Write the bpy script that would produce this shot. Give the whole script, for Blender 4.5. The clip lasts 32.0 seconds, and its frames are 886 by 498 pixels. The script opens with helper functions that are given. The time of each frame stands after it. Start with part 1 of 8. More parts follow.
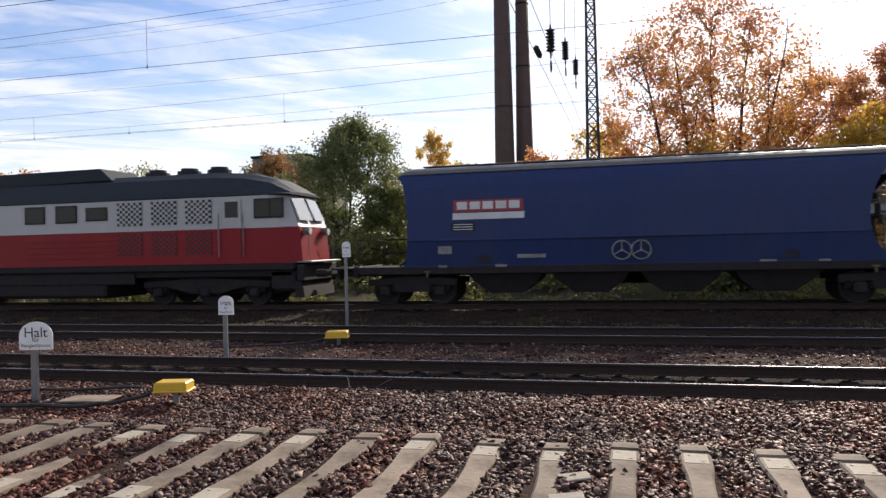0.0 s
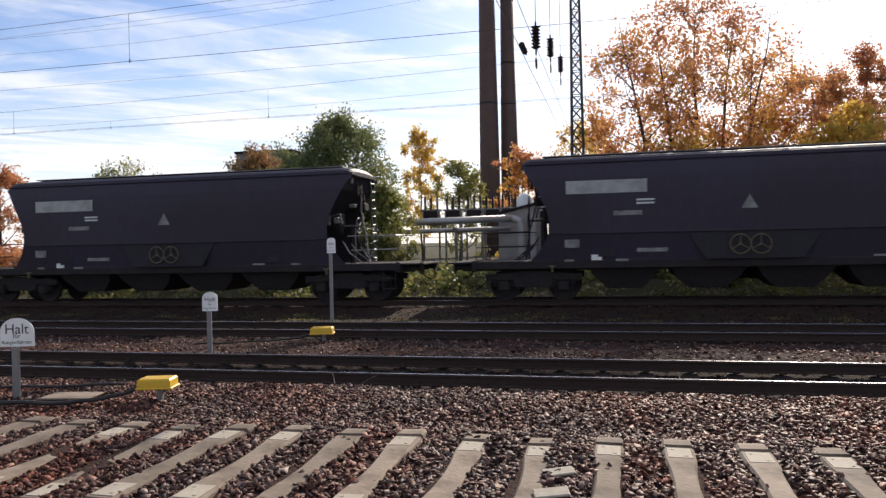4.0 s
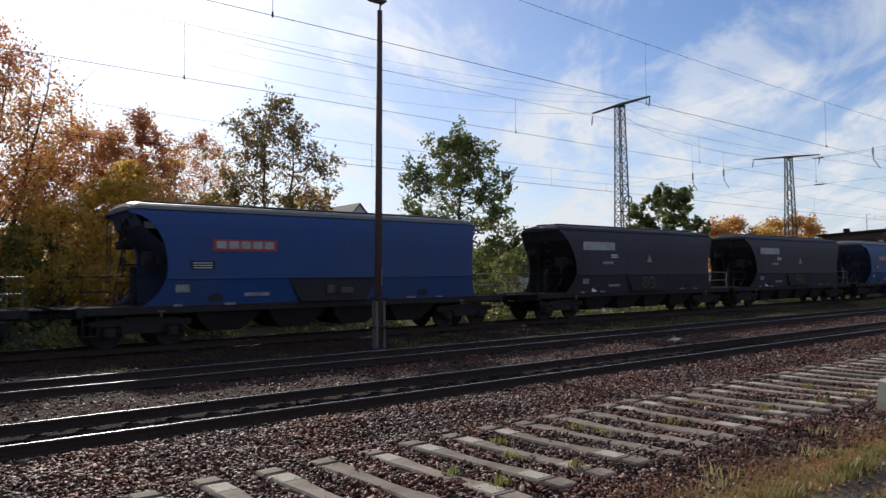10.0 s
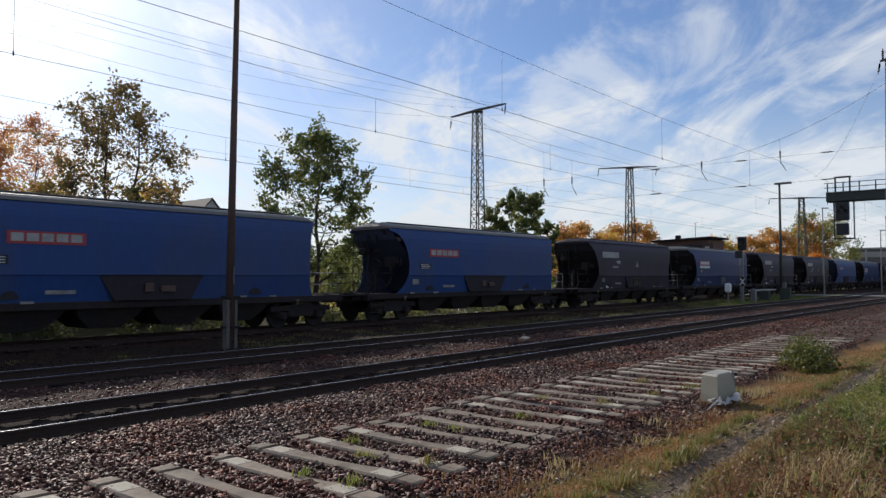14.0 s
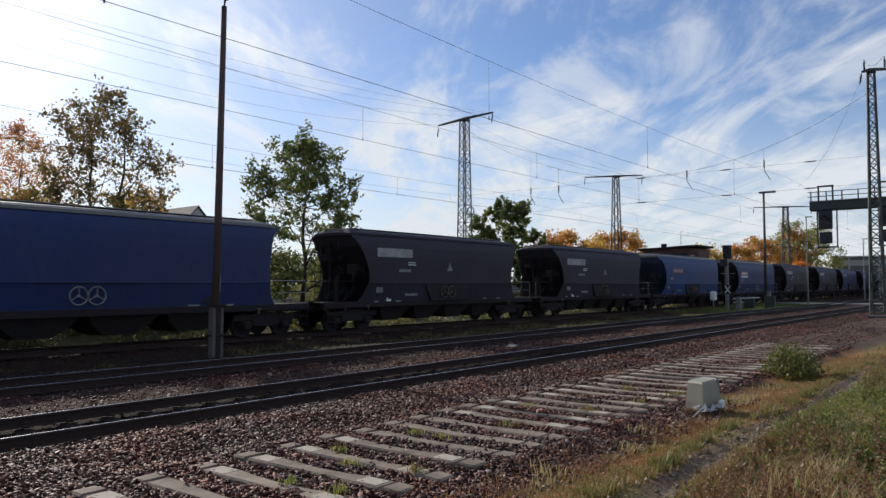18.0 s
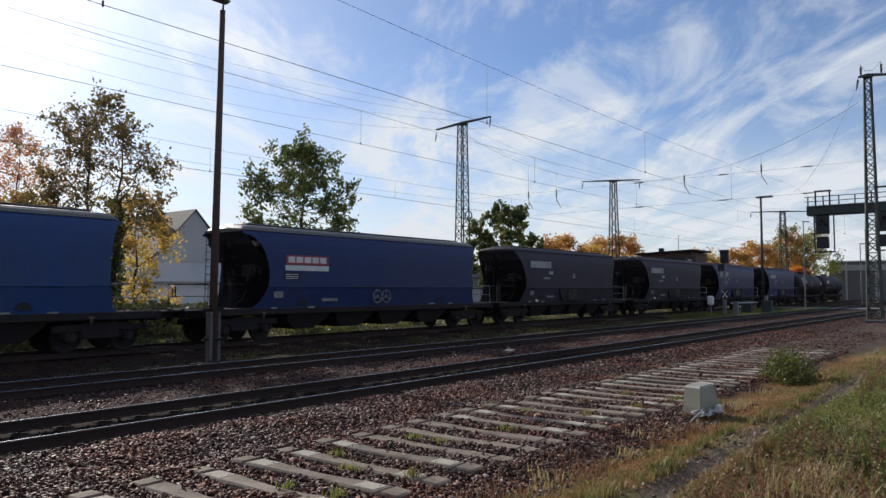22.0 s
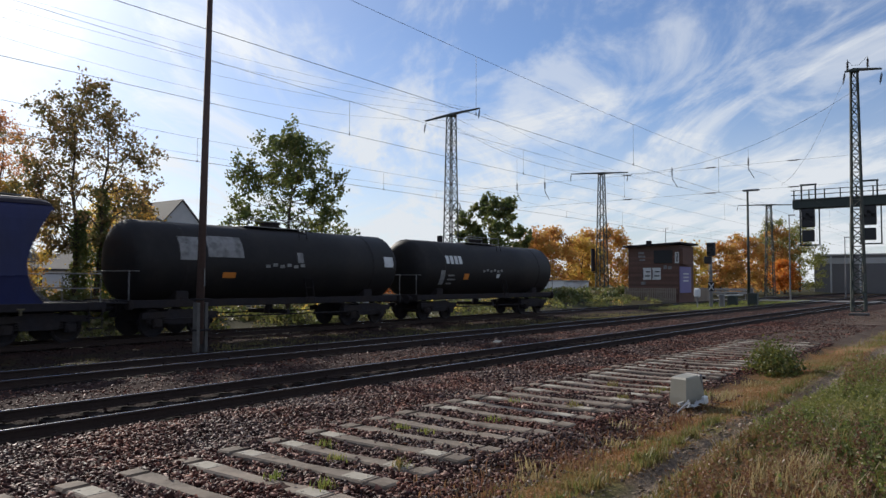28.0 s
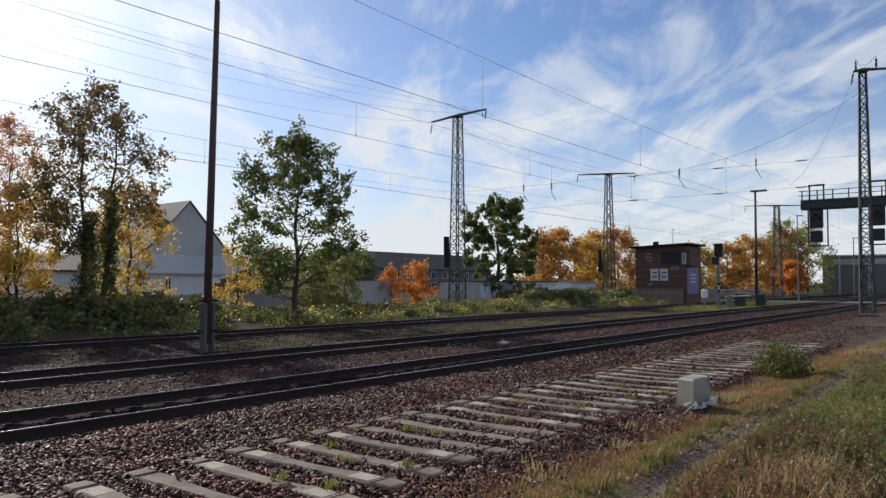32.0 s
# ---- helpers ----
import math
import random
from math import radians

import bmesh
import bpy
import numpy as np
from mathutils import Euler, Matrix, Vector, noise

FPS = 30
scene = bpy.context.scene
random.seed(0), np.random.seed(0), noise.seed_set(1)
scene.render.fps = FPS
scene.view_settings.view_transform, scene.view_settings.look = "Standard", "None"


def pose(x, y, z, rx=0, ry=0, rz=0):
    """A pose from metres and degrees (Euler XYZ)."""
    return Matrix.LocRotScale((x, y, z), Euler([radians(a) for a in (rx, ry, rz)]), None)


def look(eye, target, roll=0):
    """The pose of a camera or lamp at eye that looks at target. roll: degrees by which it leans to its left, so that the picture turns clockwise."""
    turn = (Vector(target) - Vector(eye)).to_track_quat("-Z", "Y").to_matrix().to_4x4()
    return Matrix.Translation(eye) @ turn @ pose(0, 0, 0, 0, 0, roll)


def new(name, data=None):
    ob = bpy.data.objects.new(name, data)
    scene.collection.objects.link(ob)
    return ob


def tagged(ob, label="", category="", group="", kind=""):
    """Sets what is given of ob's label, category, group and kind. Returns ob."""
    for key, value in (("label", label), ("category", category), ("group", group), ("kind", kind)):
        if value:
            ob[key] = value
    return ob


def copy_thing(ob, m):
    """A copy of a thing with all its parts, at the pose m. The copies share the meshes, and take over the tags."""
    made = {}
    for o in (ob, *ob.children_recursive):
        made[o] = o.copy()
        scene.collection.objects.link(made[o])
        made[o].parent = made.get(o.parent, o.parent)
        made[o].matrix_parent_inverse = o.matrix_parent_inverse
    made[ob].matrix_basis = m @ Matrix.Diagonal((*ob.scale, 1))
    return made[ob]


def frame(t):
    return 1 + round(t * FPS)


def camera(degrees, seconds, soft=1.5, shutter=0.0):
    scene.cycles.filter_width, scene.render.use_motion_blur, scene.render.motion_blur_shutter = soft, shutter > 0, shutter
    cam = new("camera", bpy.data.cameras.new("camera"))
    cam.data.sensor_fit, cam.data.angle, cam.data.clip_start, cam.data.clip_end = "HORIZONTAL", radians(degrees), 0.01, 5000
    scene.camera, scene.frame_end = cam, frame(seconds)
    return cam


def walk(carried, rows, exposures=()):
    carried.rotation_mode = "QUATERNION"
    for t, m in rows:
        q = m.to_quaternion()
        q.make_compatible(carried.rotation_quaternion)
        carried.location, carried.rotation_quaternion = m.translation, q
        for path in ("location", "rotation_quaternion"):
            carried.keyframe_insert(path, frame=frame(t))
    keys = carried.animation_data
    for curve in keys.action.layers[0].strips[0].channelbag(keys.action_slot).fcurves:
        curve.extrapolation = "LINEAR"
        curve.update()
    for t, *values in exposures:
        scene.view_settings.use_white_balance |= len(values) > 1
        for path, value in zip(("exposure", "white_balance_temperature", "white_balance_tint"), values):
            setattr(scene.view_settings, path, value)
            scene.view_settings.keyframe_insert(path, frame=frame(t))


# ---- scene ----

# ---- camera ----
cam = camera(62.4, 32.0, soft=1.42, shutter=0.12)
PATH = [
    (0, (0.03, -9.879, 1.997), (-0.46, -7.94, 1.99), -1.3),
    (1, (0.028, -9.879, 1.999), (-0.445, -7.936, 1.993), -1.3),
    (2, (0.022, -9.893, 1.997), (-0.461, -7.952, 1.988), -1.3),
    (3, (0.02, -9.879, 1.995), (-0.442, -7.933, 1.98), -1.4),
    (3.5, (0.021, -9.891, 1.995), (-0.433, -7.943, 1.978), -1.3),
    (5.5, (0.018, -9.889, 2.0), (-0.423, -7.939, 1.982), -1.3),
    (6, (0.03, -9.88, 1.997), (-0.409, -7.929, 1.984), -1.4),
    (6.5, (0.071, -9.889, 1.999), (-0.323, -7.928, 2.004), -1.5),
    (7, (0.117, -9.897, 2.02), (-0.057, -7.905, 2.072), -1.6),
    (7.5, (0.146, -9.921, 2.035), (0.179, -7.923, 2.116), -1.6),
    (8, (0.179, -9.956, 2.051), (0.425, -7.973, 2.138), -1.6),
    (8.5, (0.213, -9.969, 2.053), (0.66, -8.021, 2.13), -1.4),
    (9, (0.268, -10.014, 2.066), (1.047, -8.173, 2.136), -1.2),
    (9.5, (0.278, -10.046, 2.076), (1.339, -8.353, 2.152), -0.7),
    (10, (0.284, -10.084, 2.081), (1.548, -8.536, 2.162), -0.7),
    (10.5, (0.284, -10.095, 2.076), (1.68, -8.665, 2.146), -0.3),
    (11, (0.292, -10.085, 2.066), (1.79, -8.763, 2.14), 0.5),
    (11.5, (0.294, -10.079, 2.061), (1.807, -8.773, 2.133), -0.1),
    (12, (0.309, -10.071, 2.059), (1.814, -8.756, 2.129), -0.0),
    (13, (0.315, -10.065, 2.06), (1.84, -8.773, 2.133), -0.0),
    (14, (0.311, -10.079, 2.066), (1.849, -8.803, 2.144), -0.1),
    (14.5, (0.302, -10.091, 2.061), (1.846, -8.823, 2.142), -0.2),
    (16.5, (0.301, -10.1, 2.062), (1.857, -8.846, 2.154), -0.2),
    (18, (0.291, -10.1, 2.064), (1.85, -8.852, 2.164), -0.1),
    (20, (0.296, -10.094, 2.067), (1.857, -8.848, 2.174), -0.0),
    (22, (0.284, -10.103, 2.067), (1.847, -8.86, 2.178), 0.0),
    (23, (0.277, -10.11, 2.073), (1.845, -8.873, 2.183), 0.0),
    (24, (0.28, -10.114, 2.074), (1.854, -8.884, 2.173), 0.1),
    (25.5, (0.284, -10.11, 2.068), (1.864, -8.889, 2.163), 0.0),
    (27.5, (0.287, -10.09, 2.06), (1.871, -8.873, 2.15), 0.2),
    (29, (0.284, -10.108, 2.066), (1.865, -8.886, 2.152), 0.2),
    (30.5, (0.285, -10.089, 2.061), (1.863, -8.864, 2.152), 0.2),
    (32, (0.283, -10.099, 2.059), (1.856, -8.866, 2.15), 0.2),
]
walk(cam, [(t, look(eye, target, roll)) for t, eye, target, roll in PATH], [(0, 0.55, 6950, 14), (6, 0.52, 6900, 14), (8.5, 0.08, 6550, 13), (11, 0.0, 6330, 10), (32, 0.0, 6330, 10)])

# ---- world, sun ----
SUN_AZ, SUN_EL = radians(13.6), radians(27)   # azimuth to the right of +y, elevation
SUN_DIR = Vector((math.sin(SUN_AZ) * math.cos(SUN_EL), math.cos(SUN_AZ) * math.cos(SUN_EL), math.sin(SUN_EL)))


def build_world():
    w = bpy.data.worlds.new("sky")
    scene.world = w
    w.use_nodes = True
    nt = w.node_tree
    nt.nodes.clear()
    N, L = nt.nodes.new, nt.links.new
    out, bg = N("ShaderNodeOutputWorld"), N("ShaderNodeBackground")
    sky = N("ShaderNodeTexSky")
    sky.sky_type, sky.sun_disc = "NISHITA", False
    sky.sun_elevation, sky.sun_rotation = SUN_EL, SUN_AZ
    sky.air_density, sky.dust_density, sky.ozone_density = 1.0, 0.6, 2.5
    tc = N("ShaderNodeTexCoord")
    sep = N("ShaderNodeSeparateXYZ")
    L(tc.outputs["Generated"], sep.inputs[0])

    def math_node(op, a, b=None):
        m = N("ShaderNodeMath")
        m.operation = op
        for i, v in enumerate((a, b)):
            if v is None:
                continue
            if isinstance(v, (int, float)):
                m.inputs[i].default_value = v
            else:
                L(v, m.inputs[i])
        return m.outputs[0]

    zc = math_node("MAXIMUM", sep.outputs[2], 0.02)
    zc = math_node("ADD", zc, 0.10)
    u, v = math_node("DIVIDE", sep.outputs[0], zc), math_node("DIVIDE", sep.outputs[1], zc)
    comb = N("ShaderNodeCombineXYZ")
    L(u, comb.inputs[0]), L(v, comb.inputs[1])

    def cloud(rot, scale, detail, rough, dist, lo, hi):
        turn, mp = N("ShaderNodeMapping"), N("ShaderNodeMapping")
        turn.inputs["Rotation"].default_value = (0, 0, -rot)
        mp.inputs["Scale"].default_value = scale
        L(comb.outputs[0], turn.inputs[0]), L(turn.outputs[0], mp.inputs[0])
        no = N("ShaderNodeTexNoise")
        no.inputs["Scale"].default_value, no.inputs["Detail"].default_value = 1.0, detail
        no.inputs["Roughness"].default_value, no.inputs["Distortion"].default_value = rough, dist
        L(mp.outputs[0], no.inputs[0])
        mr = N("ShaderNodeMapRange")
        mr.interpolation_type = "SMOOTHSTEP"
        mr.inputs[1].default_value, mr.inputs[2].default_value = lo, hi
        L(no.outputs[0], mr.inputs[0])
        return mr.outputs[0]

    streaks = cloud(0.75, (0.5, 1.7, 1), 9, 0.64, 1.0, 0.46, 0.70)
    puffs = cloud(0.6, (1.0, 2.1, 1), 9, 0.60, 0.5, 0.47, 0.66)
    veil = cloud(0.2, (0.35, 0.5, 1), 3, 0.5, 0.2, 0.35, 0.75)
    cov = math_node("ADD", math_node("MULTIPLY", streaks, 0.6), math_node("MULTIPLY", puffs, 0.55))
    cov = math_node("ADD", cov, math_node("MULTIPLY", veil, 0.16))
    # haze towards the horizon
    hor = N("ShaderNodeMapRange")
    hor.inputs[1].default_value, hor.inputs[2].default_value = 0.0, 0.24
    hor.inputs[3].default_value, hor.inputs[4].default_value = 0.62, 0.0
    L(sep.outputs[2], hor.inputs[0])
    cov = math_node("ADD", cov, hor.outputs[0])
    # bright thin cloud round the sun
    dot = N("ShaderNodeVectorMath")
    dot.operation = "DOT_PRODUCT"
    dot.inputs[1].default_value = SUN_DIR
    L(tc.outputs["Generated"], dot.inputs[0])
    near = math_node("MAXIMUM", dot.outputs["Value"], 0.0)
    wide, tight = math_node("POWER", near, 20.0), math_node("POWER", near, 160.0)
    cov = math_node("ADD", cov, math_node("MULTIPLY", wide, 0.9))
    cov = math_node("MINIMUM", cov, 0.94)
    bright = math_node("ADD", 8.0, math_node("MULTIPLY", wide, 7.0))
    bright = math_node("ADD", bright, math_node("MULTIPLY", tight, 16.0))
    cc = N("ShaderNodeCombineXYZ")
    L(math_node("MULTIPLY", bright, 0.97), cc.inputs[0]), L(bright, cc.inputs[1]), L(math_node("MULTIPLY", bright, 1.03), cc.inputs[2])
    mix = N("ShaderNodeMix")
    mix.data_type = "RGBA"
    deep = N("ShaderNodeVectorMath")
    deep.operation = "MULTIPLY"
    deep.inputs[1].default_value = (0.83, 0.92, 1.11)
    L(sky.outputs[0], deep.inputs[0])
    L(cov, mix.inputs[0]), L(deep.outputs[0], mix.inputs[6]), L(cc.outputs[0], mix.inputs[7])
    L(mix.outputs[2], bg.inputs[0])
    bg.inputs[1].default_value = 0.10
    L(bg.outputs[0], out.inputs[0])


build_world()
sun = new("sun", bpy.data.lights.new("sun", "SUN"))
sun.data.energy, sun.data.angle, sun.data.color = 4.2, radians(0.6), (1.0, 0.93, 0.82)
sun.matrix_world = look((0, 0, 60), Vector((0, 0, 60)) - SUN_DIR)


# ---- materials ----
def mat(name, base, rough=0.7, metal=0.0, vary=0.25, grain=30.0, stain=1.5, bump=0.15, tint=None, amount=0.4, island=0.0, obj=0.0, spec=0.5, through_light=0.0, stretch=(1, 1, 1)):
    """A surface with colour variation at two scales, wear tint in patches, and a fine bump."""
    m = bpy.data.materials.new(name)
    m.use_nodes = True
    nt = m.node_tree
    N, L = nt.nodes.new, nt.links.new
    b = nt.nodes["Principled BSDF"]
    b.inputs["Roughness"].default_value, b.inputs["Metallic"].default_value = rough, metal
    b.inputs["Specular IOR Level"].default_value = spec
    tc, mp = N("ShaderNodeTexCoord"), N("ShaderNodeMapping")
    mp.inputs["Scale"].default_value = stretch
    L(tc.outputs["Object"], mp.inputs[0])
    fine, big = N("ShaderNodeTexNoise"), N("ShaderNodeTexNoise")
    for n, s, d in ((fine, grain, 4), (big, stain, 6)):
        n.inputs["Scale"].default_value, n.inputs["Detail"].default_value = s, d
        L(mp.outputs[0], n.inputs[0])
    col = N("ShaderNodeRGB")
    col.outputs[0].default_value = (*base, 1)
    cur = col.outputs[0]
    if tint:
        ramp = N("ShaderNodeMapRange")
        ramp.inputs[1].default_value, ramp.inputs[2].default_value, ramp.inputs[4].default_value = 0.45, 0.7, amount
        L(big.outputs[0], ramp.inputs[0])
        mx = N("ShaderNodeMix")
        mx.data_type = "RGBA"
        mx.inputs[7].default_value = (*tint, 1)
        L(ramp.outputs[0], mx.inputs[0]), L(cur, mx.inputs[6])
        cur = mx.outputs[2]
    hsv = N("ShaderNodeHueSaturation")
    L(cur, hsv.inputs["Color"])
    val = N("ShaderNodeMath")
    val.operation = "MULTIPLY_ADD"
    val.inputs[1].default_value, val.inputs[2].default_value = 2 * vary, 1 - vary
    L(fine.outputs[0], val.inputs[0])
    cv = val.outputs[0]
    for on, amt in (("island", island), ("obj", obj)):
        if amt:
            src = N("ShaderNodeNewGeometry").outputs["Random Per Island"] if on == "island" else N("ShaderNodeObjectInfo").outputs["Random"]
            a = N("ShaderNodeMath")
            a.operation = "MULTIPLY_ADD"
            a.inputs[1].default_value, a.inputs[2].default_value = 2 * amt, 1 - amt
            L(src, a.inputs[0])
            mu = N("ShaderNodeMath")
            mu.operation = "MULTIPLY"
            L(cv, mu.inputs[0]), L(a.outputs[0], mu.inputs[1])
            cv = mu.outputs[0]
    L(cv, hsv.inputs["Value"])
    L(hsv.outputs[0], b.inputs["Base Color"])
    if bump:
        bp = N("ShaderNodeBump")
        bp.inputs["Strength"].default_value, bp.inputs["Distance"].default_value = bump, 0.02
        L(fine.outputs[0], bp.inputs["Height"])
        L(bp.outputs[0], b.inputs["Normal"])
    if through_light:
        tr, ms = N("ShaderNodeBsdfTranslucent"), N("ShaderNodeMixShader")
        L(hsv.outputs[0], tr.inputs[0])
        ms.inputs[0].default_value = through_light
        L(b.outputs[0], ms.inputs[1]), L(tr.outputs[0], ms.inputs[2])
        L(ms.outputs[0], nt.nodes["Material Output"].inputs[0])
    return m


def leaf_mat(name, colours, light=0.55, rise=0.0):
    """Leaves: each leaf takes one of a few colours; light comes through."""
    m = bpy.data.materials.new(name)
    m.use_nodes = True
    nt = m.node_tree
    N, L = nt.nodes.new, nt.links.new
    b = nt.nodes["Principled BSDF"]
    b.inputs["Roughness"].default_value = 0.55
    ramp = N("ShaderNodeValToRGB")
    ramp.color_ramp.interpolation = "LINEAR"
    els = ramp.color_ramp.elements
    while len(els) < len(colours):
        els.new(0.5)
    for i, c in enumerate(colours):
        els[i].position = i / (len(colours) - 1)
        els[i].color = (*c, 1)
    geo, tc, no = N("ShaderNodeNewGeometry"), N("ShaderNodeTexCoord"), N("ShaderNodeTexNoise")
    no.inputs["Scale"].default_value = 0.45
    L(tc.outputs["Object"], no.inputs[0])
    a = N("ShaderNodeMath")
    a.operation = "MULTIPLY_ADD"
    a.inputs[1].default_value = 0.55
    mr = N("ShaderNodeMapRange")
    mr.inputs[1].default_value, mr.inputs[2].default_value, mr.inputs[3].default_value, mr.inputs[4].default_value = 0.3, 0.7, -0.05, 0.5
    L(no.outputs[0], mr.inputs[0])
    L(geo.outputs["Random Per Island"], a.inputs[0]), L(mr.outputs[0], a.inputs[2])
    # higher leaves have turned further
    sp, up = N("ShaderNodeSeparateXYZ"), N("ShaderNodeMath")
    L(tc.outputs["Object"], sp.inputs[0])
    up.operation = "MULTIPLY_ADD"
    up.inputs[1].default_value = rise
    L(sp.outputs[2], up.inputs[0]), L(a.outputs[0], up.inputs[2])
    L(up.outputs[0], ramp.inputs[0])
    L(ramp.outputs[0], b.inputs["Base Color"])
    tr, ms = N("ShaderNodeBsdfTranslucent"), N("ShaderNodeMixShader")
    L(ramp.outputs[0], tr.inputs[0])
    ms.inputs[0].default_value = light
    L(b.outputs[0], ms.inputs[1]), L(tr.outputs[0], ms.inputs[2])
    L(ms.outputs[0], nt.nodes["Material Output"].inputs[0])
    return m


def stone_mat(name, colours):
    """Broken stone: each piece takes a tone of its own, redder in patches."""
    m = mat(name, (0.08, 0.05, 0.045), 0.58, vary=0.3, grain=45, bump=0.15, spec=0.11)
    nt = m.node_tree
    N, L = nt.nodes.new, nt.links.new
    ramp, geo = N("ShaderNodeValToRGB"), N("ShaderNodeNewGeometry")
    els = ramp.color_ramp.elements
    while len(els) < len(colours):
        els.new(0.5)
    for k, (i, c) in enumerate(zip((0.0, 0.3, 0.6, 0.86, 1.0), colours)):
        els[k].position, els[k].color = i, (*c, 1)
    L(geo.outputs["Random Per Island"], ramp.inputs[0])
    tc, big, mr, mx = N("ShaderNodeTexCoord"), N("ShaderNodeTexNoise"), N("ShaderNodeMapRange"), N("ShaderNodeMix")
    big.inputs["Scale"].default_value, big.inputs["Detail"].default_value = 0.55, 3
    L(tc.outputs["Object"], big.inputs[0])
    mr.inputs[1].default_value, mr.inputs[2].default_value = 0.42, 0.64
    L(big.outputs[0], mr.inputs[0])
    mx.data_type, mx.blend_type = "RGBA", "MULTIPLY"
    mx.inputs[7].default_value = (1.25, 0.80, 0.66, 1)
    L(mr.outputs[0], mx.inputs[0]), L(ramp.outputs[0], mx.inputs[6])
    hsv = [n for n in nt.nodes if n.type == "HUE_SAT"][0]
    L(mx.outputs[2], hsv.inputs["Color"])
    return m


M_STONE = stone_mat("ballast_stone", [(0.026, 0.015, 0.0135), (0.052, 0.028, 0.024), (0.100, 0.050, 0.039), (0.175, 0.108, 0.088), (0.32, 0.245, 0.205)])
M_DARKSTONE = stone_mat("dark_ballast_stone", [(0.010, 0.008, 0.008), (0.018, 0.012, 0.011), (0.030, 0.018, 0.015), (0.045, 0.030, 0.026), (0.08, 0.06, 0.05)])
M_SLEEPER = mat("weathered_concrete", (0.235, 0.185, 0.140), 0.85, vary=0.3, grain=14, stain=2.2, bump=0.35, tint=(0.10, 0.074, 0.054), amount=0.85, obj=0.22, spec=0.25)
M_PAD = mat("pale_concrete", (0.37, 0.325, 0.255), 0.85, vary=0.25, grain=25, stain=4, bump=0.2, tint=(0.3, 0.25, 0.18), amount=0.5)
M_TIE = mat("dark_tie", (0.035, 0.027, 0.023), 0.95, spec=0.1, vary=0.35, grain=12, stain=1.2, bump=0.4, obj=0.2)
M_RAIL = mat("rail_rust", (0.040, 0.026, 0.021), 0.85, spec=0.2, vary=0.3, grain=18, stain=0.8, bump=0.3)
M_RAILTOP = mat("rail_head", (0.60, 0.59, 0.58), 0.27, 1.0, vary=0.12, grain=6, stain=0.4, bump=0.02)
M_STEEL = mat("grey_steel", (0.22, 0.22, 0.22), 0.5, 0.6, vary=0.2, grain=12, stain=1.5, bump=0.08, tint=(0.14, 0.09, 0.06), amount=0.4)
M_MAST = mat("mast_paint", (0.040, 0.052, 0.044), 0.6, 0.2, vary=0.2, grain=9, stain=0.8, bump=0.1, tint=(0.12, 0.08, 0.06), amount=0.5)
M_RUST = mat("rusty_steel", (0.10, 0.060, 0.048), 0.75, 0.2, vary=0.3, grain=9, stain=1.0, bump=0.15, tint=(0.07, 0.05, 0.045), amount=0.6)
M_WIRE = mat("wire", (0.05, 0.05, 0.055), 0.5, 0.5, vary=0.1, bump=0)
M_INSUL = mat("insulator", (0.035, 0.025, 0.022), 0.65, spec=0.2, vary=0.15, bump=0)
M_WHITE = mat("white_enamel", (0.78, 0.78, 0.76), 0.35, vary=0.06, grain=20, stain=3, bump=0.03, tint=(0.6, 0.57, 0.5), amount=0.35)
M_BLACK = mat("black_paint", (0.02, 0.02, 0.02), 0.5, vary=0.1, bump=0)
M_YELLOW = mat("yellow_paint", (0.60, 0.36, 0.02), 0.45, vary=0.12, grain=15, stain=3, bump=0.05, tint=(0.45, 0.28, 0.05), amount=0.4)
M_RUBBER = mat("black_rubber", (0.022, 0.02, 0.02), 0.7, vary=0.2, bump=0.1)
M_CONC = mat("concrete", (0.38, 0.36, 0.33), 0.9, vary=0.2, grain=10, stain=0.7, bump=0.2, tint=(0.22, 0.2, 0.18), amount=0.5)
M_OLDCONC = mat("dark_weathered_concrete", (0.11, 0.10, 0.09), 0.9, vary=0.3, grain=10, stain=1.5, bump=0.2, tint=(0.05, 0.045, 0.04), amount=0.7)
M_BLUE = mat("blue_wagon_paint", (0.020, 0.036, 0.116), 0.5, vary=0.16, grain=5, stain=0.45, bump=0.04, tint=(0.034, 0.044, 0.098), amount=0.7, stretch=(1, 1, 0.4), spec=0.22)
M_BLUE2 = mat("bright_blue_wagon_paint", (0.021, 0.056, 0.185), 0.5, vary=0.16, grain=5, stain=0.45, bump=0.04, tint=(0.042, 0.062, 0.125), amount=0.7, stretch=(1, 1, 0.4), spec=0.22)
M_DARK = mat("grimy_dark_wagon_paint", (0.037, 0.031, 0.047), 0.55, spec=0.2, vary=0.2, grain=5, stain=0.4, bump=0.04, tint=(0.030, 0.023, 0.026), amount=0.6, stretch=(1, 1, 0.4))
M_DARKB = mat("faded_violet_blue_wagon_paint", (0.026, 0.032, 0.105), 0.48, vary=0.18, grain=5, stain=0.4, bump=0.04, tint=(0.035, 0.03, 0.04), amount=0.6, stretch=(1, 1, 0.4), spec=0.22)
M_BEIGE = mat("beige_wagon_paint", (0.33, 0.262, 0.208), 0.5, vary=0.15, grain=5, stain=0.5, bump=0.04, tint=(0.23, 0.165, 0.12), amount=0.7, stretch=(1, 1, 0.4))
M_ROOFG = mat("grimy_roof", (0.13, 0.127, 0.12), 0.5, 0.0, vary=0.25, grain=6, stain=0.7, bump=0.05, tint=(0.14, 0.12, 0.1), amount=0.6)
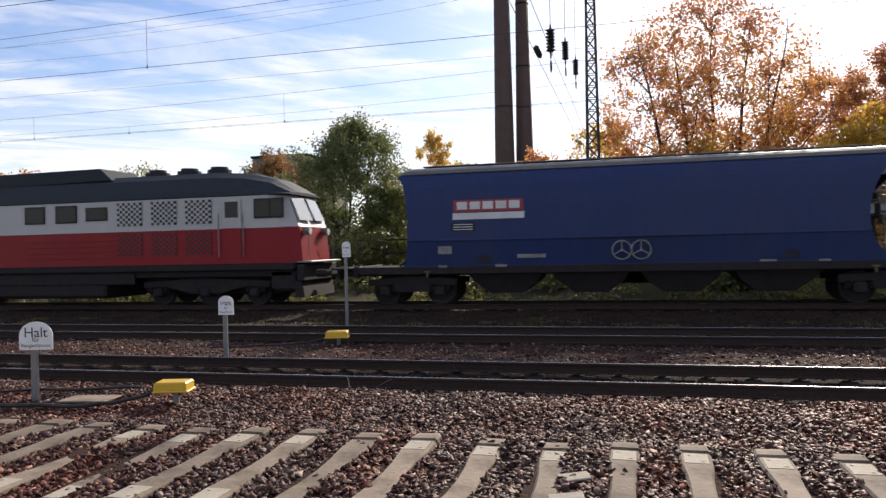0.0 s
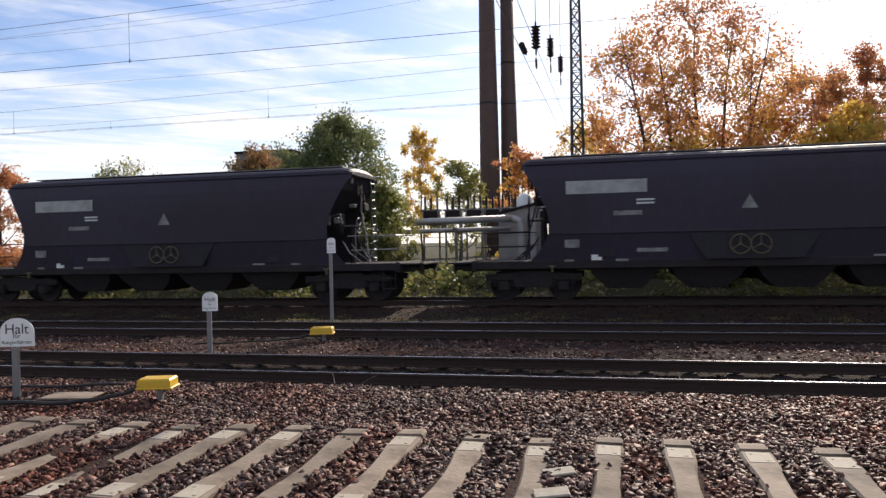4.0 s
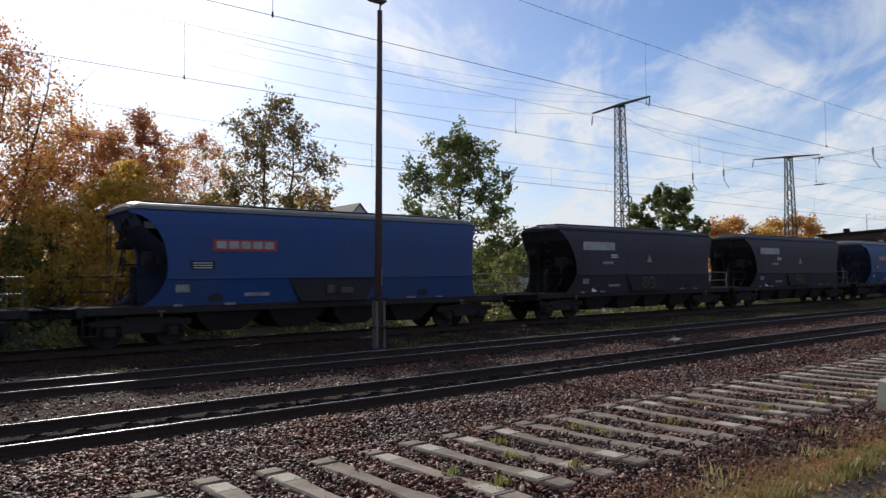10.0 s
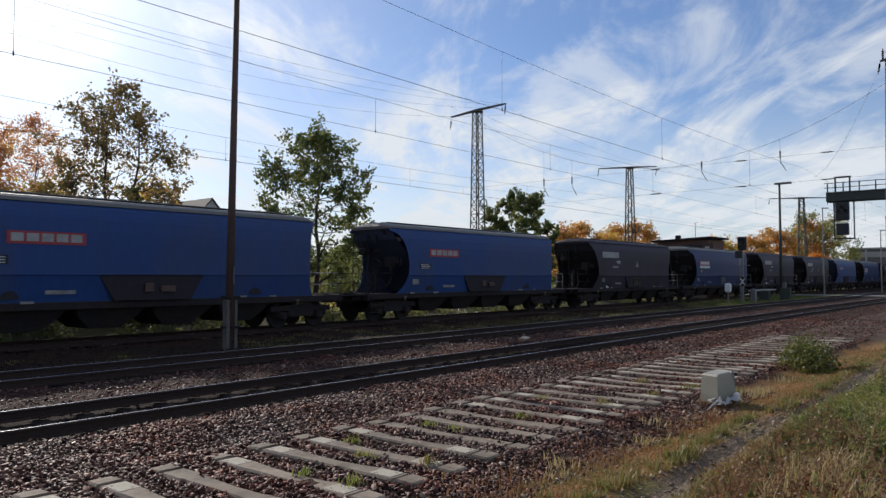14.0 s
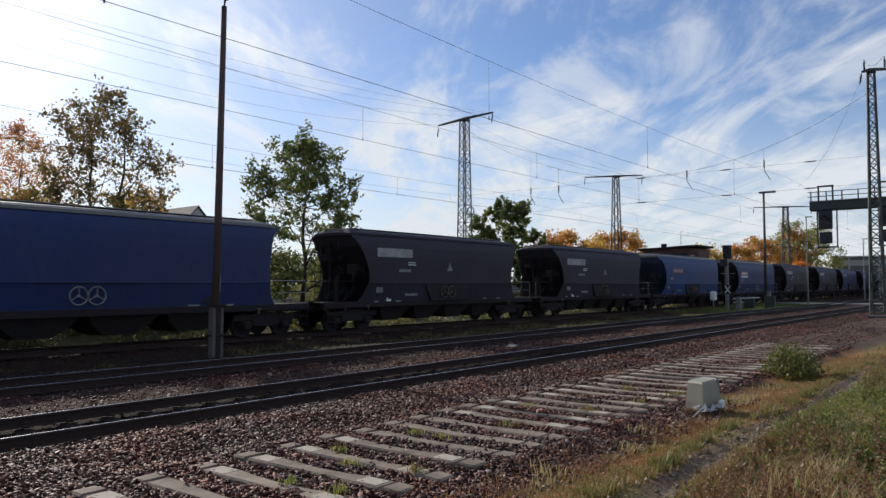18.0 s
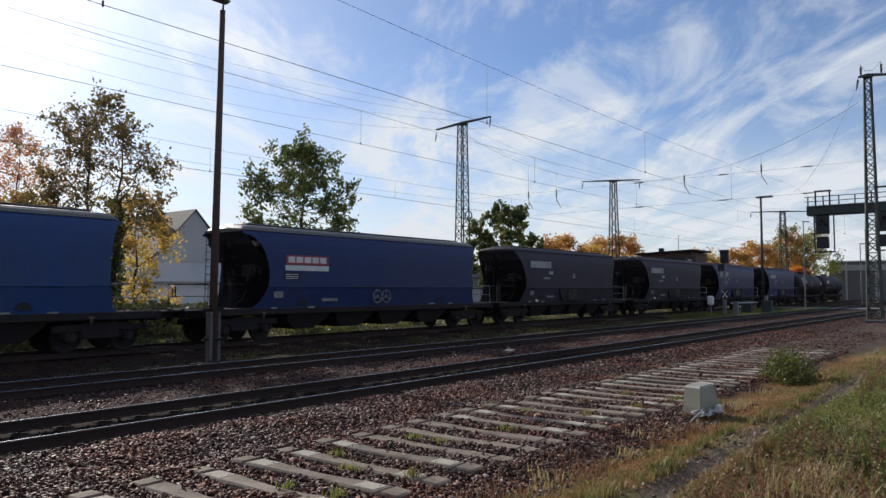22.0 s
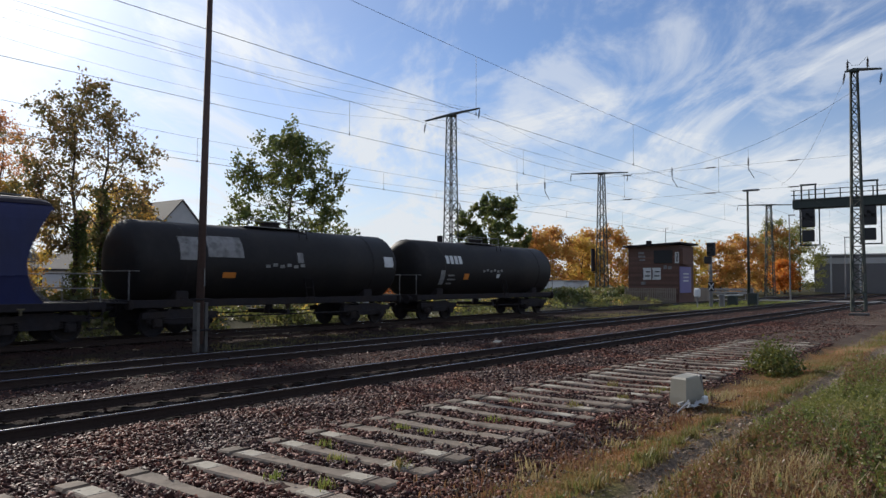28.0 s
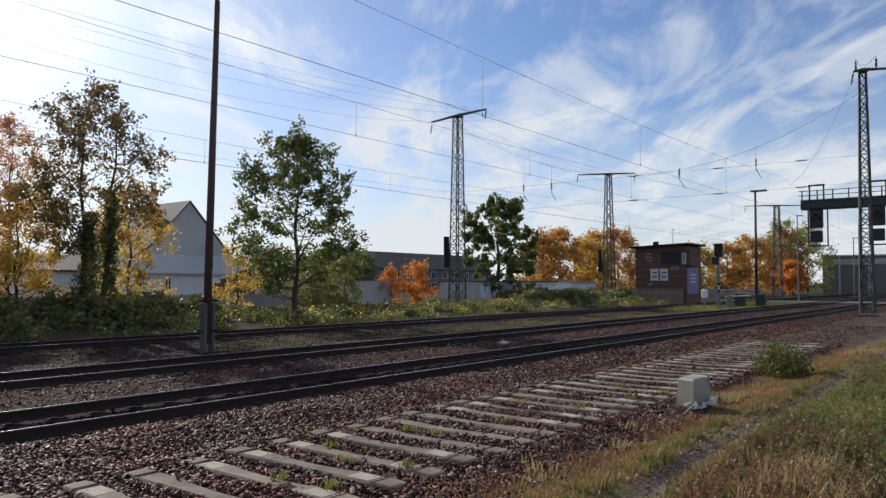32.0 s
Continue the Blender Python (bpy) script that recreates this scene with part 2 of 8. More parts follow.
M_FRAME = mat("underframe_grime", (0.027, 0.023, 0.025), 0.85, 0.0, spec=0.2, vary=0.35, grain=10, stain=1.5, bump=0.15, tint=(0.04, 0.028, 0.02), amount=0.5)
# tones for wagon end recesses, with their shade mixed into the base colour
M_RECESS = mat("recess_shade_dark_plate", (0.032, 0.029, 0.034), 0.8, spec=0.2, vary=0.3, grain=8, stain=1.2, bump=0.1)
M_RECESSB = mat("blue_recess_shade", (0.048, 0.058, 0.098), 0.7, spec=0.3, vary=0.3, grain=8, stain=1.2, bump=0.1)
M_TANK = mat("sooty_tank", (0.015, 0.013, 0.013), 0.6, 0.0, spec=0.25, vary=0.3, grain=5, stain=0.5, bump=0.05, tint=(0.035, 0.028, 0.024), amount=0.6)
M_RED = mat("red_loco_paint", (0.24, 0.006, 0.012), 0.4, spec=0.25, vary=0.12, grain=6, stain=0.8, bump=0.03, tint=(0.25, 0.02, 0.02), amount=0.5)
M_LWHITE = mat("white_loco_paint", (0.42, 0.405, 0.39), 0.4, vary=0.1, grain=6, stain=0.9, bump=0.03, tint=(0.42, 0.4, 0.37), amount=0.5)
M_LROOF = mat("dark_loco_roof", (0.022, 0.029, 0.038), 0.6, spec=0.2, vary=0.2, grain=5, stain=0.6, bump=0.05, tint=(0.03, 0.03, 0.03), amount=0.5)
M_GRILLE = mat("grille_black", (0.015, 0.015, 0.016), 0.6, vary=0.2, bump=0.1)
M_LABEL = mat("white_label", (0.62, 0.62, 0.60), 0.5, vary=0.12, grain=10, stain=2, bump=0, tint=(0.4, 0.39, 0.37), amount=0.5)
M_LRED = mat("red_label", (0.30, 0.028, 0.035), 0.5, vary=0.1, bump=0)
M_LCYAN = mat("blue_label", (0.05, 0.22, 0.38), 0.5, vary=0.1, bump=0)
M_ORANGEP = mat("orange_label", (0.6, 0.2, 0.03), 0.5, vary=0.1, bump=0)
M_BARK = mat("bark", (0.075, 0.055, 0.042), 0.95, vary=0.35, grain=18, stain=2, bump=0.5, stretch=(1, 1, 0.3))
M_PLASTER = mat("white_plaster", (0.74, 0.74, 0.73), 0.9, vary=0.08, grain=4, stain=0.25, bump=0.05, tint=(0.52, 0.5, 0.47), amount=0.5)
M_GREYPL = mat("grey_plaster", (0.47, 0.465, 0.455), 0.9, vary=0.1, grain=4, stain=0.25, bump=0.05, tint=(0.28, 0.26, 0.25), amount=0.5)
M_DARKPL = mat("dark_grey_plaster", (0.16, 0.15, 0.145), 0.9, vary=0.15, grain=4, stain=0.3, bump=0.05)
M_ROOFD = mat("dark_roof_tiles", (0.06, 0.05, 0.047), 0.8, vary=0.25, grain=5, stain=0.5, bump=0.2)
M_ROOFL = mat("pale_sheet_roof", (0.36, 0.355, 0.34), 0.6, vary=0.1, grain=3, stain=0.4, bump=0.05)
M_BRICK = mat("dark_brick", (0.14, 0.075, 0.055), 0.9, vary=0.35, grain=9, stain=0.5, bump=0.3, tint=(0.09, 0.065, 0.055), amount=0.6, island=0.2)
M_GLASSD = mat("dark_glass", (0.014, 0.016, 0.016), 0.12, vary=0.05, bump=0, spec=0.22)
# pale base tone stands for bright sky in the windscreens
M_PALEGLASS = mat("sky_painted_glass", (0.22, 0.25, 0.28), 0.06, vary=0.1, bump=0, spec=0.8)
M_WOOD = mat("weathered_wood", (0.27, 0.22, 0.17), 0.85, vary=0.3, grain=8, stain=1, bump=0.2, stretch=(1, 1, 0.2))
M_BOX = mat("cream_plastic", (0.29, 0.27, 0.215), 0.5, vary=0.08, grain=10, stain=4, bump=0.05, tint=(0.27, 0.25, 0.19), amount=0.5)
M_BAG = mat("white_film", (0.55, 0.56, 0.57), 0.35, vary=0.1, bump=0.2, through_light=0.3)
M_SIGNAL = mat("signal_black", (0.018, 0.018, 0.02), 0.55, vary=0.15, bump=0.05)
M_PIPE = mat("pipe_cladding", (0.42, 0.41, 0.40), 0.45, 0.4, vary=0.12, grain=5, stain=0.8, bump=0.05, tint=(0.4, 0.36, 0.33), amount=0.4)
M_GREEN = mat("green_gantry_paint", (0.032, 0.044, 0.038), 0.55, 0.1, vary=0.2, bump=0.08)
M_PURPLE = mat("violet_panel", (0.20, 0.17, 0.34), 0.6, vary=0.15, bump=0.03)
M_OLDYEL = mat("old_yellow", (0.10, 0.08, 0.04), 0.6, vary=0.2, bump=0)
M_FADED = mat("faded_paint", (0.24, 0.23, 0.22), 0.6, vary=0.3, grain=9, stain=3, bump=0.02, tint=(0.08, 0.075, 0.07), amount=0.8)
M_GREYLAB = mat("greyed_label", (0.36, 0.36, 0.35), 0.6, vary=0.25, grain=7, stain=2.5, bump=0.02, tint=(0.20, 0.195, 0.19), amount=0.7)
M_BLADE = leaf_mat("grass_blade", [(0.105, 0.135, 0.03), (0.175, 0.18, 0.048), (0.27, 0.205, 0.07), (0.30, 0.175, 0.08)], 0.42)
M_WEED = leaf_mat("weed_leaf", [(0.06, 0.085, 0.03), (0.11, 0.13, 0.04), (0.18, 0.17, 0.06), (0.22, 0.15, 0.07)], 0.45)
M_DARKLEAF = leaf_mat("dark_bush_leaf", [(0.04, 0.062, 0.018), (0.07, 0.095, 0.025), (0.12, 0.13, 0.03), (0.19, 0.16, 0.04)], 0.4)
M_MAPLE = leaf_mat("maple_leaf", [(0.24, 0.26, 0.05), (0.36, 0.34, 0.055), (0.52, 0.40, 0.065), (0.60, 0.37, 0.075), (0.60, 0.31, 0.085), (0.56, 0.26, 0.10), (0.50, 0.22, 0.115)], 0.66, 0.04)
M_REDLEAF = leaf_mat("red_leaf", [(0.50, 0.29, 0.10), (0.50, 0.24, 0.10), (0.48, 0.19, 0.09), (0.40, 0.15, 0.09)], 0.66)
M_YELLEAF = leaf_mat("yellow_leaf", [(0.42, 0.39, 0.08), (0.62, 0.45, 0.09), (0.62, 0.38, 0.09), (0.50, 0.27, 0.09)], 0.68)
M_OAK = leaf_mat("green_leaf", [(0.068, 0.10, 0.032), (0.11, 0.145, 0.043), (0.17, 0.185, 0.052), (0.28, 0.235, 0.07)], 0.5)
M_BROWNOAK = leaf_mat("brown_green_leaf", [(0.09, 0.105, 0.04), (0.155, 0.14, 0.05), (0.25, 0.165, 0.06), (0.32, 0.165, 0.075)], 0.48)
M_WILLOW = leaf_mat("willow_leaf", [(0.095, 0.135, 0.055), (0.14, 0.18, 0.07), (0.20, 0.215, 0.085), (0.27, 0.25, 0.10)], 0.5)
M_RUSSET = leaf_mat("russet_leaf", [(0.16, 0.15, 0.05), (0.26, 0.16, 0.06), (0.30, 0.13, 0.06), (0.24, 0.10, 0.055)], 0.5)
M_ORANGE = leaf_mat("orange_leaf", [(0.66, 0.36, 0.07), (0.68, 0.28, 0.05), (0.62, 0.22, 0.04), (0.50, 0.17, 0.04)], 0.55)
M_FARLEAF = leaf_mat("rust_leaf", [(0.42, 0.35, 0.09), (0.54, 0.33, 0.08), (0.54, 0.25, 0.07), (0.40, 0.19, 0.08)], 0.6)
M_OLIVE = leaf_mat("olive_leaf", [(0.13, 0.165, 0.045), (0.20, 0.215, 0.06), (0.29, 0.27, 0.08), (0.38, 0.31, 0.10)], 0.5)


# ---- mesh kit ----
class Bag:
    """Vertices and faces of one mesh."""

    def __init__(self):
        self.v, self.f = [], []

    def add(self, verts, faces):
        o = len(self.v)
        self.v += [tuple(p) for p in verts]
        self.f += [tuple(i + o for i in f) for f in faces]
        return self

    def box(self, c, s, ch=0.0, rz=0.0):
        """A box with chamfered edges, turned about z."""
        hx, hy, hz = s[0] / 2, s[1] / 2, s[2] / 2
        ch = min(ch, 0.45 * min(s)) if ch else 0
        co, si = math.cos(rz), math.sin(rz)

        def w(x, y, z):
            return (c[0] + x * co - y * si, c[1] + x * si + y * co, c[2] + z)

        if not ch:
            v = [w(x, y, z) for z in (-hz, hz) for x, y in ((-hx, -hy), (hx, -hy), (hx, hy), (-hx, hy))]
            return self.add(v, [(3, 2, 1, 0), (4, 5, 6, 7), (0, 1, 5, 4), (1, 2, 6, 5), (2, 3, 7, 6), (3, 0, 4, 7)])
        rings = []
        for z, d in ((-hz, ch), (-hz + ch, 0), (hz - ch, 0), (hz, ch)):
            x, y, k = hx - d, hy - d, ch * 0.6
            rings.append([w(-x + k, -y, z), w(x - k, -y, z), w(x, -y + k, z), w(x, y - k, z), w(x - k, y, z), w(-x + k, y, z), w(-x, y - k, z), w(-x, -y + k, z)])
        return self.loft(rings, True)

    def loft(self, rings, caps=False, closed=True):
        n, v, f = len(rings[0]), [p for r in rings for p in r], []
        for a in range(len(rings) - 1):
            for i in range(n if closed else n - 1):
                j = (i + 1) % n
                f.append((a * n + i, a * n + j, (a + 1) * n + j, (a + 1) * n + i))
        if caps:
            f.append(tuple(reversed(range(n))))
            f.append(tuple(range((len(rings) - 1) * n, len(rings) * n)))
        return self.add(v, f)

    def tube(self, p, q, r, r2=None, n=6, caps=True):
        p, q = Vector(p), Vector(q)
        d = (q - p).normalized() if (q - p).length > 1e-6 else Vector((0, 0, 1))
        a = d.cross(Vector((0, 0, 1)) if abs(d.z) < 0.9 else Vector((1, 0, 0))).normalized()
        b = d.cross(a)
        r2 = r if r2 is None else r2
        ring = lambda c, k: [tuple(c + (a * math.cos(2 * math.pi * i / n) + b * math.sin(2 * math.pi * i / n)) * k) for i in range(n)]  # noqa: E731
        return self.loft([ring(p, r), ring(q, r2)], caps)

    def path(self, pts, r, n=5):
        """One bent tube along the points."""
        pts = [Vector(p) for p in pts]
        rings, side = [], None
        for i, p in enumerate(pts):
            d = (pts[min(i + 1, len(pts) - 1)] - pts[max(i - 1, 0)]).normalized()
            ref = side if side is not None else (Vector((0, 0, 1)) if abs(d.z) < 0.9 else Vector((1, 0, 0)))
            a = d.cross(ref)
            if a.length < 1e-4:
                a = d.cross(Vector((0.3, 1, 0.2)))
            a.normalize()
            b = d.cross(a)
            side = -b if side is None else a.cross(d) if a.cross(d).dot(side) > 0 else -a.cross(d)
            rings.append([tuple(p + (a * math.cos(2 * math.pi * k / n) + side * math.sin(2 * math.pi * k / n)) * r) for k in range(n)])
        return self.loft(rings, True)

    def ring(self, c, axis, big, small, n=16, m=6):
        """A torus about the axis x, y or z."""
        rows = []
        for i in range(n + 1):
            t = 2 * math.pi * i / n
            row = []
            for j in range(m):
                u = 2 * math.pi * j / m
                k, h = big + small * math.cos(u), small * math.sin(u)
                x, y = k * math.cos(t), k * math.sin(t)
                row.append({"x": (c[0] + h, c[1] + x, c[2] + y), "y": (c[0] + x, c[1] + h, c[2] + y), "z": (c[0] + x, c[1] + y, c[2] + h)}[axis])
            rows.append(row)
        return self.loft(rows)

    def prism(self, outline, axis, a, b):
        """An outline in the two other axes, drawn out along the axis from a to b."""
        put = {"x": lambda p, k: (k, p[0], p[1]), "y": lambda p, k: (p[0], k, p[1]), "z": lambda p, k: (p[0], p[1], k)}[axis]
        return self.loft([[put(p, a) for p in outline], [put(p, b) for p in outline]], True)

    def mesh(self, name):
        me = bpy.data.meshes.new(name)
        me.from_pydata(self.v, [], self.f)
        bm = bmesh.new()
        bm.from_mesh(me)
        bmesh.ops.recalc_face_normals(bm, faces=bm.faces)
        bm.to_mesh(me)
        bm.free()
        return me


def part(name, bag, material, parent=None, label="", smooth=False, recalc=True):
    me = bag.mesh(name) if isinstance(bag, Bag) else bag
    if not me.materials:
        me.materials.append(material)
    if smooth:
        me.polygons.foreach_set("use_smooth", [True] * len(me.polygons))
    ob = new(name, me)
    ob.parent = parent
    if label:
        ob["label"] = label
    return ob


def thing(name, x, y, z, label, category, group="", kind="", rz=0):
    ob = new(name)
    ob.matrix_basis = pose(x, y, z, 0, 0, rz)
    ob.empty_display_size = 0.2
    return tagged(ob, label, category, group, kind)


def words(text, size, m, material, parent, name="lettering", spread=1.0):
    """Flat letters in the built-in font, as a mesh, set by the matrix m."""
    cu = bpy.data.curves.new(name, "FONT")
    cu.body, cu.size, cu.align_x, cu.align_y, cu.extrude, cu.space_character = text, size, "CENTER", "CENTER", 0.001, spread
    tmp = new("tmp_text", cu)
    me = bpy.data.meshes.new_from_object(tmp.evaluated_get(bpy.context.evaluated_depsgraph_get()))
    bpy.data.objects.remove(tmp)
    me.transform(m)
    me.materials.clear()
    me.materials.append(material)
    ob = new(name, me)
    ob.parent = parent
    return ob


def quads_mesh(name, centres, ax, ay, material):
    """Many small four-sided leaves at once; ax and ay are half axes."""
    n = len(centres)
    v = np.stack([centres - ax * 0.55 - ay, centres + ax - ay * 0.1, centres + ax * 0.1 + ay, centres - ax + ay * 0.2], 1).reshape(-1, 3)
    me = bpy.data.meshes.new(name)
    me.vertices.add(4 * n), me.loops.add(4 * n), me.polygons.add(n)
    me.vertices.foreach_set("co", v.astype(np.float32).ravel())
    me.loops.foreach_set("vertex_index", np.arange(4 * n, dtype=np.int32))
    me.polygons.foreach_set("loop_start", np.arange(0, 4 * n, 4, dtype=np.int32))
    me.polygons.foreach_set("loop_total", np.full(n, 4, dtype=np.int32))
    me.update(calc_edges=True)
    me.materials.append(material)
    return me


def tris_mesh(name, v, f, material):
    me = bpy.data.meshes.new(name)
    me.vertices.add(len(v)), me.loops.add(3 * len(f)), me.polygons.add(len(f))
    me.vertices.foreach_set("co", v.astype(np.float32).ravel())
    me.loops.foreach_set("vertex_index", f.astype(np.int32).ravel())
    me.polygons.foreach_set("loop_start", np.arange(0, 3 * len(f), 3, dtype=np.int32))
    me.polygons.foreach_set("loop_total", np.full(len(f), 3, dtype=np.int32))
    me.update(calc_edges=True)
    me.materials.append(material)
    return me


def rand_dirs(rng, n):
    d = rng.normal(size=(n, 3))
    return d / np.linalg.norm(d, axis=1, keepdims=True)


# ---- ground and tracks ----
RAIL_Z = 0.16
TRACKS = (0.7525, 5.70, 13.37)       # centre lines, y
GAUGE = 1.505


def relief(x, y):
    """Height of the ground: low banks of stone between the tracks, a soft verge towards the path, a rise under the far brush."""
    z = 0.02 * np.sin(x * 1.7 + y * 2.3) * np.cos(x * 0.9 - y * 1.1) + 0.015 * np.sin(x * 4.1) * np.sin(y * 3.7)
    z = z + 0.10 * np.exp(-((y + 1.2) / 0.9) ** 2) * 0.5
    z = z - 0.10 * np.exp(-((y - 10.0) / 1.4) ** 2)
    z = z + 0.12 * np.clip((-5.9 - y) / 1.2, 0, 1) + 0.05 * np.sin(x * 0.8) * np.clip((-6.2 - y) / 1.0, 0, 1)
    z = z + 0.35 * np.clip((y - 16.0) / 3.0, 0, 1)
    z = z + 0.078 * np.clip((y + 6.0) / 0.5, 0, 1) * np.clip((-2.2 - y) / 0.5, 0, 1)
    z = z - 0.07 * np.exp(-((y + 7.21 + 0.08 * np.sin(x * 0.9)) / 0.17) ** 2)
    for c in TRACKS:
        flat = np.clip(1.05 - np.abs(y - c), 0, 0.3) / 0.3
        z = z * (1 - flat) + (-0.045) * flat
    return z - 0.02


def ground_sheet(name, xs, ys, material, label, lift=0.0, kind="structure", cat="ground"):
    X, Y = np.meshgrid(xs, ys)
    Z = relief(X, Y) + lift
    far = np.clip((np.hypot(X - 20, Y - 5) - 110) / 120, 0, 1)
    Z = Z * (1 - far)
    v = np.stack([X.ravel(), Y.ravel(), Z.ravel()], 1)
    n, m = len(xs), len(ys)
    a = (np.arange(m - 1)[:, None] * n + np.arange(n - 1)[None]).ravel()
    f = np.concatenate([np.stack([a, a + 1, a + n + 1], 1), np.stack([a, a + n + 1, a + n], 1)])
    me = tris_mesh(name, v, f, material)
    me.polygons.foreach_set("use_smooth", [True] * len(me.polygons))
    return tagged(new(name, me), label, cat, kind=kind)


def ground_material():
    """Stone between the tracks; earth, straw and grass on the verge and beyond."""
    m = bpy.data.materials.new("ground_mix")
    m.use_nodes = True
    nt = m.node_tree
    N, L = nt.nodes.new, nt.links.new
    b = nt.nodes["Principled BSDF"]
    b.inputs["Roughness"].default_value, b.inputs["Specular IOR Level"].default_value = 0.95, 0.08
    tc, sep = N("ShaderNodeTexCoord"), N("ShaderNodeSeparateXYZ")
    L(tc.outputs["Object"], sep.inputs[0])
    noises = []
    for s, d in ((28, 5), (1.1, 6), (0.25, 4)):
        n = N("ShaderNodeTexNoise")
        n.inputs["Scale"].default_value, n.inputs["Detail"].default_value = s, d
        L(tc.outputs["Object"], n.inputs[0])
        noises.append(n.outputs[0])

    def mr(src, a, c, lo=0.0, hi=1.0):
        r = N("ShaderNodeMapRange")
        for i, k in enumerate((a, c, lo, hi)):
            r.inputs[i + 1].default_value = k
        L(src, r.inputs[0])
        return r.outputs[0]

    def mixc(f, a, c):
        x = N("ShaderNodeMix")
        x.data_type = "RGBA"
        for i, k in ((0, f), (6, a), (7, c)):
            if isinstance(k, tuple):
                x.inputs[i].default_value = (*k, 1)
            else:
                L(k, x.inputs[i])
        return x.outputs[2]

    def op(o, a, c):
        x = N("ShaderNodeMath")
        x.operation = o
        for i, k in enumerate((a, c)):
            if isinstance(k, float):
                x.inputs[i].default_value = k
            else:
                L(k, x.inputs[i])
        return x.outputs[0]

    stone = mixc(mr(noises[0], 0.35, 0.65), (0.026, 0.016, 0.014), (0.062, 0.036, 0.030))
    stone = mixc(mr(noises[1], 0.45, 0.7, 0, 0.5), stone, (0.07, 0.038, 0.028))
    earth = mixc(mr(noises[0], 0.3, 0.7), (0.10, 0.075, 0.056), (0.23, 0.18, 0.135))
    moss = mixc(mr(noises[1], 0.45, 0.6), (0.30, 0.155, 0.07), (0.20, 0.17, 0.065))
    moss = mixc(mr(noises[0], 0.35, 0.75, 0, 0.6), moss, (0.10, 0.066, 0.04))
    weedy = mixc(mr(noises[1], 0.42, 0.6), (0.13, 0.092, 0.05), (0.10, 0.10, 0.036))
    wob = op("ADD", sep.outputs[1], op("MULTIPLY", op("SUBTRACT", noises[1], 0.5), 0.7))
    verge = mixc(mr(wob, -7.15, -6.95), earth, moss)
    verge = mixc(mr(wob, -7.40, -7.60), verge, weedy)
    yy = op("ADD", sep.outputs[1], op("MULTIPLY", op("SUBTRACT", noises[1], 0.5), 1.6))
    col = mixc(mr(yy, -5.5, -6.0), stone, verge)
    for c in TRACKS:
        dist = op("ABSOLUTE", op("SUBTRACT", sep.outputs[1], c), 0.0)
        col = mixc(mr(dist, 0.95, 0.70), col, mixc(mr(noises[0], 0.35, 0.65), (0.010, 0.0075, 0.007), (0.026, 0.018, 0.016)))
    mid = op("MULTIPLY", mr(yy, 7.4, 8.4), mr(yy, 11.8, 10.8))
    col = mixc(op("MULTIPLY", mid, 0.7), col, mixc(mr(noises[1], 0.45, 0.65), (0.030, 0.021, 0.018), (0.042, 0.042, 0.018)))
    wornx = op("MULTIPLY", mr(sep.outputs[0], 25.8, 28.8), op("MULTIPLY", mr(yy, -2.2, -3.0), mr(yy, -7.0, -6.2)))
    col = mixc(op("MULTIPLY", wornx, 0.85), col, mixc(mr(noises[1], 0.42, 0.6), (0.085, 0.062, 0.05), (0.14, 0.105, 0.08)))
    col = mixc(mr(yy, 15.0, 16.5), col, mixc(mr(noises[2], 0.4, 0.6), (0.04, 0.04, 0.02), (0.065, 0.055, 0.028)))
    L(col, b.inputs["Base Color"])
    bp = N("ShaderNodeBump")
    bp.inputs["Strength"].default_value, bp.inputs["Distance"].default_value = 0.8, 0.04
    L(noises[0], bp.inputs["Height"]), L(bp.outputs[0], b.inputs["Normal"])
    return m


M_GROUND = ground_material()
XS = np.unique(np.concatenate([np.linspace(-3000, -120, 14), np.linspace(-120, -26, 30), np.arange(-26, 60, 0.3), np.linspace(60, 200, 60), np.linspace(200, 3000, 14)]))
YS = np.unique(np.concatenate([np.linspace(-3000, -60, 10), np.linspace(-60, -14, 12), np.arange(-14, -8, 0.2), np.arange(-8, -5.4, 0.06), np.arange(-5.4, 24, 0.2), np.linspace(24, 120, 30), np.linspace(120, 3000, 12)]))
ground_sheet("ground", XS, YS, M_GROUND, "railway yard ground of dark ballast, earth and dry grass")


def rail_profile():
    half = [(0.0625, 0.0), (0.0625, 0.012), (0.012, 0.032), (0.009, 0.115), (0.034, 0.128), (0.034, 0.150), (0.026, 0.160)]
    return half + [(-a, z) for a, z in reversed(half)]


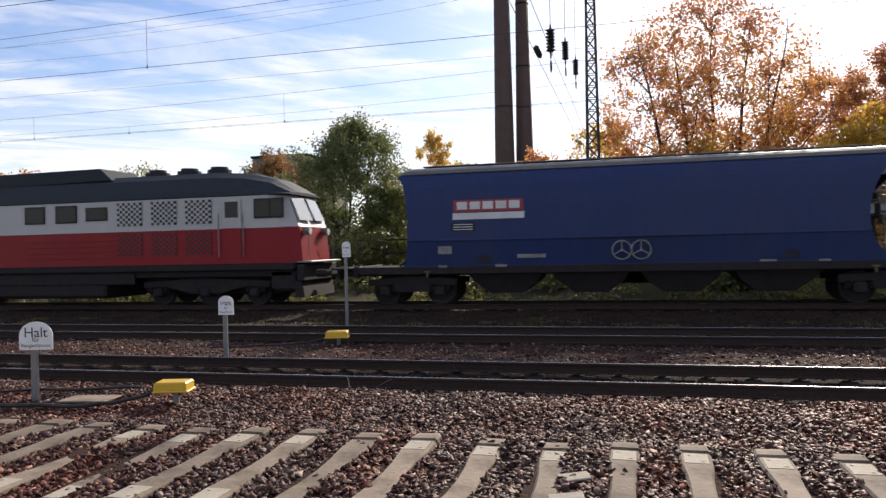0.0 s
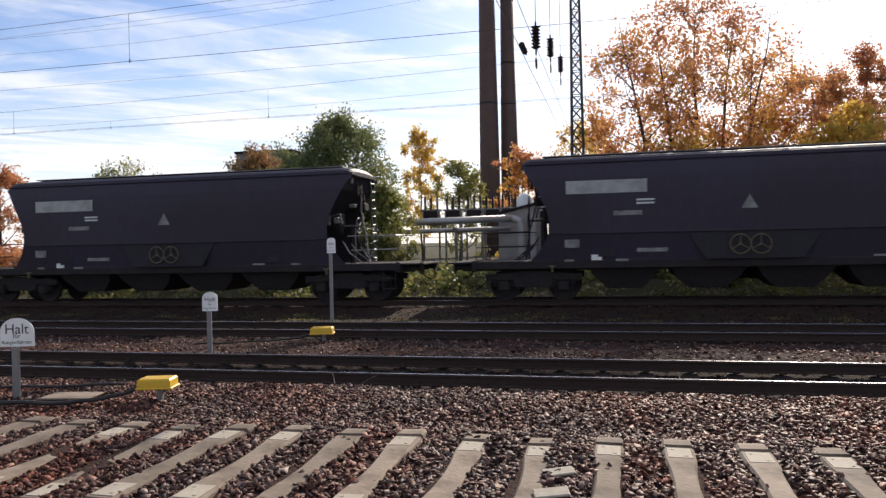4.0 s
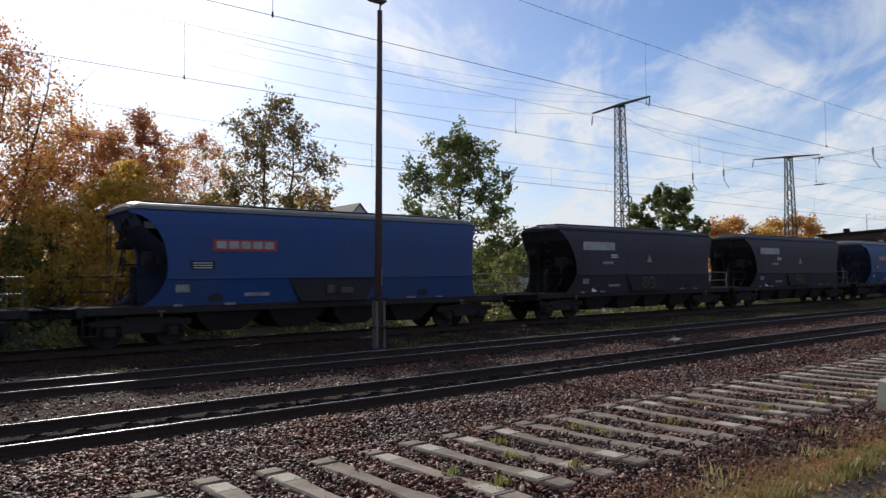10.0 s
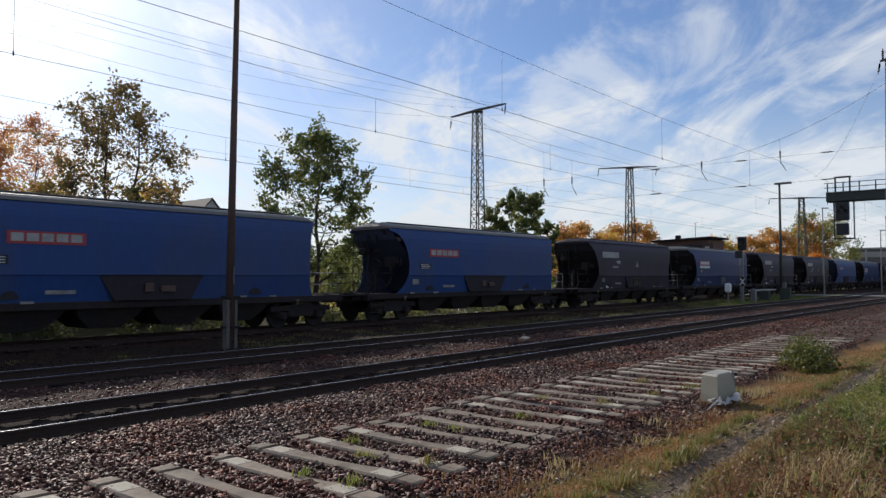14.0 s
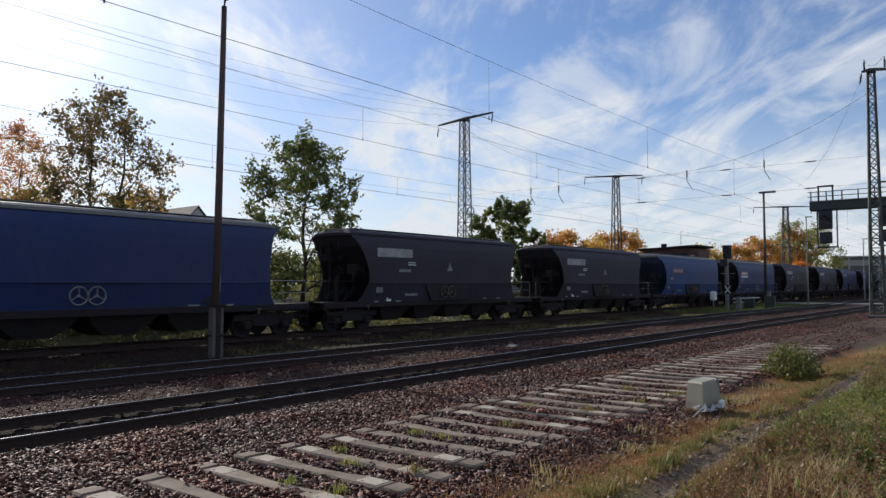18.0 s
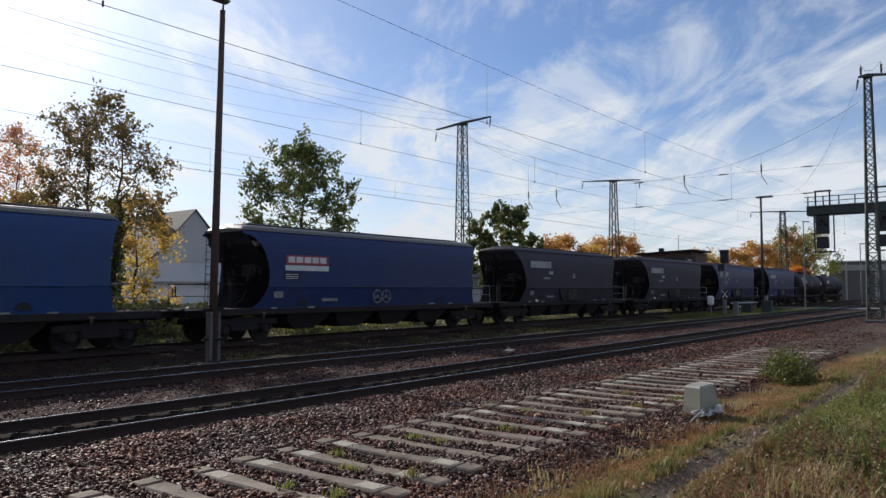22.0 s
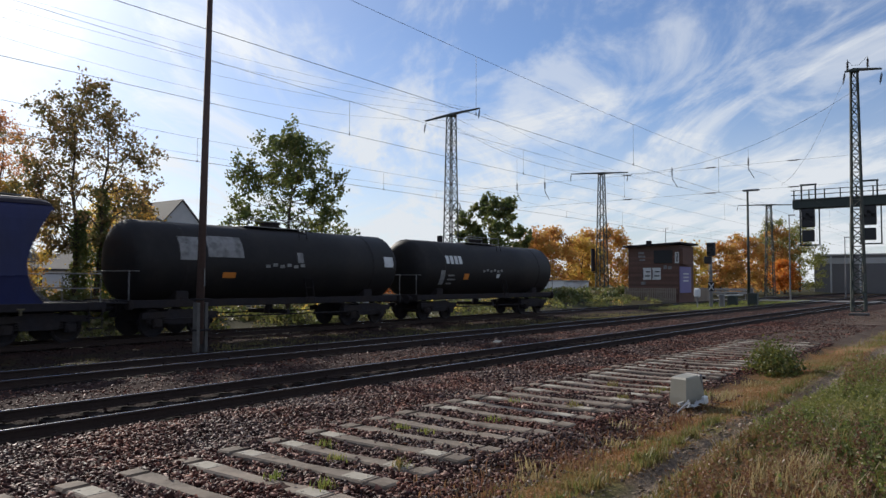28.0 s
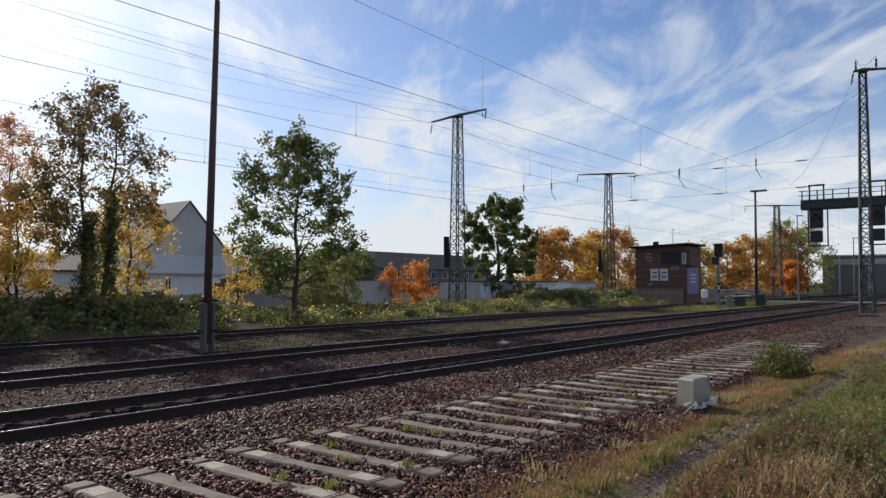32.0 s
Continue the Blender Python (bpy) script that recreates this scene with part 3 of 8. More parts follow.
def build_track(c, x0, x1, name, label, ties):
    t = thing(name, 0, c, 0, label, "railway track", kind="structure")
    for s in (-1, 1):
        prof = rail_profile()
        b = Bag()
        y = s * GAUGE / 2
        b.loft([[(x, y + p[0], p[1]) for p in prof] for x in (x0, x1)], True)
        r = part("rail", b, M_RAIL, t)
        h = Bag()
        h.loft([[(x, y + k, z) for k, z in ((0.014, 0.1605), (0.009, 0.1635), (-0.009, 0.1635), (-0.014, 0.1605))] for x in (x0, x1)], True)
        part("running_surface", h, M_RAILTOP, r, "worn bright rail head")
    tie = Bag().box((0, 0, -0.095), (0.25, 2.6, 0.12), 0.02).mesh("sleeper")
    clip = Bag()
    for s in (-1, 1):
        for k in (-1, 1):
            clip.box((0, s * GAUGE / 2 + k * 0.12, 0.02), (0.11, 0.07, 0.045), 0.012)
            clip.tube((0, s * GAUGE / 2 + k * 0.12, 0.03), (0, s * GAUGE / 2 + k * 0.12, 0.075), 0.017, n=6)
    clip = clip.mesh("rail_fastening")
    for x in np.arange(ties[0], ties[1], 0.63):
        o = part("sleeper", tie, M_TIE, t)
        o.location = (x, 0, 0)
        f = part("rail_fastening", clip, M_RAIL, t)
        f.location = (x, 0, 0)
    return t


build_track(TRACKS[0], -260, 320, "track_near", "main line track with rusty rails and worn bright heads", (-14, 30))
build_track(TRACKS[1], -260, 320, "track_middle", "second main line track with rusty rails in dark ballast", (-16, 26))
build_track(TRACKS[2], -320, 330, "track_train", "track that carries the freight train, rusty rails", (-18, 34))


def concrete_sleeper():
    """A waisted concrete sleeper with flat top, lying along y, its far end at y = 0; a narrow notch parts the end block from the rail seat."""
    ys = [0.0, -0.03, -0.235, -0.245, -0.285, -0.30, -0.64, -0.95, -1.30, -1.65, -1.96, -2.30, -2.315, -2.355, -2.365, -2.57, -2.60]
    ws = [0.120, 0.130, 0.140, 0.140, 0.140, 0.140, 0.136, 0.108, 0.098, 0.108, 0.136, 0.140, 0.140, 0.140, 0.140, 0.13, 0.12]
    zs = [0.060, 0.074, 0.080, 0.052, 0.052, 0.072, 0.074, 0.068, 0.064, 0.068, 0.074, 0.072, 0.052, 0.052, 0.080, 0.074, 0.06]
    rings = []
    for y, w, z in zip(ys, ws, zs):
        rings.append([(-w - 0.02, y, -0.14), (-w, y, z - 0.02), (-w + 0.02, y, z), (w - 0.02, y, z), (w, y, z - 0.02), (w + 0.02, y, -0.14)])
    return Bag().loft(rings, True).mesh("sleeper")


def build_old_track():
    t = thing("dismantled_track", 0, -2.74, 0.022, "row of weathered concrete sleepers left without rails in ballast", "railway track", kind="structure")
    me = concrete_sleeper()
    pads = Bag()
    for y in (-0.48, -2.12):
        pads.box((0, y, 0.0745), (0.205, 0.29, 0.007), 0.002)
        for sx, sy in ((-0.055, 0.09), (0.055, -0.09)):
            pads.tube((sx, y + sy, 0.074), (sx, y + sy, 0.082), 0.016, n=8)
    pads = pads.mesh("rail_seat")
    rng = random.Random(4)
    for k in range(-26, 43):
        x = -0.049 + 0.633 * k
        o = part("sleeper", me, M_SLEEPER, t)
        o.matrix_basis = pose(x + rng.uniform(-0.025, 0.025), rng.uniform(-0.05, 0.05), rng.uniform(-0.012, 0.008), rng.uniform(-0.3, 0.3), rng.uniform(-1, 1), rng.uniform(-1.2, 1.2))
        if rng.random() < 0.85:
            p = part("rail_seat", pads, M_PAD, o, "pale worn rail seat")
    return t


build_old_track()


# ---- the train ----
EDGE_Z = (4.10, 4.03, 3.97, 3.9, 3.8, 3.65, 3.5, 3.3, 3.0, 2.7, 2.45, 2.2, 2.03, 1.97, 1.85, 1.7, 1.55, 1.42, 1.32, 1.25)
# how far the side plates are cut back at the leading and the trailing end, and how round the cut is
CUTS = {"A": (0.32, 1.05, 1.0), "AR": (1.05, 0.5, 1.0), "M": (0.5, 0.6, 0.6), "A2": (1.05, 0.4, 1.0), "B": (0.86, 0.82, 0.5), "BL": (0.86, 0.82, 0.4), "C": (1.05, 1.05, 0.0)}


def half_outline(a, depth, roundness):
    """Side plate edge of a hopper, as x for each height from the roof down to the saddle over the bogie: between a straight slope with a curved foot and a round cut."""
    out = []
    for z in EDGE_Z:
        slope = float(np.interp(z, [1.25, 1.33, 1.45, 1.62, 1.85, 2.03, 2.35, 2.62, 3.0, 3.5, 3.7, 3.88, 4.0, 4.1], [0.29, 0.38, 0.5, 0.67, 0.82, 0.95, 1.0, 0.9, 0.63, 0.25, 0.1, 0.0, 0.02, 0.09]))
        arc = math.sqrt(max(0.0, 1 - ((z - 2.4) / (1.56 if z > 2.4 else 1.24)) ** 2)) if z < 3.95 else (0.08 if z > 4.05 else 0.0)
        out.append((z, a - depth * (slope + (arc - slope) * roundness)))
    return out


def side_y(z):
    return float(np.interp(z, [1.0, 1.25, 1.97, 2.03, 3.2, 3.7, 4.0, 4.1], [1.31, 1.34, 1.475, 1.50, 1.48, 1.41, 1.28, 1.20]))


def bogie(parent, x, axle=1.8, axles=2):
    e = new("bogie")
    e.parent = parent
    e.location = (x, 0, 0)
    r = 0.46
    for i in range(axles):
        ax = (i - (axles - 1) / 2) * axle
        w = Bag()
        for s in (-1, 1):
            y = s * 0.72
            rings = []
            for yy, rr in ((y + s * 0.07, r), (y + s * 0.062, r * 0.86), (y + s * 0.02, r * 0.80), (y + s * 0.03, r * 0.36), (y + s * 0.09, r * 0.3), (y + s * 0.09, 0.02)):
                rings.append([(ax + rr * math.cos(k * math.pi / 10), yy, r + rr * math.sin(k * math.pi / 10)) for k in range(20)])
            w.loft(rings)
            w.loft([[(ax + rr * math.cos(k * math.pi / 10), y + d, r + rr * math.sin(k * math.pi / 10)) for k in range(20)] for d, rr in ((-s * 0.06, 0.48), (-s * 0.03, 0.48), (-s * 0.03, r), (s * 0.07, r))])
            w.loft([[(ax + rr * math.cos(k * math.pi / 10), y - s * 0.06, r + rr * math.sin(k * math.pi / 10)) for k in range(20)] for rr in (0.02, 0.48)])
        w.tube((ax, -0.8, r), (ax, 0.8, r), 0.08, n=8)
        part("wheelset", w, M_FRAME, e)
        for s in (-1, 1):
            b = Bag().box((ax, s * 1.0, r), (0.34, 0.26, 0.32), 0.05)
            b.tube((ax, s * 1.1, r), (ax, s * 1.16, r), 0.12, n=10)
            part("axle_box", b, M_FRAME, e)
            for d in (-0.27, 0.27):
                coil = [(ax + d + 0.085 * math.cos(k * 1.05), s * 1.0 + 0.085 * math.sin(k * 1.05), 0.42 + 0.011 * k) for k in range(25)]
                part("spring", Bag().path(coil, 0.022, 4), M_FRAME, e)
    L = (axles - 1) * axle / 2
    for s in (-1, 1):
        out = [(-L - 0.55, 0.62), (-L - 0.55, 0.82), (-L + 0.35, 0.86), (-0.5, 0.92), (0.5, 0.92), (L - 0.35, 0.86), (L + 0.55, 0.82), (L + 0.55, 0.62), (L - 0.3, 0.66), (0.55, 0.42), (-0.55, 0.42), (-L + 0.3, 0.66)]
        part("side_frame", Bag().prism(out, "y", s * 0.93, s * 1.07), M_FRAME, e)
    part("bolster", Bag().box((0, 0, 0.76), (0.5, 2.0, 0.28), 0.04), M_FRAME, e)
    return e


def buffers(parent, x, z=1.05):
    s = 1 if x > 0 else -1
    for y in (-0.875, 0.875):
        b = Bag()
        b.tube((x - s * 0.62, y, z), (x - s * 0.25, y, z), 0.13, n=12)
        b.tube((x - s * 0.25, y, z), (x - s * 0.04, y, z), 0.09, n=12)
        b.tube((x - s * 0.04, y, z), (x, y, z), 0.225, 0.215, n=16)
        part("buffer", b, M_FRAME, parent)
    h = Bag().box((x - s * 0.35, 0, z), (0.35, 0.12, 0.16), 0.03)
    h.path([(x - s * 0.5, 0.35, z - 0.05), (x - s * 0.2, 0.36, z - 0.35), (x - s * 0.02, 0.3, z - 0.42)], 0.025)
    part("coupling", h, M_FRAME, parent)


def handwheel(parent, x, z, y, m):
    b = Bag().ring((x, y, z), "y", 0.27, 0.022, 20, 6)
    for k in range(3):
        t = k * 2.094 + 1.57
        b.tube((x, y, z), (x + 0.26 * math.cos(t), y, z + 0.26 * math.sin(t)), 0.018, n=5)
    b.tube((x, y - 0.03, z), (x, y + 0.12, z), 0.04, n=8)
    part("handwheel", b, m, parent, "pale spoked handwheel")


def ladder(parent, p, q, across, n, r=0.018, m=None):
    b = Bag()
    p, q, a = Vector(p), Vector(q), Vector(across)
    for s in (-0.5, 0.5):
        b.tube(p + a * s, q + a * s, r, n=5)
    for k in range(n):
        c = p + (q - p) * ((k + 0.5) / n)
        b.tube(c - a * 0.5, c + a * 0.5, r * 0.8, n=5)
    part("ladder", b, m or M_FRAME, parent)


def welded(bag, name):
    me = bag.mesh(name)
    bm = bmesh.new()
    bm.from_mesh(me)
    bmesh.ops.remove_doubles(bm, verts=bm.verts, dist=0.0005)
    bmesh.ops.recalc_face_normals(bm, faces=bm.faces)
    bm.to_mesh(me)
    bm.free()
    return me


def hopper(kind, a, over, paint, roof, trim, arch=False):
    """A grain hopper wagon. a: half length of the body at the roof; over: half length over the buffers."""
    t = new("hopper_wagon")
    lead, trail, roundness = CUTS[kind]
    # shade of the end recesses is put into this dark inner colour
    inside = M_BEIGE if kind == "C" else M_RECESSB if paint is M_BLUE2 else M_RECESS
    ends = {-1: half_outline(a, lead, roundness), 1: half_outline(a, trail, roundness)}
    # body: side plates, sloping ends, roof and floor
    for s in (-1, 1):
        body = Bag()
        rows = [[(-el + (el + er) * f, s * side_y(z), z) for f in (0, 0.2, 0.4, 0.6, 0.8, 1)] for (z, el), (_, er) in zip(ends[-1], ends[1])]
        rows.append([(x, s * side_y(1.05), 1.05) for x, _, _ in rows[-1]])
        body.loft(rows, closed=False)
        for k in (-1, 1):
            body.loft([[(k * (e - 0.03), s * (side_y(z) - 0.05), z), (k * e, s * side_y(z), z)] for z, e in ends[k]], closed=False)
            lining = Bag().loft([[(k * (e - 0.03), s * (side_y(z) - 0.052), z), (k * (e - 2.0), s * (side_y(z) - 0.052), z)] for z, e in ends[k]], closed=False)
            part("inner_lining", lining, inside, t, "grimy inner face of the end recess, darkened for shade unless beige")
        part("side_wall", welded(body, "side_wall"), paint, t)
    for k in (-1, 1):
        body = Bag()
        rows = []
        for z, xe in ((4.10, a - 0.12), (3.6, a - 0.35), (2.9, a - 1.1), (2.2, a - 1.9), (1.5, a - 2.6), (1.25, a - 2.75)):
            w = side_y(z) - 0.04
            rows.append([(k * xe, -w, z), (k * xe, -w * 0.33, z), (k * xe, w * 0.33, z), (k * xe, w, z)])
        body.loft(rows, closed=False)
        part("end_wall", body, inside, t, "grimy sloping end, darkened for shade unless beige")
    rf = Bag()
    sec = [(-1.25, 4.10), (-1.21, 4.20), (-1.05, 4.28), (-0.5, 4.36), (0.5, 4.36), (1.05, 4.28), (1.21, 4.20), (1.25, 4.10), (1.1, 4.06), (-1.1, 4.06)]
    rf.loft([[(x, y * w, 4.06 + (z - 4.06) * h) for y, z in sec] for x, w, h in ((-a + 0.03, 0.97, 0.45), (-a + 0.14, 0.99, 0.85), (-a + 0.36, 1.0, 1.0), (a - 0.36, 1.0, 1.0), (a - 0.14, 0.99, 0.85), (a - 0.03, 0.97, 0.45))], True)
    part("roof", rf, roof, t, "grimy pale roof edge")
    for k in range(4):
        part("roof_hatch", Bag().box(((k - 1.5) * a / 2.15, 0.45, 4.38), (a / 2.35, 0.55, 0.10), 0.03), roof, t)
    wk = Bag().box((0, -0.35, 4.40), (2 * a - 1.2, 0.5, 0.03), 0.01)
    part("roof_walkway", wk, M_STEEL, t)
    # horizontal seam and lower edge rail
    for s in (-1, 1):
        part("side_rib", Bag().box((0, s * 1.497, 2.02), (2 * a - 2.3, 0.03, 0.05), 0.008), paint, t)
    # underframe
    fr = Bag()
    for s in (-1, 1):
        fr.box((0, s * 1.30, 1.10), (2 * over - 1.3, 0.10, 0.24), 0.02)
    for k in (-1, 1):
        fr.box((k * (over - 0.68), 0, 1.08), (0.14, 2.7, 0.34), 0.03)
        fr.box((k * (a + 0.1), 0, 1.18), (2 * (over - 0.7 - a) + 1.5, 2.5, 0.05), 0.01)
    fr.box((0, 0, 1.0), (2 * over - 1.4, 0.5, 0.2), 0.02)
    part("underframe", fr, M_FRAME, t)
    # discharge hoppers below
    n = 4
    for k in range(n):
        x = (k - (n - 1) / 2) * (a * 0.36)
        d = Bag()
        d.loft([[(x + sx * w, sy * h, z) for sx, sy in ((-1, -1), (1, -1), (1, 1), (-1, 1))] for w, h, z in ((a * 0.175, 1.28, 1.15), (a * 0.135, 1.0, 0.72), (0.5, 0.8, 0.36))], True)
        part("discharge_chute", d, M_FRAME, t)
    # operating recess as a flat dark panel, with handwheels
    for s in (-1, 1):
        y = s * 1.502
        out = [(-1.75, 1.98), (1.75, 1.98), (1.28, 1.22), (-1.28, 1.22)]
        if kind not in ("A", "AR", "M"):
            part("operating_panel", Bag().prism(out, "y", y - 0.16 * s, y - 0.01 * s), M_RUST if kind == "C" else M_RECESS, t, "flat dark operating panel in place of a recess")
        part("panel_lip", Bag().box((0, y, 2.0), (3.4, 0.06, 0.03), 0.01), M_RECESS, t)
        if not arch:
            for dx in (-0.27, 0.27):
                handwheel(t, dx - 0.1, 1.62, y + s * 0.06, trim)
        else:
            part("gear_box", Bag().box((-0.2, y + s * 0.04, 1.6), (0.3, 0.08, 0.3), 0.03), M_RUST, t)
            part("gear_box", Bag().box((0.45, y + s * 0.04, 1.56), (0.5, 0.07, 0.22), 0.03), M_RUST, t)
        for px in (-a * 0.62, a * 0.58):
            step = Bag()
            step.loft([[(px + r * math.cos(q), yy, 1.32 + r * math.sin(q)) for q in np.linspace(0, math.pi, 9)] for r, yy in ((0.24, s * 1.30), (0.24, s * 1.40), (0.01, s * 1.40))], closed=False)
            part("inspection_port", step, M_RECESS, t)
        for px, pz, w, h in ((-a + 1.5, 1.72, 0.5, 0.34), (-a * 0.42, 1.5, 1.0, 0.16), (a * 0.50, 1.25, 0.5, 0.08), (-a + 1.4, 1.22, 0.3, 0.1), (a * 0.7, 1.24, 0.35, 0.08), (-a * 0.55, 1.22, 0.42, 0.1)):
            part("data_plate", Bag().box((px, s * (side_y(pz + h * 0.35) + 0.012), pz), (w * 0.85, 0.008, h * 0.7)), M_FADED, t, "worn pale data marks")
    for k in (-1, 1):
        # trailing-end fittings take brighter steel to stand for sunlight on them
        ladder(t, (k * (a - 0.02), 0.85, 4.05), (k * (a + 0.02), 0.85, 1.22), (0, 0.36, 0), 10, 0.016, M_STEEL if k > 0 else M_FRAME)
        wheel = Bag().ring((k * (a - 0.12), -0.35, 2.45), "x", 0.25, 0.018, 16, 5)
        for q in (0.5, 2.6, 4.7):
            wheel.tube((k * (a - 0.12), -0.35, 2.45), (k * (a - 0.12), -0.35 + 0.25 * math.cos(q), 2.45 + 0.25 * math.sin(q)), 0.014, n=4)
        wheel.tube((k * (a - 0.9), -0.35, 2.45), (k * (a - 0.10), -0.35, 2.45), 0.03, n=6)
        part("brake_wheel", wheel, M_STEEL if k > 0 else M_FRAME, t, "steel brake wheel")
        part("air_pipe", Bag().path([(k * (a - 0.25), 0.35, 3.9), (k * (a - 0.3), 0.38, 3.0), (k * (a - 0.1), 0.2, 2.2), (k * (a + 0.05), 0.15, 1.22)], 0.03, 6), M_STEEL if k > 0 else M_FRAME, t)
        xx = k * (over - 0.75)
        for s in (-1, 1):
            rl = Bag().path([(xx, s * 1.25, 1.2), (xx, s * 1.25, 2.1), (k * (a - 0.2), s * 1.25, 2.1)], 0.018)
            rl.tube((xx, s * 1.25, 1.65), (k * (a - 0.1), s * 1.25, 1.65), 0.015, n=5)
            rl.tube((xx, s * 1.25, 2.1), (xx, s * 0.4, 2.1), 0.018, n=5)
            part("platform_railing", rl, M_STEEL if k > 0 else M_FRAME, t)
        for i in range(3):
            hose = Bag().path([(k * (a - 0.5 + 0.12 * i), -0.9 + 0.5 * i, 1.95 - 0.1 * i), (k * (a - 0.25 + 0.1 * i), -0.92 + 0.5 * i, 1.55), (k * (a - 0.05 + 0.12 * i), -0.85 + 0.45 * i, 1.4), (k * (a + 0.15 + 0.1 * i), -0.9 + 0.45 * i, 1.23)], 0.02, 5)
            part("air_hose", hose, M_STEEL if k > 0 else M_FRAME, t)
        lev = Bag().path([(k * (a - 0.85), -1.1, 2.75), (k * (a - 0.5), -1.1, 2.82), (k * (a - 0.42), -1.1, 2.5)], 0.03, 5)
        lev.box((k * (a - 0.62), -1.08, 2.62), (0.16, 0.12, 0.2), 0.02).box((k * (a - 0.9), -1.08, 2.6), (0.12, 0.1, 0.3), 0.02)
        part("valve_gear", lev, M_STEEL if k > 0 else M_FRAME, t, "valve gear on the end wall")
        part("notice_plate", Bag().box((k * (a - 0.62), -1.2, 3.62), (0.34, 0.02, 0.2), 0.004), M_FADED, t)
        for i, (gx_, gy_, gz_, gw, gh) in enumerate(((0.30, -0.75, 3.92, 0.28, 0.20), (0.22, -0.2, 3.66, 0.10, 0.42), (0.36, 0.25, 3.74, 0.30, 0.10), (0.30, 0.6, 3.38, 0.12, 0.30), (0.42, -0.1, 3.12, 0.24, 0.12), (0.60, -0.75, 2.32, 0.12, 0.26))):
            part("valve_fitting", Bag().box((k * (a - gx_), gy_, gz_), (gw, 0.09, gh), 0.02), M_FADED if k > 0 and i % 2 == 0 else M_FRAME, t)
        st = Bag()
        for i in range(2):
            st.box((k * (over - 0.95), -1.33, 0.42 + 0.32 * i), (0.42, 0.22, 0.03), 0.006)
        for d in (-0.2, 0.2):
            st.box((k * (over - 0.95) + d, -1.40, 0.72), (0.03, 0.03, 0.75), 0.004)
        part("step", st, M_FRAME, t)
        part("hook", Bag().box((k * (a - 0.9), -1.36, 0.98), (0.06, 0.08, 0.2), 0.01).box((k * (a - 0.9), -1.37, 1.06), (0.2, 0.05, 0.05), 0.01), M_OLDYEL, t, "yellow rope hook")
        part("valve_box", Bag().box((k * (a - 0.75), -0.6, 2.6), (0.3, 0.5, 0.5), 0.05), M_FRAME, t)
        part("brake_cylinder", Bag().tube((k * (a - 0.55), 0.2, 1.2), (k * (a - 0.55), 0.2, 2.4), 0.11, n=10), M_FRAME, t)
        part("junction_box", Bag().box((k * (a - 0.45), 0.7, 3.1), (0.5, 0.4, 0.3), 0.05), M_FRAME, t)
        bogie(t, k * (over - 2.45))
        buffers(t, k * over)
    bs = Bag()
    bs.tube((-0.9, 0.7, 0.75), (0.6, 0.7, 0.75), 0.2, n=12)
    part("air_tank", bs, M_FRAME, t)
    return t


def plate(parent, x, z, w, h, m, name="logo_plate", label="", out=0.012, y=None):
    for s in (-1, 1):
        yy = (side_y(z) if y is None else y)
        o = Bag().prism([(x * -s - w / 2, z - h / 2), (x * -s + w / 2, z - h / 2), (x * -s + w / 2, z + h / 2), (x * -s - w / 2, z + h / 2)], "y", s * (yy + out - 0.006), s * (yy + out))
        # lean with the side
        part(name, o, m, parent, label)


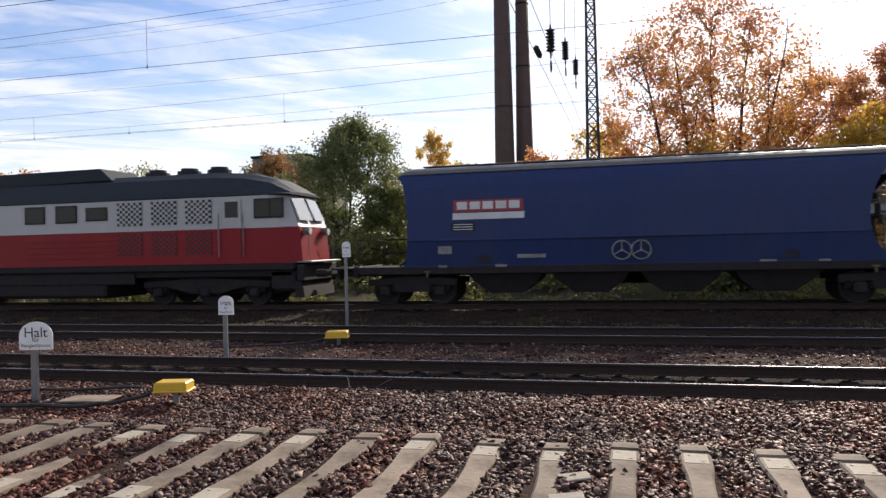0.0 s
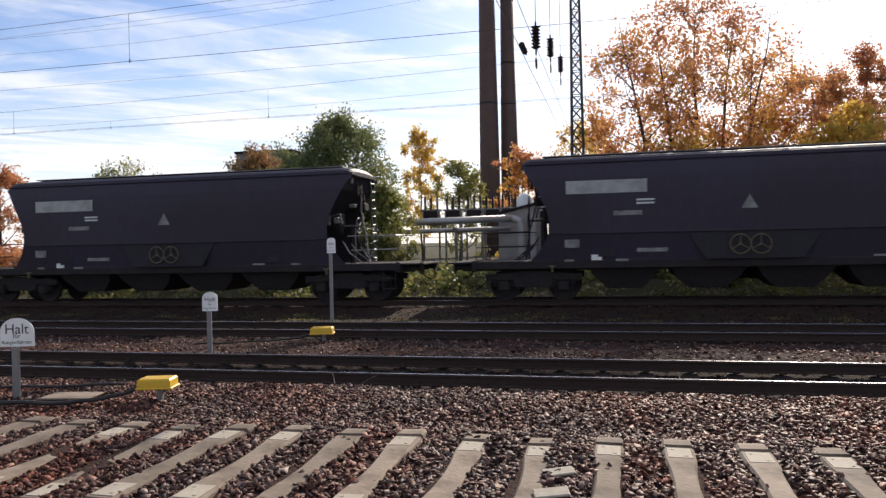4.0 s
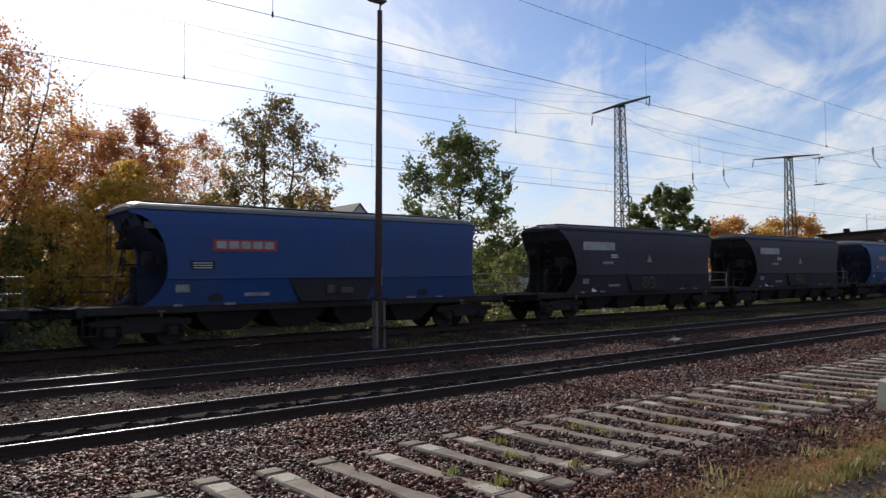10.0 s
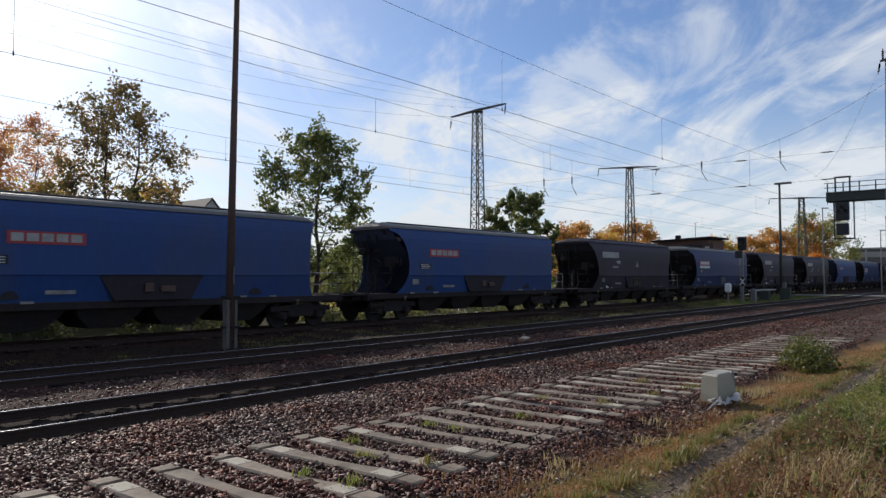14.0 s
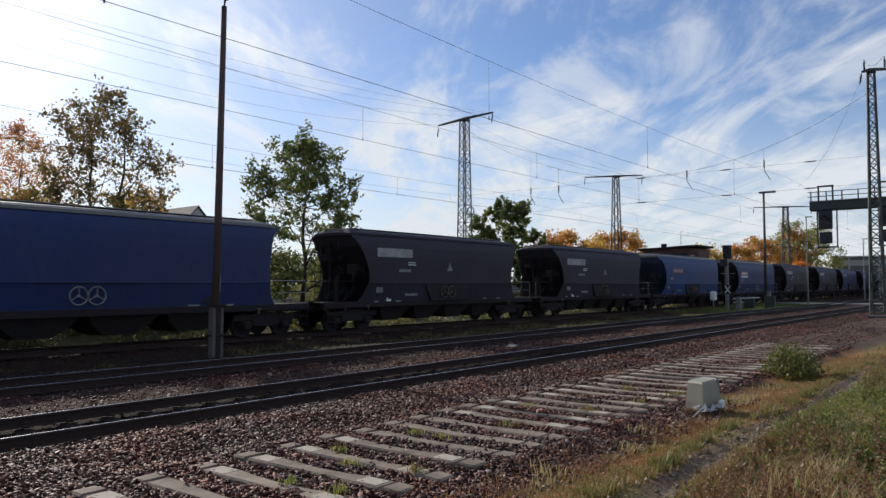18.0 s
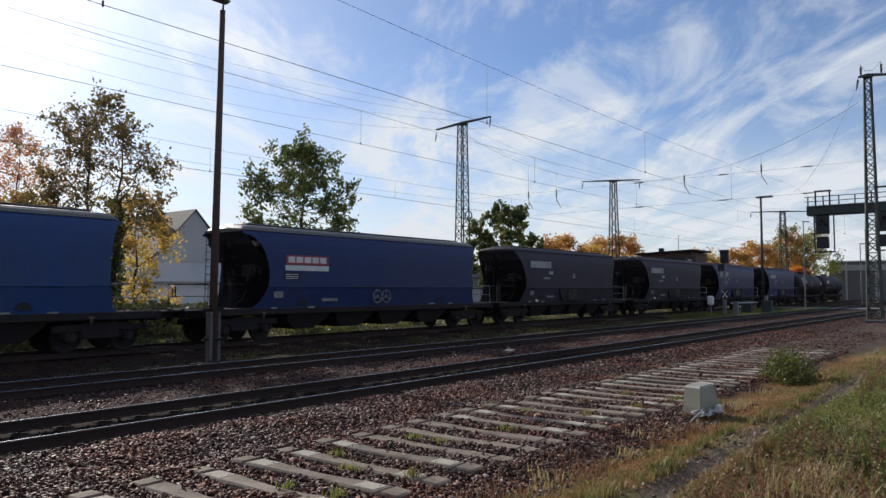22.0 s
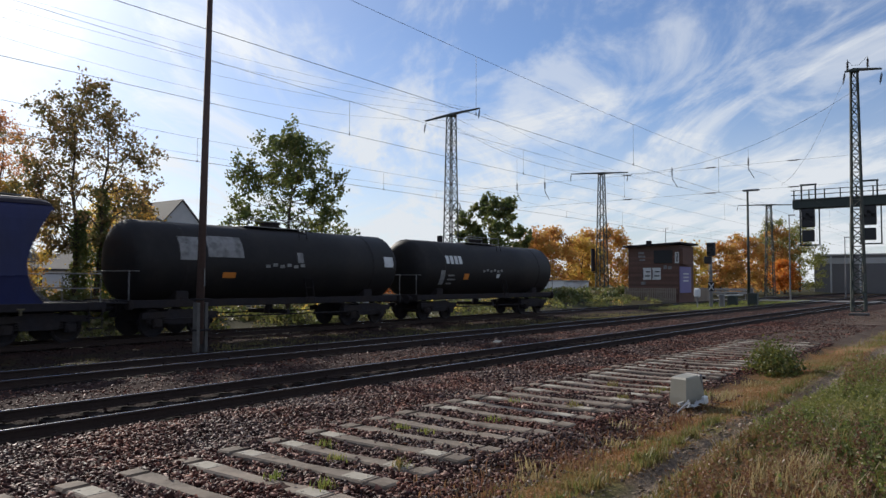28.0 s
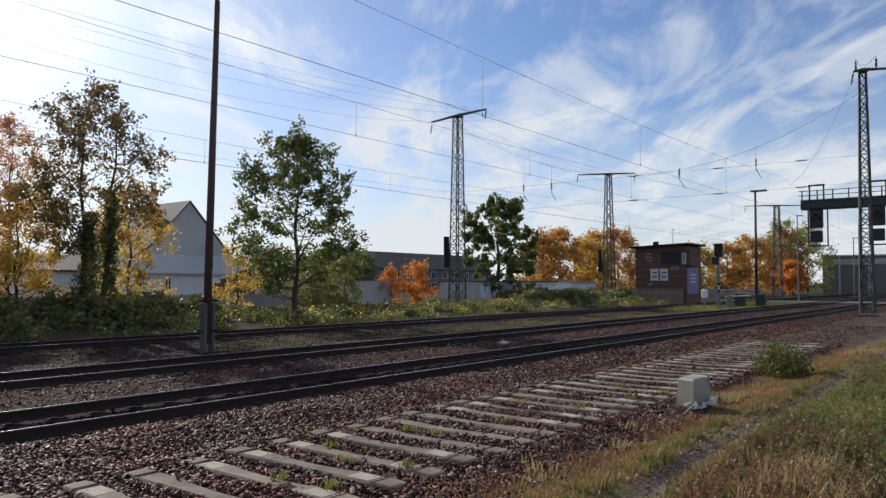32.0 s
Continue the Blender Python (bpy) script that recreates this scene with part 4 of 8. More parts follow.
def logo(parent, kind, a):
    """Owner's marks: plain bars in the mark's colours on the leading third of both sides."""
    if kind in ("A", "A2"):
        x = -a + (2.88 if kind == "A" else 3.5)
        plate(parent, x, 3.05, 2.15, 0.36, M_LRED, label="red owner's mark with pale bars", out=0.022)
        for i in range(5):
            plate(parent, x - 0.80 + i * 0.40, 3.06, 0.32, 0.23, M_LABEL if kind == "A" else M_GREYLAB, "mark_bar", out=0.03)
        if kind == "A":
            plate(parent, x, 2.74, 2.2, 0.2, M_LABEL, out=0.022, label="white strip under the mark")
        plate(parent, -a + 2.1, 2.42, 0.75, 0.25, M_RECESS, "notice_plate", "dark notice with pale lines")
        for i in range(3):
            plate(parent, -a + 2.1, 2.49 - i * 0.075, 0.6, 0.025, M_LABEL, "notice_line", out=0.02)
    elif kind == "B":
        x = -a + 2.5
        plate(parent, x, 3.36, 2.3, 0.38, M_GREYLAB, label="long greyed white owner's panel", out=0.03)
        plate(parent, x + 1.1, 2.95, 0.5, 0.05, M_LABEL, "notice_line", out=0.02)
        plate(parent, x + 1.1, 2.85, 0.5, 0.05, M_LABEL, "notice_line", out=0.02)
        plate(parent, x + 0.6, 2.58, 0.8, 0.13, M_FADED, "number_bar", out=0.02)
        for s in (-1, 1):
            tri = [(-s * (-a + 6.4) + d, z) for d, z in ((-0.22, 2.62), (0.22, 2.62), (0, 3.0))]
            part("warning_triangle", Bag().prism(tri, "y", s * (side_y(2.8) + 0.01), s * (side_y(2.8) + 0.018)), M_FADED, parent, "pale warning triangle")
        plate(parent, -a + 2.2, 1.32, 0.3, 0.2, M_WHITE, "data_plate", "small white plate")
    else:
        x = -a + 2.55
        plate(parent, x, 3.24, 2.1, 0.16, M_LRED, label="faded red and blue owner's mark", out=0.022)
        plate(parent, x, 3.04, 2.1, 0.24, M_LCYAN, out=0.022)
        for i in range(5):
            plate(parent, x - 0.8 + i * 0.4, 3.13, 0.27, 0.22, M_FADED, "mark_bar", out=0.03)
        for s in (-1, 1):
            tri = [(-s * (-a + 6.45) + d, z) for d, z in ((-0.2, 2.9), (0.2, 2.9), (0, 3.24))]
            part("warning_triangle", Bag().prism(tri, "y", s * (side_y(3.0) + 0.01), s * (side_y(3.0) + 0.018)), M_YELLOW, parent, "yellow warning triangle")
        for s in (-1, 1):
            rod = Bag().tube((-5.2, s * 1.53, 1.9), (5.2, s * 1.53, 1.9), 0.03, n=6)
            part("operating_rod", rod, M_RUST, parent)


def tank_wagon():
    t = new("tank_wagon")
    Lh, R, zc = 6.45, 1.42, 2.55
    rings = []
    for x, k in ((-Lh, 0.02), (-Lh + 0.02, 0.45), (-Lh + 0.09, 0.74), (-Lh + 0.22, 0.92), (-Lh + 0.42, 1.0), (-2.2, 1.0), (0, 1.0), (2.2, 1.0), (Lh - 0.42, 1.0), (Lh - 0.22, 0.92), (Lh - 0.09, 0.74), (Lh - 0.02, 0.45), (Lh, 0.02)):
        rings.append([(x, R * k * math.cos(q), zc + R * k * math.sin(q)) for q in np.linspace(0, 2 * math.pi, 28, endpoint=False)])
    part("tank", Bag().loft(rings, True), M_TANK, t, "sooty black tank barrel", smooth=True)
    for x in (-4.6, -1.9, 1.9, 4.6):
        band = Bag().loft([[(x + d, (R + 0.012) * math.cos(q), zc + (R + 0.012) * math.sin(q)) for q in np.linspace(0, 2 * math.pi, 28, endpoint=False)] for d in (-0.06, 0.06)])
        part("tank_band", band, M_TANK, t)
    dome = Bag().tube((0, 0, zc + R - 0.1), (0, 0, zc + R + 0.18), 0.36, n=16).tube((0, 0, zc + R + 0.18), (0, 0, zc + R + 0.24), 0.42, n=16)
    part("manhole", dome, M_FRAME, t)
    pf = Bag().box((0, 0.0, zc + R + 0.02), (3.0, 1.0, 0.04), 0.01)
    for s in (-1, 1):
        pf.path([(-1.5, s * 0.55, zc + R), (-1.5, s * 0.55, zc + R + 0.35), (1.5, s * 0.55, zc + R + 0.35), (1.5, s * 0.55, zc + R)], 0.02)
    part("top_platform", pf, M_STEEL, t)
    for s in (-1, 1):
        ladder(t, (0.9, s * 0.9, zc + R), (0.9, s * 1.5, 1.1), (0.4, 0, 0), 8)
    fr = Bag()
    for s in (-1, 1):
        fr.box((0, s * 1.1, 1.12), (13.2, 0.12, 0.26), 0.02)
        fr.tube((-5.5, s * 1.35, 0.62), (5.5, s * 1.35, 0.62), 0.025, n=5)
    for k in (-1, 1):
        fr.box((k * 6.55, 0, 1.1), (0.14, 2.6, 0.34), 0.03)
        fr.box((k * 4.6, 0, 1.3), (0.5, 2.2, 0.5), 0.05)
    fr.tube((0, 0.0, 1.2), (0, 0.0, 0.6), 0.18, n=10)
    fr.tube((0, -1.2, 0.7), (0, 1.2, 0.7), 0.09, n=8)
    part("underframe", fr, M_FRAME, t)
    for k in (-1, 1):
        bogie(t, k * 4.6)
        buffers(t, k * 6.95)
        rl = Bag()
        for s in (-1, 1):
            rl.path([(k * 6.6, s * 1.2, 1.2), (k * 6.6, s * 1.2, 2.2), (k * 6.2, s * 1.2, 2.2)], 0.02)
        rl.tube((k * 6.6, -1.2, 2.2), (k * 6.6, 1.2, 2.2), 0.02, n=5)
        part("platform_railing", rl, M_STEEL, t)
    return t


def locomotive():
    t = new("diesel_locomotive")
    Lh = 9.8
    # side section: lower red, upper white, roof
    def shell(z0, z1, inset0=0.0, inset1=0.0):
        y0, y1 = 1.42 - inset0, 1.42 - inset1
        n0 = lambda z: float(np.interp(z, [1.4, 2.6, 3.65], [0.05, 0.16, 0.62]))  # noqa: E731
        a, b = Lh - n0(z0), Lh - n0(z1)
        ring = lambda e, y, z: [(-e, -y * 0.78, z), (-e + 0.5, -y, z), (e - 0.5, -y, z), (e, -y * 0.78, z), (e, y * 0.78, z), (e - 0.5, y, z), (-e + 0.5, y, z), (-e, y * 0.78, z)]  # noqa: E731
        return Bag().loft([ring(a, y0, z0), ring(b, y1, z1)], True)
    part("lower_body", shell(1.42, 2.60), M_RED, t, "red lower body side")
    part("upper_body", shell(2.602, 3.66, 0.0, 0.04), M_LWHITE, t, "greyish white upper body side")
    part("side_sill", Bag().box((0, 0, 1.30), (2 * Lh - 0.5, 2.86, 0.22), 0.03), M_FRAME, t)
    roof = Bag()
    rows = []
    for x, h in ((-Lh + 0.45, 0.12), (-Lh + 1.2, 0.6), (-Lh + 2.2, 0.86), (-Lh + 3.4, 0.95), (Lh - 3.4, 0.95), (Lh - 2.2, 0.86), (Lh - 1.2, 0.6), (Lh - 0.45, 0.12)):
        rows.append([(x, y, 3.66 + max(0.02, h * k)) for y, k in ((-1.42, -0.0), (-1.36, 0.18), (-1.05, 0.72), (-0.6, 0.95), (0, 1.0), (0.6, 0.95), (1.05, 0.72), (1.36, 0.18), (1.42, 0.0))])
    roof.loft(rows, True, closed=False)
    part("roof", roof, M_LROOF, t, "dark grey roof", smooth=False)
    hood = Bag().prism([(-5.1, 4.35), (-4.6, 4.82), (1.9, 4.88), (2.4, 4.45)], "y", -0.95, 0.95)
    part("roof_hood", hood, M_LROOF, t)
    for x in (3.6, 4.9, 6.1, -6.5):
        part("roof_fan", Bag().tube((x, 0, 4.5), (x, 0, 4.72), 0.42, n=14).tube((x, 0, 4.72), (x, 0, 4.82), 0.30, n=14), M_LROOF, t)
    for s in (-1, 1):
        y = s * 1.425
        def rect(x0, x1, z0, z1, m, name, label="", o=0.012, par=t):
            return part(name, Bag().prism([(x0, z0), (x1, z0), (x1, z1), (x0, z1)], "y", y - s * 0.01, y + s * o), m, par, label)
        def window(x0, x1, z0, z1):
            f = rect(x0 - 0.05, x1 + 0.05, z0 - 0.05, z1 + 0.05, M_FRAME, "window_frame", o=0.008)
            rect(x0, x1, z0, z1, M_GLASSD, "pane", o=0.014, par=f)
        for k in (-1, 1):
            window(*sorted((k * 8.22, k * 9.20)), 2.95, 3.5)
            rect(*sorted((k * 8.74, k * 8.78)), 2.95, 3.5, M_FRAME, "window_bar", o=0.02)
        window(-0.86, -0.10, 3.0, 3.52), window(0.45, 1.24, 3.0, 3.52), window(1.71, 2.49, 3.05, 3.42)
        for x in (3.44, 4.79, 6.11):
            for z0, z1, m in ((2.78, 3.58, M_LWHITE), (1.75, 2.5, M_RED)):
                g = rect(x - 0.49, x + 0.49, z0, z1, M_GRILLE, "grille", "black ventilation grille")
                lat = Bag()
                for i in range(9):
                    for j in range(9):
                        cx, cz = x - 0.49 + 0.98 * (i + 0.5) / 9, z0 + (z1 - z0) * (j + 0.5) / 9
                        if (i + j) % 2:
                            lat.box((cx, y + s * 0.016, cz), (0.112, 0.012, 0.088), 0.0)
                part("lattice", lat, m, g)
        for k in (-1, 1):
            d = rect(*sorted((k * 7.0, k * 7.7)), 1.6, 3.55, M_LWHITE, "door", o=0.02)
            rect(*sorted((k * 7.0, k * 7.7)), 1.6, 2.6, M_RED, "door_panel", o=0.026)
            rect(*sorted((k * 7.12, k * 7.6)), 2.95, 3.48, M_GLASSD, "door_pane", o=0.028)
            for x in (6.9, 7.8):
                part("handrail", Bag().tube((k * x, y + s * 0.07, 1.65), (k * x, y + s * 0.07, 3.1), 0.02, n=6), M_STEEL, t)
        slats = Bag()
        for i in range(4):
            slats.box((0.9, y + s * 0.012, 1.7 + i * 0.2), (3.7, 0.02, 0.05), 0.008)
        part("louvre", slats, M_RED, t)
        part("body_seam", Bag().box((0, y + s * 0.006, 2.60), (2 * Lh - 1.2, 0.02, 0.035), 0.006), M_LWHITE, t)
    for k in (-1, 1):
        for s in (-1, 1):
            w = Bag()
            # windscreen, leaning with the nose
            pts = [(k * (Lh - 0.17), s * 0.10, 2.82), (k * (Lh - 0.22), s * 1.02, 2.82), (k * (Lh - 0.55), s * 0.95, 3.55), (k * (Lh - 0.52), s * 0.10, 3.6)]
            w.add([Vector(p) + Vector((k * 0.05, 0, 0.0)) for p in pts] + [Vector(p) for p in pts], [(0, 1, 2, 3), (7, 6, 5, 4), (0, 4, 5, 1), (1, 5, 6, 2), (2, 6, 7, 3), (3, 7, 4, 0)])
            part("windscreen", w, M_PALEGLASS, t, "windscreen half with sky brightness put into its pale colour")
            h = Bag().tube((k * (Lh - 0.2), s * 0.75, 2.45), (k * (Lh + 0.06), s * 0.75, 2.45), 0.13, n=14)
            part("headlight", h, M_STEEL, t, "round headlight")
            part("headlight_lens", Bag().tube((k * (Lh + 0.05), s * 0.75, 2.45), (k * (Lh + 0.075), s * 0.75, 2.45), 0.11, n=14), M_WHITE, t)
            hr = Bag().path([(k * (Lh + 0.0), s * 1.0, 1.45), (k * (Lh + 0.12), s * 1.0, 1.6), (k * (Lh + 0.12), s * 1.0, 2.3), (k * (Lh - 0.1), s * 1.0, 2.4)], 0.018)
            part("handrail", hr, M_STEEL, t)
        part("front_step", Bag().box((k * (Lh + 0.05), 0, 1.44), (0.5, 2.5, 0.06), 0.01), M_STEEL, t)
        part("buffer_beam", Bag().box((k * (Lh - 0.05), 0, 1.08), (0.25, 2.7, 0.55), 0.04), M_FRAME, t)
        plough = [(k * (Lh - 0.3), 0.28), (k * (Lh + 0.05), 0.28), (k * (Lh - 0.05), 0.82), (k * (Lh - 0.3), 0.82)]
        part("rail_guard", Bag().prism(plough, "y", -1.25, 1.25), M_FRAME, t)
        buffers(t, k * (Lh + 0.95))
        bogie(t, k * 6.1, 1.85, 3)
    part("fuel_tank", Bag().box((0, 0, 0.72), (4.6, 2.6, 0.9), 0.12), M_FRAME, t)
    for k in (-1, 1):
        part("motor_block", Bag().box((k * 6.1, 0, 0.72), (5.4, 1.2, 0.75), 0.1), M_FRAME, t)
        part("sand_box", Bag().box((k * 9.1, 0, 0.85), (0.9, 2.5, 0.7), 0.08), M_FRAME, t)
    uf = Bag().box((0, 0, 1.1), (2 * Lh - 0.8, 2.5, 0.25), 0.03)
    for s in (-1, 1):
        uf.box((0, s * 1.28, 0.95), (7.0, 0.12, 0.4), 0.03)
    part("underframe", uf, M_FRAME, t)
    return t


# leading end of each body along the train, at the clip's start; kind, paint
CONSIST = [
    ("A", "blue", -6.92), ("BL", "dark", 12.5), ("BL", "dark", 31.35), ("BL", "dark", 49.7), ("C", "beige", 67.4), ("M", "mural", 84.5),
    ("BL", "dark", 103.1), ("B", "dark", 120.75), ("A2", "bright", 137.5), ("B", "dark", 156.1), ("B", "dark", 172.4), ("A2", "bright", 189.05),
    ("A2", "blue2", 206.8), ("B", "dark", 224.8), ("AR", "blue", 241.2), ("B", "dark", 259.4), ("B", "dark", 276.1), ("A2", "bright", 292.0),
    ("AR", "blue", 310.1), ("B", "dark", 328.2), ("B", "dark", 345.4), ("B", "violet", 361.3), ("B", "violet", 378.2),
]
HALF = {"A": (7.15, 9.3), "AR": (7.15, 9.3), "M": (7.15, 9.3), "A2": (6.75, 8.75), "B": (6.3, 8.5), "BL": (6.5, 8.65), "C": (6.4, 8.6)}
TRAIN = []   # (thing, centre along the train)


def build_train():
    y, z = TRACKS[2], RAIL_Z
    loco = locomotive()
    tagged(loco, "red and white six-axle diesel locomotive with dark grey roof", "locomotive")
    TRAIN.append((loco, -9.75 - 10.3))
    made = {}
    for kind, paint, lead in CONSIST:
        a, over = HALF[kind]
        key = (kind, paint)
        if key not in made:
            m = {"blue": M_BLUE, "blue2": M_BLUE2, "dark": M_DARK, "beige": M_BEIGE, "mural": M_BLUE, "bright": M_BLUE2, "violet": M_DARKB}[paint]
            t = hopper(kind, a, over, m, M_DARK if kind in ("B", "BL") else M_ROOFG, M_OLDYEL if paint == "dark" else M_FADED, kind in ("A2", "C"))
            logo(t, {"M": "A", "AR": "A", "BL": "B"}.get(kind, kind), a)
            if kind == "M":
                mural(t, a)
            label = {"blue": "blue grain hopper wagon with red and white owner's mark", "blue2": "blue grain hopper wagon with red owner's mark", "bright": "bright blue grain hopper wagon with small red mark",
                     "dark": "grimy dark grey-blue grain hopper wagon with white panel", "beige": "faded beige grain hopper wagon with dirty lower side", "mural": "blue grain hopper wagon painted with a red and white mural",
                     "violet": "faded violet-blue grain hopper wagon with white panel"}[paint]
            tagged(t, label, "freight wagon", "hopper wagons of the freight train")
            made[key] = t
        else:
            t = copy_thing(made[key], pose(0, 0, 0))
        TRAIN.append((t, lead + a))
    tk = tank_wagon()
    tagged(tk, "sooty black tank wagon with faded marks", "tank wagon", "tank wagons at the end of the train")
    t2 = copy_thing(tk, pose(0, 0, 0))
    tank_marks(tk, True), tank_marks(t2, False)
    TRAIN.append((tk, 393.2 + 6.6)), TRAIN.append((t2, 407.6 + 6.6))
    for t, c in TRAIN:
        t.location = (c, y, z)


def mural(t, a):
    """Painted clouds and a dark red heap on the wagon side, as flat shapes."""
    rng = random.Random(3)
    for s in (-1, 1):
        top = [(-s * (-0.6 + 5.6 * i / 12), 3.25 + 0.10 * math.sin(i * 1.9) + rng.uniform(-0.05, 0.05)) for i in range(13)]
        out = top + [(-s * 4.7, 2.1), (-s * -1.0, 2.1)]
        part("red_painting", Bag().prism(out, "y", s * 1.488, s * 1.500), M_MURALRED, t, "dark red painted shape on the side")
        for cx, cz, w, h in ((-4.8, 2.5, 2.2, 0.22), (-3.4, 2.38, 1.9, 0.16), (5.5, 2.5, 1.3, 0.30), (5.7, 2.95, 0.9, 0.16), (-5.6, 2.8, 0.9, 0.12), (-2.6, 2.7, 1.1, 0.14), (-4.2, 2.2, 2.6, 0.10), (4.9, 2.2, 1.8, 0.12)):
            blob = [(-s * cx + w / 2 * math.cos(q) * (1 + 0.25 * math.sin(3 * q + cx)), cz + h * math.sin(q)) for q in np.linspace(0, 2 * math.pi, 14, endpoint=False)]
            part("painted_cloud", Bag().prism(blob, "y", s * 1.49, s * 1.499), M_MURALCLOUD, t, "pale painted cloud")


def tank_marks(t, first):
    R, zc = 1.42, 2.55

    def on(x, z, w, h, m, name, label=""):
        for s in (-1, 1):
            q = [math.asin(max(-1, min(1, (z + k * h / 2 - zc) / R))) for k in (-1, -0.33, 0.33, 1)]
            rows = [[(x - w / 2, s * (R + 0.015) * math.cos(k), zc + (R + 0.015) * math.sin(k)), (x + w / 2, s * (R + 0.015) * math.cos(k), zc + (R + 0.015) * math.sin(k))] for k in q]
            part(name, Bag().loft(rows, closed=False), m, t, label)
    if first:
        on(-3.05, 3.1, 1.5, 0.75, M_FADED, "faded_panel", "faded pale paint panel")
        on(-4.5, 3.0, 0.8, 0.8, M_FADED, "spray_paint_patch", "pale spray-painted scrawl")
        on(-2.9, 2.1, 0.55, 0.2, M_ORANGEP, "hazard_plate", "orange hazard plate")
        on(5.6, 2.75, 0.6, 0.45, M_LABEL, "data_panel")
        on(0.4, 2.8, 0.3, 0.4, M_FADED, "data_panel")
    else:
        for i in range(4):
            on(-4.35 + i * 0.36, 2.98, 0.26, 0.40, M_LABEL, "mark_bar", "white owner's mark as bars")
        on(-4.75, 2.1, 0.35, 0.7, M_FADED, "data_panel")
        on(-4.05, 2.2, 0.55, 0.08, M_FADED, "data_panel")
        on(-4.0, 2.0, 0.65, 0.08, M_FADED, "data_panel")
        on(-4.1, 1.8, 0.45, 0.08, M_FADED, "data_panel")
        on(-2.75, 2.15, 0.4, 0.3, M_ORANGEP, "hazard_plate", "orange hazard plate")
        on(0.2, 2.2, 0.3, 0.2, M_LABEL, "data_panel")
    for k in range(6):
        on(-1.2 + k * 0.34, 2.45 + 0.05 * (k % 2), 0.22, 0.12, M_FADED, "spray_paint_patch")


M_MURALRED = mat("mural_red", (0.030, 0.009, 0.020), 0.5, vary=0.35, grain=3, stain=1.8, bump=0.02, tint=(0.12, 0.012, 0.035), amount=0.75, stretch=(1.5, 1, 0.3))
M_MURALCLOUD = mat("mural_cloud", (0.11, 0.17, 0.29), 0.5, vary=0.35, grain=4, stain=2.2, bump=0.02, tint=(0.03, 0.055, 0.16), amount=0.9, spec=0.2)
build_train()


